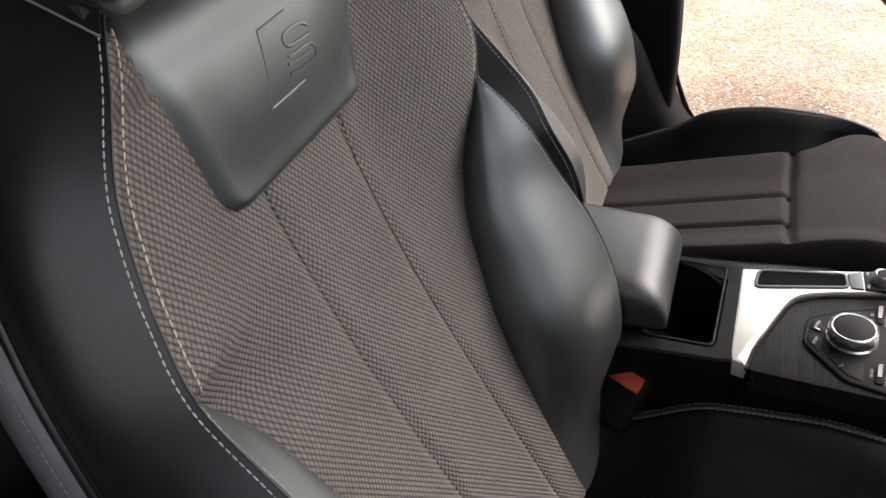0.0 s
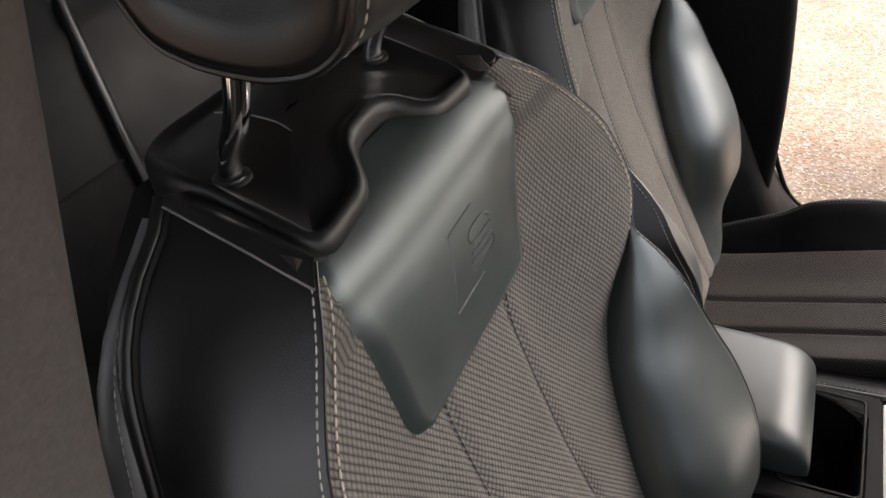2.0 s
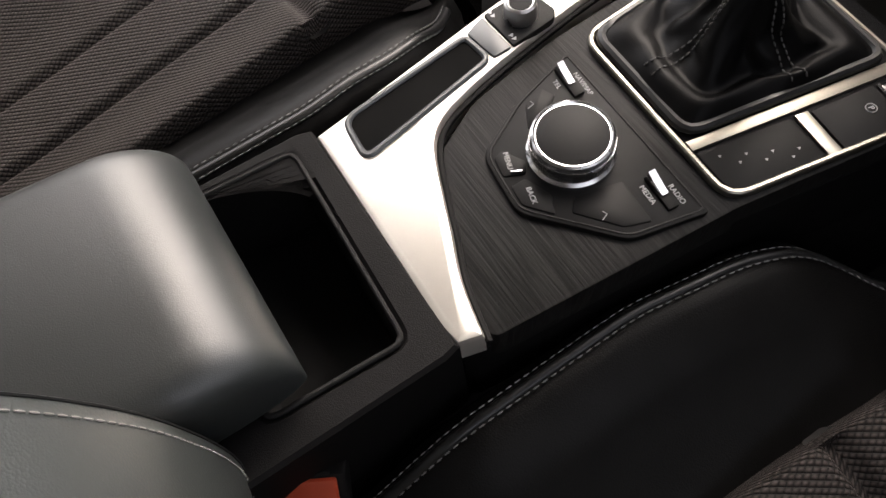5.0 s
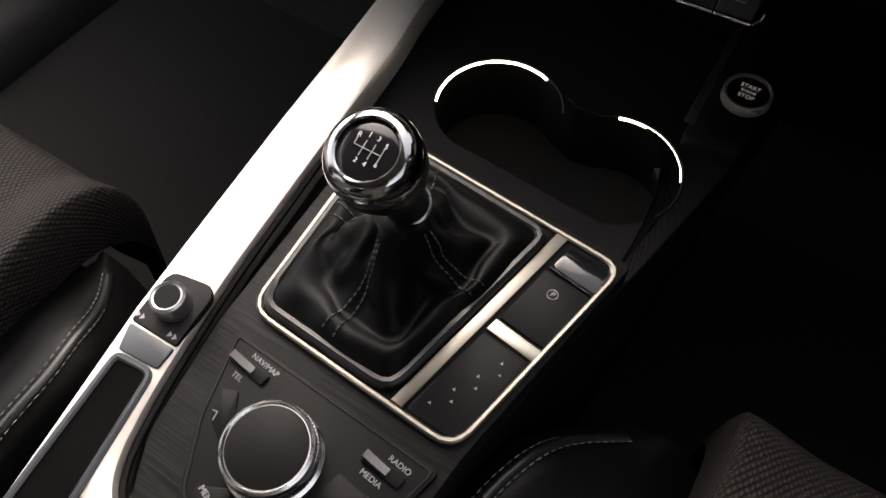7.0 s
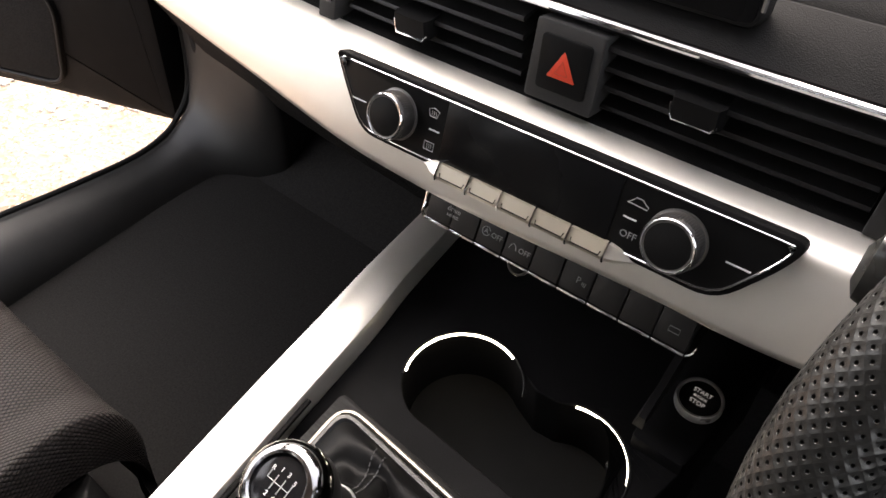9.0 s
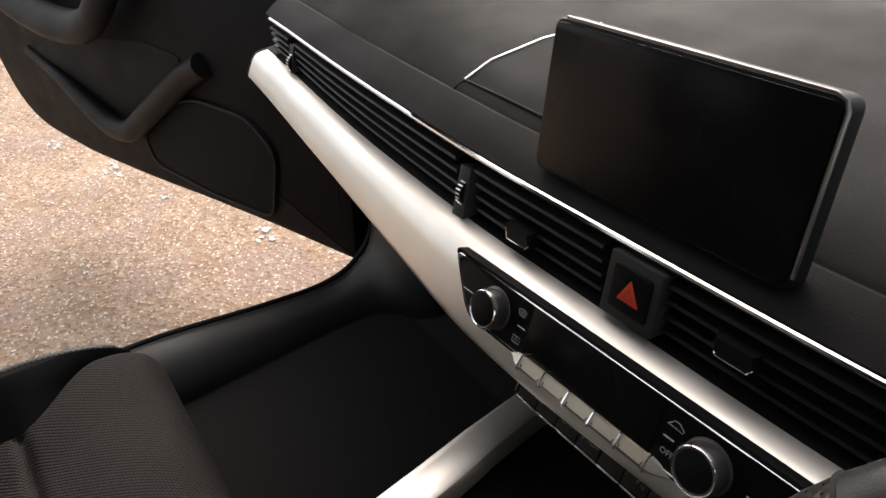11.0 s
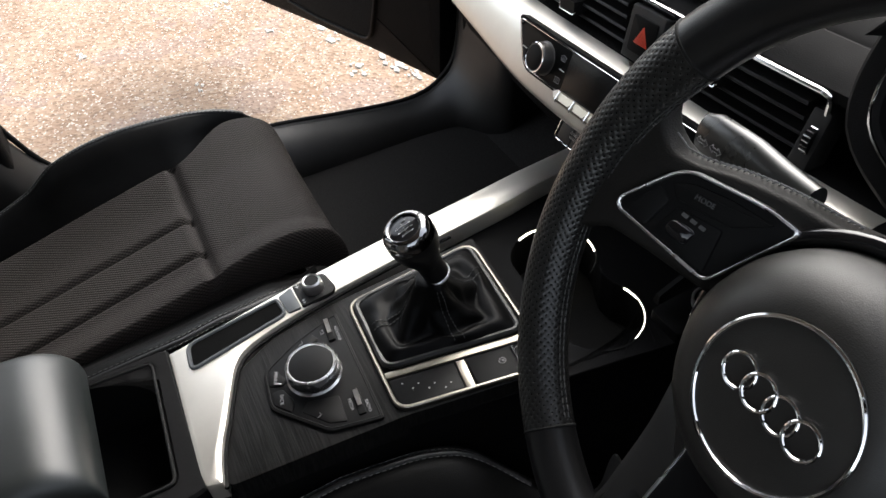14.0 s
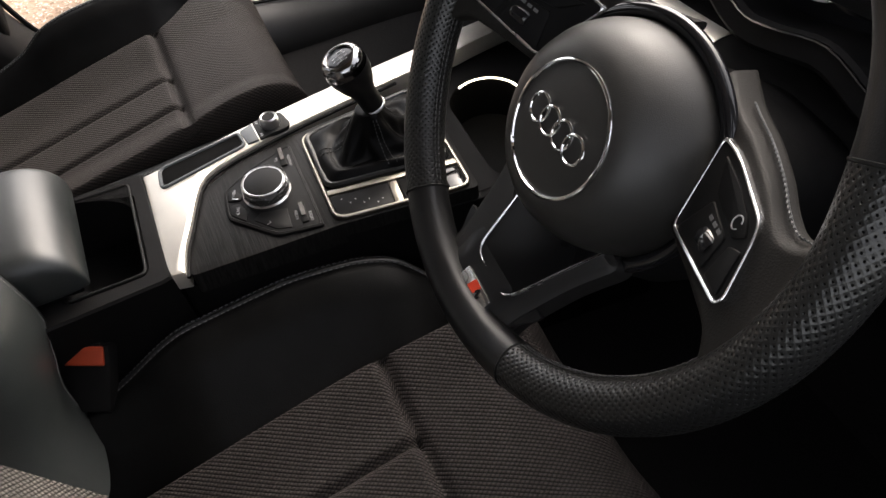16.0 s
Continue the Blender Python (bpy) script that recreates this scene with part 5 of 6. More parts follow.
def dash_loop(x):
    zt, zb, o = BAND_TOP(x), BAND_BOT(x), DASH_Y(x)
    up = [(0.98, 0.90), (0.86, 0.930), (0.72, 0.935), (0.60, 0.922), (0.52, 0.904), (0.486, 0.890), (0.482, 0.8865), (0.478, 0.8875), (0.462, 0.881), (0.452, 0.8745), (0.4445, 0.8690), (0.4445, 0.8610), (0.480, 0.858), (0.480, zt + 0.003)]
    low = [(0.405, zb - 0.010), (0.44, zb - 0.03), (0.50, zb - 0.06), (0.53, 0.62), (0.62, 0.45), (0.98, 0.40)]
    return [(x, y + o, z) for y, z in up] + [tuple(band_point(k, x)) for k in range(9)] + [(x, y + o, z) for y, z in low]


part("dash_body", loops_bm([dash_loop(x) for x in steps(-0.735, 0.70, 80)]), DASH_PAD, dashboard, "soft black dashboard moulding", angle=35)
part("silver_band", sheet(lambda s, x: band_point(int(s), x, 0.0015), list(range(9)), steps(-0.725, 0.262, 80), 0.002, out=(0, -1, 0.3)), SATIN, dashboard, "satin silver band", angle=60)
part("chrome_line", tube([(x, 0.4435 + DASH_Y(x), 0.8655) for x in steps(-0.715, 0.183, 60)] + [(0.189, 0.4435, 0.8635), (0.1905, 0.4435, 0.858), (0.190, 0.4445, 0.828)], 0.0024, 8), CHROME, dashboard, "thin chrome line")
# fine joints on the upper pad
part("pad_joint", tube([(-0.262, 0.4575, 0.8650), (-0.270, 0.474, 0.8790), (-0.275, 0.490, 0.8875), (-0.272, 0.500, 0.8932)], 0.0010, 5), RUBBER, dashboard)
part("pad_joint", tube([(-0.272, 0.500, 0.8932), (-0.21, 0.497, 0.8942), (-0.14, 0.493, 0.8942)], 0.0012, 5), RUBBER, dashboard)
part("pad_ridge", tube([(-0.272, 0.500, 0.8938), (-0.270, 0.530, 0.9052), (-0.255, 0.580, 0.9165), (-0.23, 0.63, 0.9245)], 0.0011, 6), MATT_CHROME, dashboard, "slim bright ridge on the pad")


def vent(x0, x1, blades, label, parent=dashboard):
    """A louvre: slim blades in the recess under the chrome line."""
    v = part("vent_well", loops_bm([[(x, 0.478 + DASH_Y(x), z) for z in (BAND_TOP(x) + 0.004, 0.857)] + [(x, 0.474 + DASH_Y(x), z) for z in (0.857, BAND_TOP(x) + 0.004)] for x in steps(x0, x1, 8)]), RUBBER, parent, label)
    for k in range(blades):
        loops = []
        for x in steps(x0, x1, 10):
            zt = BAND_TOP(x) + 0.0035
            z = zt + (0.859 - zt) * (k + 0.5) / blades
            y = 0.441 + DASH_Y(x)
            loops.append([(x, y, z - 0.0016), (x, y - 0.0012, z), (x, y, z + 0.0018), (x, y + 0.024, z + 0.0052), (x, y + 0.024, z + 0.0030)])
        part("blade", loops_bm(loops), VENT, v)
    return v


vent(-0.182, -0.031, 4, "black louvred air vent")
vent(0.024, 0.176, 4, "black louvred air vent")
vent(-0.618, -0.212, 4, "black ribbed trim louvre")
vent(-0.712, -0.640, 4, "black louvred side vent")
for x, z in ((-0.115, 0.8265), (0.083, 0.8385)):
    bm = loops_bm([[(x + sx * w, y, z + h) for sx, h in ((-1, -0.007), (1, -0.007), (1, 0.006), (-1, 0.006))] for y, w in ((0.462, 0.011), (0.436, 0.0145), (0.431, 0.0125))])
    tb = part("vent_tab", bm, KEY, dashboard, "black vent slider tab")
    part("tab_edge", tube([(x - 0.0140, 0.4330, z + 0.001), (x - 0.0135, 0.4325, z - 0.004), (x - 0.0115, 0.4305, z - 0.007), (x + 0.0105, 0.4305, z - 0.007), (x + 0.0130, 0.4325, z - 0.004)], 0.0008, 6), CHROME, tb)


def thumbwheel(x0, x1, y0):
    m = frame_of(((x0 + x1) / 2, y0, 0.8295), (1, 0, 0), (0, 0.25, 1))
    w = (x1 - x0) / 2
    b = part("vent_wheel_panel", slab(rounded([(-w, -0.023), (w * 0.8, -0.023), (w, 0.024), (-w * 0.7, 0.024)], 0.002, 3), -0.02, 0.001, m, 0.001), SWITCH_GREY, dashboard, "grey panel with vent thumbwheel")
    th = part("thumbwheel", lathe([(0.008, -0.0035), (0.013, -0.0035), (0.013, 0.0035), (0.008, 0.0035)], m @ pose(0.001, 0, -0.0075, 0, 90, 0), 28), KEY, b)
    bm = bmesh.new()
    for k in range(22):
        box_bm(0.0125, 0.0138, -0.0006, 0.0006, -0.003, 0.003, 0, bm, m @ pose(0.001, 0, -0.0075, 0, 90, 0) @ Matrix.Rotation(2 * math.pi * k / 22, 4, "Z"))
    part("wheel_ribs", bm, MATT_CHROME, th, weld=False)


thumbwheel(-0.205, -0.187, 0.4375)
thumbwheel(0.177, 0.196, 0.4375)
thumbwheel(-0.634, -0.620, 0.475)

# hazard switch
HZ = frame_of((0.0032, 0.4325, 0.8375), (1, 0, 0), (0, 0.18, 1))
hz = part("hazard_panel", slab(rounded([(-0.024, -0.0245), (0.022, -0.0245), (0.023, 0.0235), (-0.022, 0.0235)], 0.002, 3), -0.03, 0.001, HZ, 0.001), SWITCH_GREY, dashboard, "grey hazard switch panel")
hk = part("hazard_key", slab(rounded([(-0.0165, -0.0165), (0.0165, -0.0165), (0.0165, 0.0165), (-0.0165, 0.0165)], 0.003, 4), 0.0, 0.0026, HZ, 0.001), KEY, hz)
part("hazard_triangle", slab(rounded([(-0.0095, -0.0075), (0.0095, -0.0075), (0.0, 0.0095)], 0.0008, 2), 0.002, 0.0031, HZ, 0.0002), RED, hk, "red triangle")
part("inner_triangle", tube([HZ @ Vector(p) for p in ((-0.0042, -0.0045, 0.0031), (0.0042, -0.0045, 0.0031), (0, 0.0035, 0.0031))], 0.00035, 4, True), ORANGE, hk)

# climate panel
climate = thing("climate_panel", "gloss black climate panel with two ribbed dials", "control panel", m=RISE)
po = rounded([(-0.160, 0.003), (0.160, 0.003), (0.152, -0.014), (0.128, -0.0455), (-0.128, -0.0455), (-0.150, -0.014)], [0.007, 0.010, 0.012, 0.014, 0.014, 0.012], 5)
part("panel_rim", slab(po, -0.006, 0.0030, DASH, 0.0012), PLASTIC, climate, "black panel rim")
po2 = inset2(po, 0.0028)
part("chrome_rim", frame_slab(po2, inset2(po2, 0.0013), 0.001, 0.0042, DASH, 0.0004), CHROME, climate, "thin chrome rim")
face = part("panel_face", slab(inset2(po2, 0.0013), 0.0, 0.0034, DASH, 0.0003), KEY, climate)
part("display_glass", slab([(-0.0590, -0.0400), (0.0625, -0.0400), (0.0625, -0.0010), (-0.0590, -0.0010)], 0.001, 0.0040, DASH, 0.0003), SCREEN_OFF, face, "dark display glass")
for x in (-0.0980, 0.0990):
    m = at(DASH, x, -0.0225, 0.003) @ Matrix.Diagonal((0.84, 0.84, 0.95, 1))
    d = part("temperature_dial", lathe([(0.0205, 0), (0.0200, 0.0012), (0.0188, 0.0015), (0.0182, 0.0125), (0.0172, 0.0140), (0.0160, 0.0138)], m, 48), DARK_METAL, climate, "ribbed dark metal dial")
    part("dial_ring", tube([m @ Vector((0.0170 * math.cos(a), 0.0170 * math.sin(a), 0.0138)) for a in steps(0, 2 * math.pi, 49)[:-1]], 0.0007, 6, True), CHROME, d, "thin chrome ring")
    part("dial_cap", lathe([(0.0163, 0.011), (0.0160, 0.0134), (0.0145, 0.0140)], m, 40), KEY, d, "black dial cap")
    bm = bmesh.new()
    for k in range(64):
        box_bm(0.0180, 0.0187, -0.0003, 0.0003, 0.0018, 0.0122, 0, bm, m @ Matrix.Rotation(2 * math.pi * k / 64, 4, "Z"))
    part("dial_ribs", bm, DARK_METAL, d, weld=False)
for x, y, w in ((-0.1320, -0.0240, 0.013), (-0.0665, -0.0225, 0.008), (0.0715, -0.0220, 0.008), (0.1325, -0.0220, 0.013)):
    part("key_line", box_bm(x - w / 2, x + w / 2, y - 0.0004, y + 0.0004, 0.0034, 0.0039, 0, m=DASH), WHITE, face)
part("sensor_eye", lathe([(0.0026, 0), (0.0024, 0.0012), (0.0012, 0.0016)], at(DASH, -0.149, -0.0035, 0.0034), 16), GLOSS, face)
text("print", "OFF", 0.0058, at(DASH, 0.0735, -0.0315, 0.0037), GREYPRINT, face)


def screen_icon(x, y, kind):
    m = at(DASH, x, y, 0.0037)
    if kind == "front":
        p = [(-0.0042, 0.002), (0, 0.0034), (0.0042, 0.002), (0.0028, -0.0022), (-0.0028, -0.0022)]
    elif kind == "rear":
        p = [(-0.0038, 0.0026), (0.0038, 0.0026), (0.0038, -0.0026), (-0.0038, -0.0026)]
    else:
        p = [(-0.006, -0.0015), (-0.0035, 0.0004), (-0.002, 0.0024), (0.002, 0.0024), (0.0045, 0.0004), (0.006, -0.0005), (0.0055, -0.002)]
    part("icon_outline", tube([m @ Vector((*q, 0)) for q in p], 0.00035, 4, True), GREYPRINT, face)
    for k in (-1, 0, 1):
        if kind != "air":
            part("icon_stroke", tube([m @ Vector((k * 0.0016, -0.0016, 0)), m @ Vector((k * 0.0016 + 0.0005, 0, 0)), m @ Vector((k * 0.0016, 0.0014, 0))], 0.00025, 4), GREYPRINT, face)


screen_icon(-0.0690, -0.0120, "front")
screen_icon(-0.0685, -0.0335, "rear")
screen_icon(0.0735, -0.0120, "air")
# row of five raised silver toggles, tapering at both ends
TG = DASH @ pose(0.0055, -0.0445, 0.0)
for k in range(5):
    x = -0.0605 + 0.0242 * k
    tg = part("toggle_key", loops_bm([[TG @ Vector((xx, y, h)) for y, h in ((0.0055, 0.002), (0.0045, 0.0060), (-0.0030, 0.0090), (-0.0055, 0.0078), (-0.0055, 0.001))] for xx in (x + 0.0006, x + 0.0012, x + 0.0230, x + 0.0236)]), SILVER_KEY, climate, "champagne metal toggle key")
    part("key_groove", tube([TG @ Vector((x + 0.0025, -0.0005, 0.0082)), TG @ Vector((x + 0.0030, -0.0030, 0.0092)), TG @ Vector((x + 0.0210, -0.0030, 0.0092)), TG @ Vector((x + 0.0215, -0.0005, 0.0082))], 0.0004, 4), KEY, tg)
for k in range(6):
    x = -0.0605 + 0.0242 * k
    part("toggle_divider", loops_bm([[TG @ Vector((xx, y, h)) for y, h in ((0.0065, 0.002), (0.0055, 0.0070), (-0.0032, 0.0102), (-0.0062, 0.0090), (-0.0062, 0.001))] for xx in (x - 0.0006, x + 0.0006)]), CHROME, climate)
for sx, x0 in ((-1, -0.0605), (1, 0.0605)):
    part("key_row_end", loops_bm([[TG @ Vector((xx, y * f, h * f)) for y, h in ((0.0055, 0.002), (0.0045, 0.0060), (-0.0030, 0.0090), (-0.0055, 0.0078), (-0.0055, 0.001))] for xx, f in ((x0 + sx * 0.0006, 1.0), (x0 + sx * 0.006, 0.85), (x0 + sx * 0.012, 0.45), (x0 + sx * 0.018, 0.2))]), SATIN, climate)

# strip of nine flat keys under the band
strip = thing("key_strip", "strip of nine flat black keys edged with chrome", "button strip", m=RISE)
ST = frame_of((0.0170, 0.4130, 0.7020), (1, 0, 0), (0, 0.55, 1))
part("strip_back", slab(rounded([(-0.108, 0.014), (0.107, 0.014), (0.104, -0.006), (0.096, -0.0130), (-0.098, -0.0130), (-0.106, -0.006)], 0.004, 3), -0.012, 0.0, ST, 0.001), PLASTIC, strip)
for k in range(9):
    x = -0.105 + 0.0233 * k
    part("flat_key", slab(rounded([(x + 0.0006, -0.0100), (x + 0.0226, -0.0100), (x + 0.0226, 0.012), (x + 0.0006, 0.012)], 0.0006, 2), -0.002, 0.0022, ST, 0.0006), PLASTIC_SMOOTH, strip)
    part("chrome_edge", box_bm(x + 0.0005, x + 0.0227, -0.0128, -0.0108, -0.001, 0.0024, 0.0004, m=ST), CHROME, strip)
for a, b in (((-0.1055, -0.0118), (-0.1085, 0.010)), ((0.1050, -0.0118), (0.1095, -0.004))):
    part("chrome_edge", tube([ST @ Vector((*a, 0.0015)), ST @ Vector(((a[0] + b[0]) / 2 - (0.001 if a[0] < 0 else -0.001), -0.0085, 0.0015)), ST @ Vector((*b, 0.0015))], 0.0010, 6), CHROME, strip)
text("print", "drive", 0.0058, at(ST, -0.0815, 0.0035, 0.0024), GREYPRINT, strip)
text("print", "select", 0.0045, at(ST, -0.0815, -0.0010, 0.0024), GREYPRINT, strip)
text("print", "OFF", 0.0055, at(ST, -0.042, 0.000, 0.0024), GREYPRINT, strip)
text("print", "OFF", 0.0055, at(ST, -0.0185, -0.001, 0.0024), GREYPRINT, strip)
text("print", "A", 0.0048, at(ST, -0.0515, 0.001, 0.0024), GREYPRINT, strip)
part("icon_ring", tube([at(ST, -0.0515, 0.001, 0.0024) @ Vector((0.0033 * math.cos(a), 0.0033 * math.sin(a), 0)) for a in steps(0.3, 2 * math.pi - 0.3, 18)], 0.0003, 4), GREYPRINT, strip)
text("print", "P", 0.0065, at(ST, 0.0245, 0.000, 0.0024), GREYPRINT, strip)
for k in range(3):
    part("icon_stroke", tube([at(ST, 0.0275 + 0.0012 * k, -0.001, 0.0024) @ Vector((0, -0.001 - 0.0005 * k, 0)), at(ST, 0.0275 + 0.0012 * k, -0.001, 0.0024) @ Vector((0.0003, 0.001, 0))], 0.0003, 4), GREYPRINT, strip)
part("icon_stroke", tube([at(ST, -0.028, -0.0005, 0.0024) @ Vector(p) for p in ((-0.003, -0.002, 0), (-0.002, 0.001, 0), (0.0, 0.0028, 0), (0.002, 0.001, 0), (0.003, -0.002, 0))], 0.0003, 4), GREYPRINT, strip)
part("icon_stroke", tube([at(ST, 0.0930, 0.0, 0.0024) @ Vector(p) for p in ((-0.0035, 0.002, 0), (0.0035, 0.002, 0), (0.0035, -0.0015, 0), (-0.0035, -0.0015, 0))], 0.0003, 4, True), GREYPRINT, strip)

# display on the dash
screen = thing("infotainment_screen", "switched-off black display standing on the dashboard", "screen", m=RISE)
SCR = frame_of((-0.010, 0.462, 0.934), (1, 0, 0), (0, 0.2, 1))
o = rounded([(-0.107, -0.055), (0.107, -0.055), (0.107, 0.055), (-0.107, 0.055)], 0.009, 5)
part("housing", slab(o, -0.014, 0.0008, SCR, 0.003), PLASTIC_GREY, screen)
part("display_glass", slab(inset2(o, 0.0028), -0.002, 0.0022, SCR, 0.0008), SCREEN_OFF, screen, "black glass display")
part("edge_strip", tube([SCR @ Vector(p) for p in ((0.1065, -0.045, 0.0005), (0.1065, 0.048, 0.0005), (0.104, 0.0535, 0.0005), (0.098, 0.0558, 0.0005), (-0.095, 0.0558, 0.0005))], 0.0014, 6), DARK_METAL, screen, "slim dark metal edge")
part("screen_foot", loops_bm([[(-0.010 + sx * 0.06, y, z) for sx, y in ((-1, 0.478), (1, 0.478), (1, 0.51), (-1, 0.51))] for z in (0.885, 0.915)]), PLASTIC, screen)

# instrument cluster with hood
cluster = thing("instrument_cluster", "dark instrument cluster with a chrome-edged hood", "instrument cluster")
IC = frame_of((0.365, 0.433, 0.899), (1, 0, 0), (0, 0.30, 1))
io = [(-0.132, 0.005), (-0.128, 0.045), (-0.105, 0.062), (0.0, 0.070), (0.105, 0.062), (0.128, 0.045), (0.132, 0.005), (0.120, -0.022), (0.075, -0.042), (0.045, -0.040), (0.0, -0.030), (-0.045, -0.040), (-0.075, -0.042), (-0.120, -0.022)]
io = [(p.x, p.y) for p in curve_through([(*p, 0) for p in io], 4, True)]
outer = inset2(io, -0.022)
part("cluster_hood", frame_slab(outer, io, -0.05, 0.012, IC, 0.004), PLASTIC, cluster, "black hood")
part("hood_roof", loops_bm([[IC @ Vector((x, y, h)) for x, y in [(-0.15, 0.03), (-0.12, 0.078), (0, 0.092), (0.12, 0.078), (0.15, 0.03), (0.12, 0.066), (0, 0.078), (-0.12, 0.066)]] for h in (-0.10, 0.03)]), PLASTIC, cluster)
part("chrome_edge", tube([IC @ Vector((x, y, 0.0135)) for x, y in inset2(io, -0.003)], 0.0012, 6, True), CHROME, cluster, "chrome edge")
part("cluster_panel", slab(io, -0.045, -0.042, IC, 0), GLOSS, cluster)
for x in (-0.066, 0.066):
    m = at(IC, x, 0.010, -0.041)
    dial = part("dial_ring", tube([m @ Vector((0.040 * math.cos(a), 0.040 * math.sin(a), 0.004)) for a in steps(0, 2 * math.pi, 49)[:-1]], 0.0010, 6, True), MATT_CHROME, cluster, "round gauge")
    bm = bmesh.new()
    for k in range(31):
        a = radians(225 - 270 * k / 30)
        box_bm(0.033 if k % 5 else 0.030, 0.037, -0.0004, 0.0004, 0, 0.0006, 0, bm, m @ Matrix.Rotation(a, 4, "Z"))
    part("gauge_marks", bm, GREYPRINT, dial, weld=False)
    if x < 0:
        for k in range(1, 6):
            a = radians(225 - 270 * k / 6)
            text("print", str(k), 0.0085, m @ pose(0.0245 * math.cos(a), 0.0245 * math.sin(a), 0.0006), GREYPRINT, dial)
    part("needle", box_bm(-0.004, 0.030, -0.0007, 0.0007, 0.002, 0.003, 0.0002, m=m @ Matrix.Rotation(radians(228), 4, "Z")), RED, dial)
    part("needle_hub", lathe([(0.007, 0), (0.007, 0.004), (0.004, 0.005)], m, 20), KEY, dial)


# steering wheel and column
WH = frame_of((0.363, 0.2185, 0.872), (1, 0, 0), (0, 0.483, 0.875)) @ pose(0, 0, 0, 0, 0, -5)
wheel = thing("steering_wheel", "black leather three-spoke steering wheel with metal emblem", "steering wheel")
R_RIM = 0.1660


def rim_xy(a):
    """Rim centre line by angle, a little above the emblem."""
    return R_RIM * math.cos(a) + 0.0006, R_RIM * math.sin(a) + 0.0265


def rim_leather():
    """Perforated leather: small dark holes on a fine diamond grid, along the mesh's own coordinates."""
    m = bpy.data.materials.new("perforated_leather")
    t, b = nodes(m)
    uv = t.nodes.new("ShaderNodeUVMap")
    sep = t.nodes.new("ShaderNodeSeparateXYZ")
    t.links.new(uv.outputs[0], sep.inputs[0])
    u = math_node(t, "MULTIPLY", sep.outputs[0], math.pi / 0.0044)
    v = math_node(t, "MULTIPLY", sep.outputs[1], math.pi / 0.0044)
    h = math_node(t, "ABSOLUTE", math_node(t, "MULTIPLY", math_node(t, "SINE", math_node(t, "ADD", u, v)), math_node(t, "SINE", math_node(t, "SUBTRACT", u, v))))
    hole = t.nodes.new("ShaderNodeMapRange")
    hole.inputs[1].default_value, hole.inputs[2].default_value = 0.80, 0.95
    t.links.new(h, hole.inputs[0])
    mix = t.nodes.new("ShaderNodeMix")
    mix.data_type = "RGBA"
    t.links.new(hole.outputs[0], mix.inputs["Factor"])
    mix.inputs[6].default_value, mix.inputs[7].default_value = (0.011, 0.0110, 0.0107, 1), (0.0015, 0.0015, 0.0015, 1)
    t.links.new(mix.outputs[2], b.inputs["Base Color"])
    nz = t.nodes.new("ShaderNodeTexNoise")
    nz.inputs["Scale"].default_value = 900
    t.links.new(uv.outputs[0], nz.inputs["Vector"])
    b.inputs["Roughness"].default_value = 0.30
    t.links.new(math_node(t, "MULTIPLY_ADD", hole.outputs[0], -0.4, 0.4), b.inputs["Specular IOR Level"])
    bp = t.nodes.new("ShaderNodeBump")
    bp.inputs["Strength"].default_value, bp.inputs["Distance"].default_value = 0.8, 0.0004
    t.links.new(math_node(t, "SUBTRACT", math_node(t, "MULTIPLY", nz.outputs["Fac"], 0.3), math_node(t, "ADD", math_node(t, "MULTIPLY", h, 0.6), hole.outputs[0])), bp.inputs["Height"])
    t.links.new(bp.outputs[0], b.inputs["Normal"])
    return m


RIM = rim_leather()


def rim_surface(s, a, grow=0.0):
    """s turns round the section, a round the wheel; the grip is thicker at ten to two."""
    x, y = rim_xy(a)
    n = Vector((math.cos(a), math.sin(a)))
    r = 0.0156 + 0.0022 * math.exp(-((math.sin(a) - 0.45) / 0.22) ** 2) + grow
    return WH @ Vector((x + n.x * r * math.cos(s), y + n.y * r * math.cos(s), r * 0.95 * math.sin(s) + 0.0010))


def rim_part(a0, a1, mat, label, grow=0.0):
    n = max(6, int(abs(a1 - a0) / 0.055))
    return part("rim_section", sheet(lambda s, a: rim_surface(s, a, grow), steps(0, 2 * math.pi, 25), steps(a0, a1, n)), mat, wheel, label, angle=60)


cuts = [radians(c) for c in (-65.9, 29.2, 153.7, 240.0)]
rim_part(cuts[0] + 0.003, cuts[1] - 0.003, RIM, "perforated leather rim side")
rim_part(cuts[1] + 0.003, cuts[2] - 0.003, LEATHER_GLOSS, "smooth leather rim top")
rim_part(cuts[2] + 0.003, cuts[3] - 0.003, RIM, "perforated leather rim side")
rim_part(cuts[3] + 0.003, cuts[0] + 2 * math.pi - 0.003, LEATHER_GLOSS, "smooth rim bottom")
for c in cuts:
    part("rim_joint", tube([rim_surface(s, c, -0.0004) for s in steps(0, 2 * math.pi, 25)[:-1]], 0.0012, 6, True), RUBBER, wheel)
for a0, a1 in ((cuts[0], cuts[1]), (cuts[2], cuts[3])):
    for s in (math.pi - 0.10, math.pi + 0.10):
        stitches([rim_surface(s, a, 0.0003) for a in steps(a0 + 0.02, a1 - 0.02, 70)], "rim_thread", DARK_THREAD, wheel, 0.0042, 0.0034, 0.0005)
COVER = plain("airbag_plastic", (0.020, 0.019, 0.0175), 0.44, spec=0.36, var=0.15, scale=60, bump=0.15, bscale=1500)
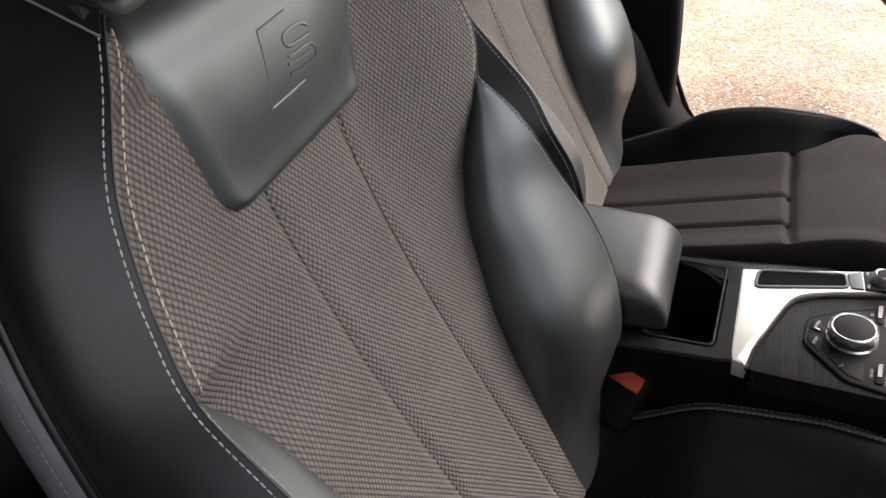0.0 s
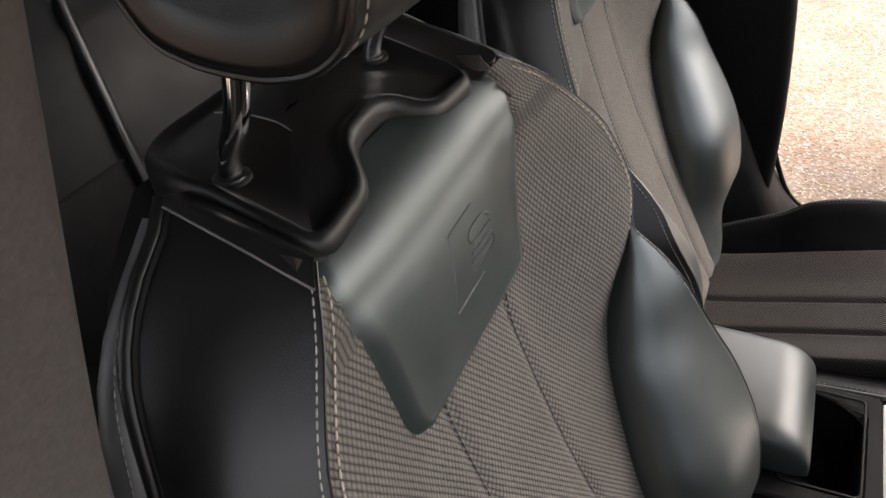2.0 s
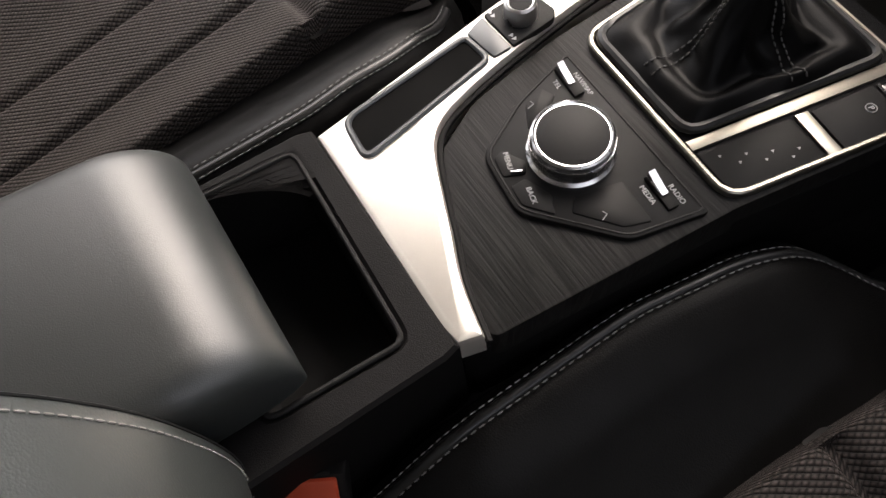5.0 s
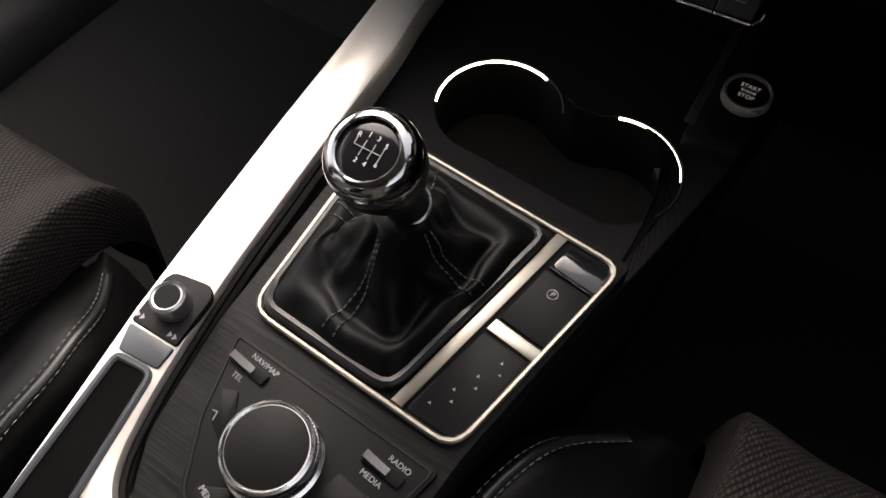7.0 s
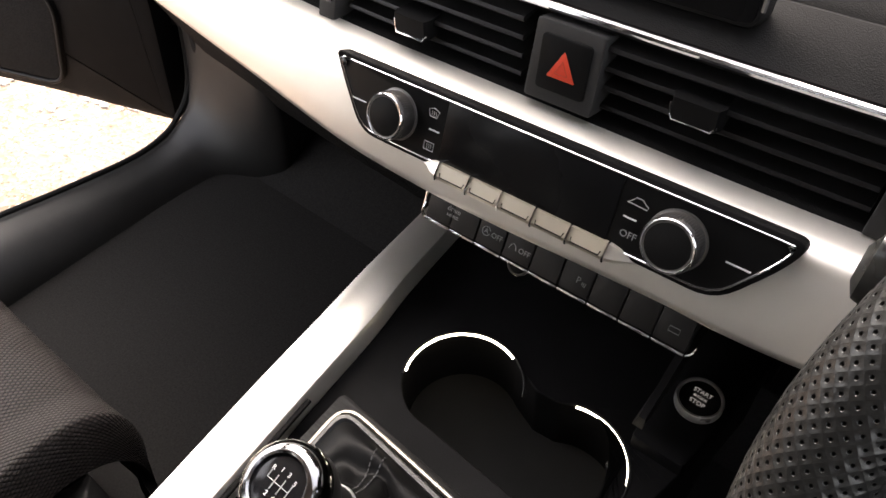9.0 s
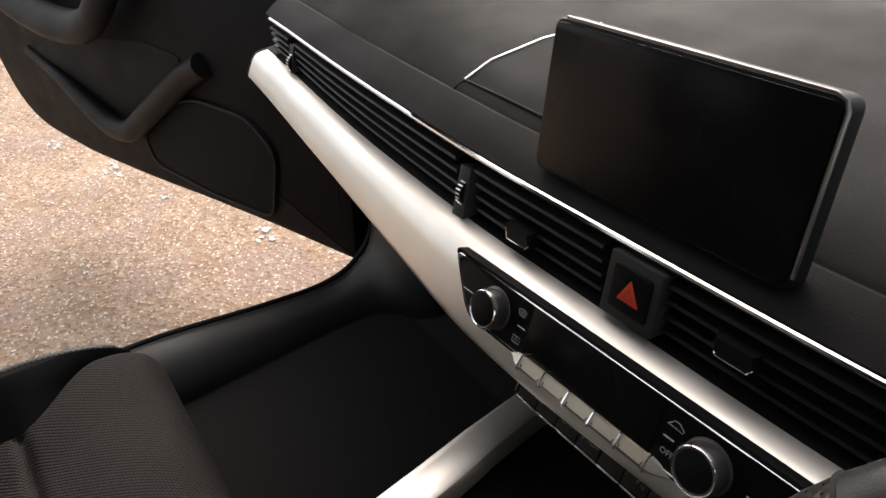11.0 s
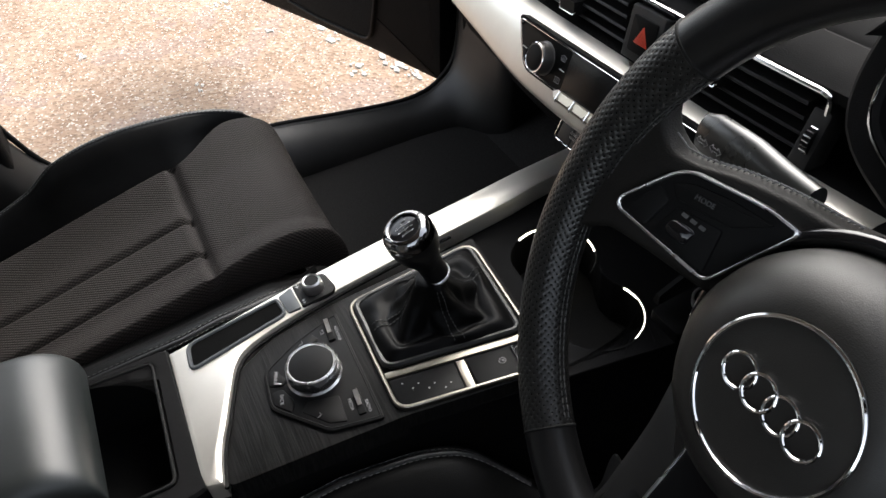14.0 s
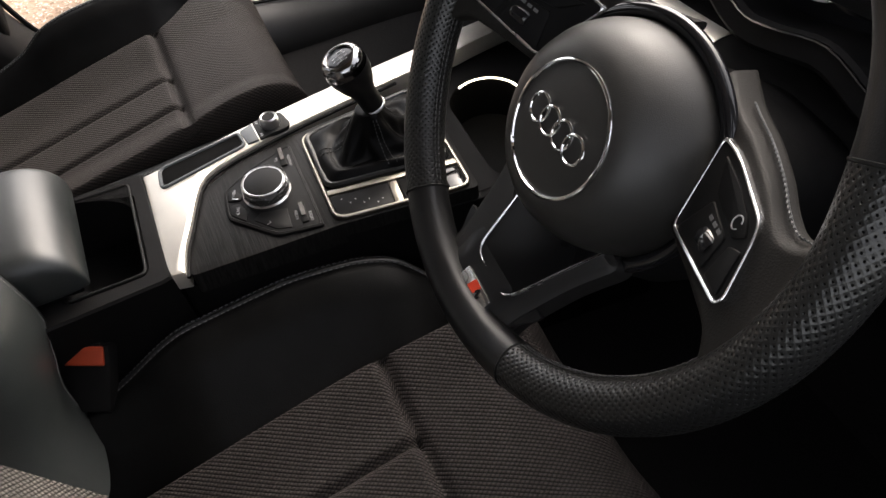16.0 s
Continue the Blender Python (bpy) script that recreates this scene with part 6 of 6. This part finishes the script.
# airbag cover: a deep dome behind the round emblem face
loops = []
for rx, ry, h in ((0.0750, 0.0695, -0.052), (0.0742, 0.0690, -0.038), (0.0720, 0.0675, -0.024), (0.0668, 0.0635, -0.010), (0.0592, 0.0575, 0.001), (0.0508, 0.0500, 0.0082), (0.0445, 0.0440, 0.0112), (0.0405, 0.0405, 0.0118), (0.0398, 0.0398, 0.0108), (0.0385, 0.0385, 0.0112), (0.015, 0.015, 0.0122)):
    loops.append([WH @ Vector((rx * math.cos(a), 0.006 + ry * math.sin(a), h)) for a in steps(0, 2 * math.pi, 73)[:-1]])
cover = part("airbag_cover", loops_bm(loops), COVER, wheel, "black domed airbag cover", angle=50)
part("cover_line", tube([WH @ Vector((0.0748 * math.cos(a), 0.006 + 0.0696 * math.sin(a), -0.036)) for a in steps(radians(15), radians(120), 40)], 0.0007, 6), MATT_CHROME, cover, "thin bright line round the cover")
part("cover_ring", tube([WH @ Vector((0.0790 * math.cos(a), 0.006 + 0.0735 * math.sin(a), -0.037)) for a in steps(0, 2 * math.pi, 73)[:-1]], 0.0048, 10, True), GLOSS, wheel, "gloss black ring round the cover")
HB = WH @ pose(0, 0.006, 0.0108)
part("emblem_ring", tube([HB @ Vector((0.0390 * math.cos(a), 0.0390 * math.sin(a), 0.0010)) for a in steps(0, 2 * math.pi, 73)[:-1]], 0.0013, 8, True), CHROME, cover, "chrome circle")
for k in range(4):
    c = -0.0192 + 0.0128 * k
    part("emblem_link", tube([HB @ Vector((c + 0.0083 * math.cos(a), 0.001 + 0.0083 * math.sin(a), 0.0030 + (0.0006 if k % 2 else 0))) for a in steps(0, 2 * math.pi, 41)[:-1]], 0.0010, 8, True), CHROME, cover, "small chrome ring")
SPOKE = plain("spoke_leather", (0.012, 0.0112, 0.0102), 0.58, spec=0.14, var=0.2, bump=0.25, bscale=900)
# side spokes: they rise from the hub to the rim, with a broad upper face that carries the stitching


def spoke_h(x, y):
    return -0.051 + 0.42 * x - 0.12 * y


SPOKE_TOP = table([(0.020, 0.078), (0.045, 0.0705), (0.060, 0.0680), (0.075, 0.0665), (0.100, 0.0610), (0.118, 0.0545), (0.132, 0.0530), (0.145, 0.0620), (0.154, 0.078)])
SPOKE_LOW = table([(0.020, -0.004), (0.060, 0.002), (0.090, 0.001), (0.120, -0.001), (0.135, -0.004), (0.146, -0.014), (0.154, -0.026)])
PAD_KEYS = ([(0.070, 0.0520), (0.092, 0.0500), (0.110, 0.0455), (0.118, 0.0400), (0.112, 0.0340), (0.084, 0.0385)], [(0.080, 0.0110), (0.112, 0.0125), (0.109, 0.0310), (0.086, 0.0350)], [(0.116, 0.0128), (0.130, 0.0140), (0.1220, 0.0350), (0.1140, 0.0310)])
for sx in (-1, 1):
    loops = []
    for x in steps(0.024, 0.154, 40):
        yt, yl = SPOKE_TOP(x), SPOKE_LOW(x)
        d = 0.026 - 0.006 * smooth((x - 0.13) / 0.02)
        low = 0.004 * smooth((x - 0.125) / 0.03)
        ring = rounded([(yl, -0.003 - low), (yt - 0.002, -0.003 - low), (yt + 0.003, -d), (yl, -d)], [0.006, 0.004, 0.006, 0.006], 5)
        loops.append([WH @ Vector((sx * x, y, spoke_h(x, y) + h)) for y, h in ring])
    part("spoke", loops_bm(loops), SPOKE, wheel, "black leather side spoke", angle=50)
    MP = WH @ Matrix(((sx, 0, 0, 0), (0, 1, 0, 0), (0.42 * 1, -0.12, 1, -0.051), (0, 0, 0, 1)))
    pad = rounded([(0.0600, 0.0560), (0.0780, 0.0570), (0.1150, 0.0500), (0.1210, 0.0440), (0.1345, 0.0170), (0.1325, 0.0115), (0.0770, 0.0085)], [0.003, 0.010, 0.006, 0.008, 0.003, 0.003, 0.005], 4)
    pd = part("switch_pad", slab(pad, -0.006, 0.0000, MP, 0.001), KEY, wheel, "black switch pad")
    part("pad_rim", frame_slab(inset2(pad, -0.0008), inset2(pad, 0.0010), -0.004, 0.0016, MP, 0.0005), MATT_CHROME, pd, "slim metal rim")
    for q in PAD_KEYS:
        part("pad_key", slab(rounded(q, 0.002, 3), -0.002, 0.0014, MP, 0.0006), KEY, pd)
    part("roller", lathe([(0.0045, -0.006), (0.0056, -0.004), (0.0056, 0.004), (0.0045, 0.006)], MP @ pose(0.1005, 0.0215, -0.0010, 0, 90, 0), 20), GLOSS, pd)
    for k in range(3):
        part("pad_mark", box_bm(-0.0016, 0.0016, -0.001, 0.001, 0, 0.0003, 0, m=MP @ pose(0.0935 + 0.0050 * k, 0.0300, 0.0015)), DIM_PRINT, pd)
    # stitched seam along the upper face
    seam = [WH @ Vector((sx * x, SPOKE_TOP(x) + 0.0021, spoke_h(x, SPOKE_TOP(x)) - 0.0135)) for x in steps(0.048, 0.138, 12)]
    up = WH.to_3x3() @ Vector((0, 0.0012, 0.0030))
    for p, q in zip(seam, seam[1:]):
        chain(p, q, up, "spoke_thread", SEAM_GREY, wheel, 3, 0.00045)
    if sx < 0:
        text("print", "MODE", 0.0040, WH @ pose(-0.1005, 0.0415, spoke_h(0.1005, 0.0415) + 0.0018, -6.8, 22.8, 8), DIM_PRINT, pd)
    else:
        part("phone_mark", tube([MP @ Vector((0.1075 + 0.0030 * math.cos(a), 0.0405 + 0.0036 * math.sin(a), 0.0017)) for a in steps(0.4, 2 * math.pi - 0.6, 16)], 0.0004, 4), GREYPRINT, pd)
# lower spoke with dark insert and badge, sinking towards the hub
LS = WH @ pose(0.002, -0.100, -0.0085, -17, 0, 0)
lo = rounded([(-0.066, 0.066), (-0.052, 0.030), (-0.040, -0.022), (-0.052, -0.044), (0.052, -0.044), (0.040, -0.022), (0.052, 0.030), (0.066, 0.066)], 0.012, 4)
low_spoke = part("lower_spoke", slab(lo, -0.018, 0.0, LS, 0.006), PLASTIC_SMOOTH, wheel, "black lower spoke")


def spoke_root(u, v):
    """Smooth root that rises from the lower spoke on to the rim."""
    x = u * (0.043 + 0.020 * smooth((v - 0.45) / 0.55) + 0.008 * (1 - smooth(v / 0.4)))
    y = 0.003 - 0.050 * v
    fall = smooth((1 - abs(u)) / 0.55)
    return LS @ Vector((x, y, 0.0004 + 0.0026 * smooth(v / 0.40) * fall - 0.004 * smooth((v - 0.8) / 0.2) - 0.004 * (1 - fall)))


part("spoke_root", sheet(spoke_root, steps(-1, 1, 33), steps(0, 1, 25), 0.004, out=WH.to_3x3() @ Vector((0, 0, 1))), LEATHER_GLOSS, wheel, "smooth black root of the lower spoke", angle=60)
tri = rounded([(-0.030, 0.064), (-0.0180, -0.0085), (0.0250, -0.0110), (0.0490, 0.064)], [0.004, 0.010, 0.010, 0.004], 5)
part("insert", slab(tri, -0.002, 0.0008, LS, 0.0004), SCREEN_OFF, low_spoke, "gloss black insert")
part("insert_rim", frame_slab(inset2(tri, -0.0014), inset2(tri, 0.0004), -0.002, 0.0022, LS, 0.0006), MATT_CHROME, low_spoke, "chrome insert rim")
BD = LS @ pose(0.0060, -0.0043, 0.0034)
bd = part("badge_plate", slab(rounded([(-0.0165, -0.0255), (0.0165, -0.0255), (0.0165, -0.0145), (-0.0165, -0.0145)], 0.001, 2), -0.001, 0.0016, BD, 0.0005), MATT_CHROME, low_spoke, "small silver and red badge")
part("badge_red", slab([(-0.0065, -0.0252), (0.0015, -0.0252), (0.0040, -0.0148), (-0.0040, -0.0148)], 0.0, 0.0020, BD, 0), RED, bd)
part("badge_dark", tube([BD @ Vector((0.003 + 0.0045 * q, -0.020 + 0.0030 * math.sin(q * 6.3), 0.0020)) for q in steps(0, 1, 14)], 0.0007, 5), KEY, bd)

column = thing("steering_column", "black steering column shroud with stalks", "steering column")
loops = []
for d, w, h in ((0.045, 0.070, 0.055), (0.075, 0.075, 0.060), (0.12, 0.072, 0.060), (0.22, 0.062, 0.055)):
    m = WH @ pose(0, -0.008, -d)
    loops.append([m @ Vector((w * math.copysign(abs(math.cos(a)) ** 0.6, math.cos(a)), h * math.copysign(abs(math.sin(a)) ** 0.6, math.sin(a)), 0)) for a in steps(0, 2 * math.pi, 33)[:-1]])
part("column_shroud", loops_bm(loops), PLASTIC, column, "black column shroud")
for sx, tip in ((-1, Vector((0.184, 0.330, 0.879))),):
    root = Vector((0.365 + sx * 0.085, 0.321, 0.889))
    d = (tip - root)
    loops = []
    for q, w, h in ((0, 0.012, 0.010), (0.25, 0.014, 0.0105), (0.5, 0.018, 0.011), (0.85, 0.019, 0.010), (0.97, 0.015, 0.008), (1.0, 0.008, 0.004)):
        c = root + d * q
        loops.append([c + Vector((0, h * math.cos(a), w * math.sin(a))) for a in steps(0, 2 * math.pi, 21)[:-1]])
    st = part("stalk", loops_bm(loops), STALK, column, "black control stalk")
    for k in range(2):
        c = root + d * (0.86 - 0.13 * k) + Vector((0, -0.0112, 0.003))
        part("stalk_mark", tube([c + Vector((x, 0, z)) for x, z in ((-0.005, 0), (-0.002, 0.003), (-0.002, 0.0012), (0.002, 0.0012), (0.002, 0.003), (0.005, 0), (0.002, -0.003), (0.002, -0.0012), (-0.002, -0.0012), (-0.002, -0.003))], 0.0004, 4, True), GREYPRINT, st)


# open passenger door
DOOR = Matrix.Translation((-0.80, 0.635, 0.0)) @ Matrix(((-0.96, 0.28, 0, 0), (-0.28, -0.96, 0, 0), (0, 0, 1, 0), (0, 0, 0, 1)))
# local x runs along the door from its hinges, local y towards the cabin side (rearwards), z up
car_door = thing("passenger_door", "black passenger door standing wide open", "car door", m=DOOR)
out = [(0.0, 0.322), (0.25, 0.316), (0.47, 0.305), (0.72, 0.288), (1.00, 0.277), (1.13, 0.284), (1.24, 0.293), (1.315, 0.318), (1.365, 0.362), (1.392, 0.41), (1.412, 0.47), (1.425, 0.55), (1.40, 0.90), (0.0, 0.90), (-0.02, 0.6)]
XZ = Matrix(((1, 0, 0, 0), (0, 0, 1, 0), (0, 1, 0, 0), (0, 0, 0, 1)))
part("door_skin", slab(rounded(out, 0.03, 4), -0.12, -0.02, XZ, 0.01), PAINT, car_door, "dark painted door skin")
part("door_card", slab(inset2(rounded(out, 0.03, 4), 0.012), -0.03, 0.03, XZ, 0.02), PLASTIC, car_door, "black door card")
# lower pocket rim, grab handle and speaker cover stand proud of the card
rim_p = curve_through([(1.16, 0.032, 0.545), (1.00, 0.045, 0.512), (0.90, 0.052, 0.482), (0.80, 0.056, 0.447), (0.735, 0.058, 0.440), (0.68, 0.058, 0.452), (0.62, 0.055, 0.492), (0.52, 0.050, 0.560), (0.43, 0.044, 0.622), (0.36, 0.036, 0.66)], 6)
part("pocket_rim", tube(rim_p, [0.012 + 0.014 * smooth(k / 20) for k in range(len(rim_p))], 12), PLASTIC_GREY, car_door, "soft pocket rim")
part("pocket_well", slab(rounded([(0.72, 0.455), (0.92, 0.505), (1.12, 0.550), (1.04, 0.590), (0.80, 0.640), (0.56, 0.670), (0.44, 0.660), (0.46, 0.625), (0.62, 0.510)], 0.02, 4), 0.02, 0.034, XZ, 0.003), RUBBER, car_door, "dark pocket")
spk = rounded([(0.24, 0.365), (0.44, 0.356), (0.65, 0.368), (0.668, 0.44), (0.50, 0.548), (0.42, 0.572), (0.26, 0.572), (0.19, 0.52)], 0.03, 4)
part("speaker_cover", slab(spk, 0.026, 0.037, XZ, 0.004), CARPET, car_door, "black speaker cover")
part("speaker_edge", frame_slab(inset2(spk, -0.008), inset2(spk, -0.001), 0.024, 0.040, XZ, 0.002), PLASTIC_GREY, car_door, "raised edge round the speaker")
grab = curve_through([(1.20, 0.035, 0.72), (1.06, 0.065, 0.70), (0.84, 0.085, 0.685), (0.68, 0.085, 0.70), (0.58, 0.075, 0.78), (0.52, 0.05, 0.88)], 6)
part("armrest_handle", tube(grab, 0.030, 12, flat=1.3), PLASTIC_GREY, car_door, "black door armrest and grab handle")
part("switch_strip", slab(rounded([(0.80, 0.735), (1.00, 0.765), (1.00, 0.785), (0.80, 0.755)], 0.004, 3), 0.028, 0.05, XZ, 0.002), GLOSS, car_door)
part("door_glass_edge", box_bm(0.02, 1.38, -0.055, -0.045, 0.88, 0.915, 0.003), RUBBER, car_door)
part("hinge_check", box_bm(-0.06, 0.06, -0.03, -0.005, 0.50, 0.53, 0.006), PLASTIC, car_door)
seal = curve_through([(-0.775, -0.245, 0.84), (-0.775, -0.225, 0.64), (-0.775, -0.195, 0.50), (-0.781, -0.125, 0.395), (-0.784, 0.05, 0.374), (-0.784, 0.22, 0.369), (-0.784, 0.38, 0.348), (-0.784, 0.50, 0.336), (-0.784, 0.565, 0.344), (-0.785, 0.60, 0.364), (-0.785, 0.626, 0.393), (-0.786, 0.640, 0.435), (-0.787, 0.648, 0.50), (-0.79, 0.656, 0.60), (-0.79, 0.665, 0.80)], 6)
structure("door_seal", tube(seal, 0.005, 8), RUBBER, "black rubber door seal", "seal")

# footwell trim beside the dash, passenger's side
structure("footwell_side", box_bm(-0.765, -0.745, 0.64, 1.02, 0.28, 0.80, 0.008), CARPET, "black carpeted footwell side", "wall")
structure("footwell_side_right", box_bm(0.70, 0.72, 0.40, 1.02, 0.28, 0.80, 0.008), CARPET, "black carpeted footwell side", "wall")
bm = loops_bm([[(x, y, z) for y, z in ((0.62, 0.30), (1.0, 0.52), (1.0, 0.30))] for x in (-0.73, 0.69)])
structure("toe_board", bm, CARPET, "black carpeted toe board", "wall")

# unseen wall added to block low light beside the driver, open above
bm = box_bm(0.745, 0.80, -1.40, 1.05, 0.25, 0.94, 0.02)
box_bm(0.62, 0.70, -1.40, 0.20, 1.33, 1.40, 0.01, bm)
structure("shade_wall_right", bm, PLASTIC, "black wall added beside the driver to block low light, open above", "wall")

# rear bench
bench = thing("rear_bench", "black leather rear bench seat", "rear seat")
loops = []
for x in steps(-0.68, 0.64, 30):
    f = smooth((0.66 - abs(x + 0.02)) / 0.10)
    loops.append([(x, y, z) for y, z in ((-1.30, 0.34), (-0.88, 0.36), (-0.83, 0.42 + 0.02 * f), (-0.86, 0.48 + 0.03 * f), (-1.0, 0.50 + 0.03 * f), (-1.15, 0.49 + 0.02 * f), (-1.30, 0.48))])
part("bench_cushion", loops_bm(loops), BENCH, bench, "black leather bench cushion", angle=60)
loops = []
for x in steps(-0.68, 0.64, 30):
    f = smooth((0.66 - abs(x + 0.02)) / 0.12)
    loops.append([(x, y, z) for y, z in ((-1.15, 0.46), (-1.12 + 0.03 * f, 0.56), (-1.18 + 0.03 * f, 0.75), (-1.26 + 0.02 * f, 0.92), (-1.31, 0.985), (-1.36, 0.97), (-1.35, 0.5))])
part("bench_back", loops_bm(loops), BENCH, bench, "black leather bench back", angle=60)
part("backrest_roll", tube([(-0.175, -1.279, 0.96), (-0.165, -1.268, 0.945), (-0.130, -1.213, 0.865), (-0.098, -1.160, 0.765), (-0.085, -1.128, 0.68)], 0.021, 14, flat=0.6), LEATHER, bench, "leather roll beside the bench armrest")
part("bench_seam", tube([(-0.075, -1.148, 0.751), (0.10, -1.151, 0.752), (0.33, -1.149, 0.752)], 0.003, 5), RUBBER, bench)
for x in (-0.36, 0.33):
    part("bench_seam", tube([(x, -1.118 + 0.0, 0.55), (x, -1.147, 0.75), (x, -1.237, 0.925)], 0.003, 5), RUBBER, bench)
b2 = copy_thing(bpy.data.objects["belt_buckle"], pose(0.10, -0.98, 0.545, -10, 0, 0))
tagged(b2, "orange seat belt buckle on the rear bench")
belt = thing("seat_belt", "dark grey seat belt hanging by the centre pillar", "seat belt")
part("belt_strap", loops_bm([[(0.618 - 0.10 * (1.3 - z) * 0.4 + dx, -0.625 + 0.02 * math.sin(z * 3) + dy, z) for dx, dy in ((-0.0, -0.022), (0.0012, -0.022), (0.0012, 0.022), (-0.0, 0.022))] for z in steps(0.45, 1.30, 20)]), PLASTIC_GREY, belt)

# outside: painted line, pale marks, a parked car
line = slab(rounded([(-4.14, -6.0), (-3.92, -6.0), (-3.90, 9.0), (-4.12, 9.0)], 0.01, 2), 0.0, 0.004, None, 0)
WORN_PAINT = plain("worn_white_paint", (0.62, 0.60, 0.55), 0.8, var=0.35, scale=18)
structure("painted_line", line, WORN_PAINT, "worn white painted line on the ground", "road marking")
rng = random.Random(4)
PALE = plain("pale_grit", (0.62, 0.60, 0.57), 0.85, var=0.3, scale=60)
for x, y, r in ((-1.82, 0.69, 0.06), (-1.50, 0.78, 0.055), (-1.54, 0.66, 0.035), (-1.42, 0.80, 0.03), (-2.25, 0.42, 0.04), (-2.30, 0.60, 0.03), (-1.95, 0.5, 0.02), (-2.6, 0.3, 0.03), (-1.7, 0.2, 0.02), (-2.1, -0.1, 0.025)):
    bm = bmesh.new()
    for n in range(9):
        a, q = rng.uniform(0, 6.28), r * rng.random() ** 0.7
        cx, cy, w = x + 1.5 * q * math.cos(a), y + 0.8 * q * math.sin(a), r * rng.uniform(0.12, 0.34)
        ring = [(cx + 1.3 * w * rng.uniform(0.5, 1.1) * math.cos(k), cy + 0.8 * w * rng.uniform(0.5, 1.1) * math.sin(k)) for k in [0.7 * m for m in range(9)]]
        slab(ring, 0.0, 0.004 + 0.0002 * n, None, 0, bm)
    tagged(part("grit_patch", bm, PALE, weld=False), "pale grit patch on the brown ground", "grit patch", "grit patches", "stuff")
parked = thing("parked_car", "pale parked car beyond the painted line", "car", m=pose(-4.95, 0.10, 0, 0, 0, 0))
CAR_PAINT = plain("silver_car_paint", (0.45, 0.46, 0.48), 0.3, 0.3, coat=1.0)
loops = []
for y, h0, h1, w in ((-2.9, 0.35, 0.62, 0.72), (-2.6, 0.22, 0.80, 0.86), (-1.5, 0.20, 0.92, 0.90), (-0.6, 0.20, 0.95, 0.90), (0.9, 0.20, 0.90, 0.88), (1.5, 0.28, 0.66, 0.76)):
    loops.append([(-0.95 + x, y, z) for x, z in rounded([(-w, h0), (w, h0), (w, h1), (-w, h1)], 0.14, 4)])
part("car_body", loops_bm(loops), CAR_PAINT, parked, "pale car body", angle=60)
loops = [[(-0.95 + x, y, z) for x, z in rounded([(-0.74, 0.85), (0.74, 0.85), (w, h), (-w, h)], 0.08, 3)] for y, w, h in ((-2.3, 0.55, 0.95), (-1.7, 0.56, 1.40), (-0.3, 0.56, 1.44), (0.6, 0.55, 0.98))]
part("car_cabin", loops_bm(loops), GLOSS, parked, "dark glazed cabin")
for y in (0.36, -1.95):
    for xs in (0.0, -1.75):
        m = pose(xs - 0.07, y, 0.31, 0, 90, 0)
        ty = part("tyre", lathe([(0.21, -0.10), (0.29, -0.10), (0.31, -0.07), (0.31, 0.07), (0.29, 0.10), (0.21, 0.10)], m, 40, cap=False), RUBBER, parked, "black tyre")
        part("wheel_rim", lathe([(0.215, 0.09), (0.205, 0.095), (0.195, 0.05), (0.19, 0.0)], m, 40, cap=False), MATT_CHROME, ty, "bright alloy rim")
        part("wheel_back", lathe([(0.2, -0.02), (0.19, 0.0)], m, 30), RUBBER, ty)
        for k in range(5):
            part("wheel_spoke", slab([(0.0, -0.022), (0.20, -0.036), (0.20, 0.036), (0.0, 0.022)], 0.04, 0.075, m @ Matrix.Rotation(2 * math.pi * k / 5 + 0.4, 4, "Z"), 0.008), MATT_CHROME, ty)
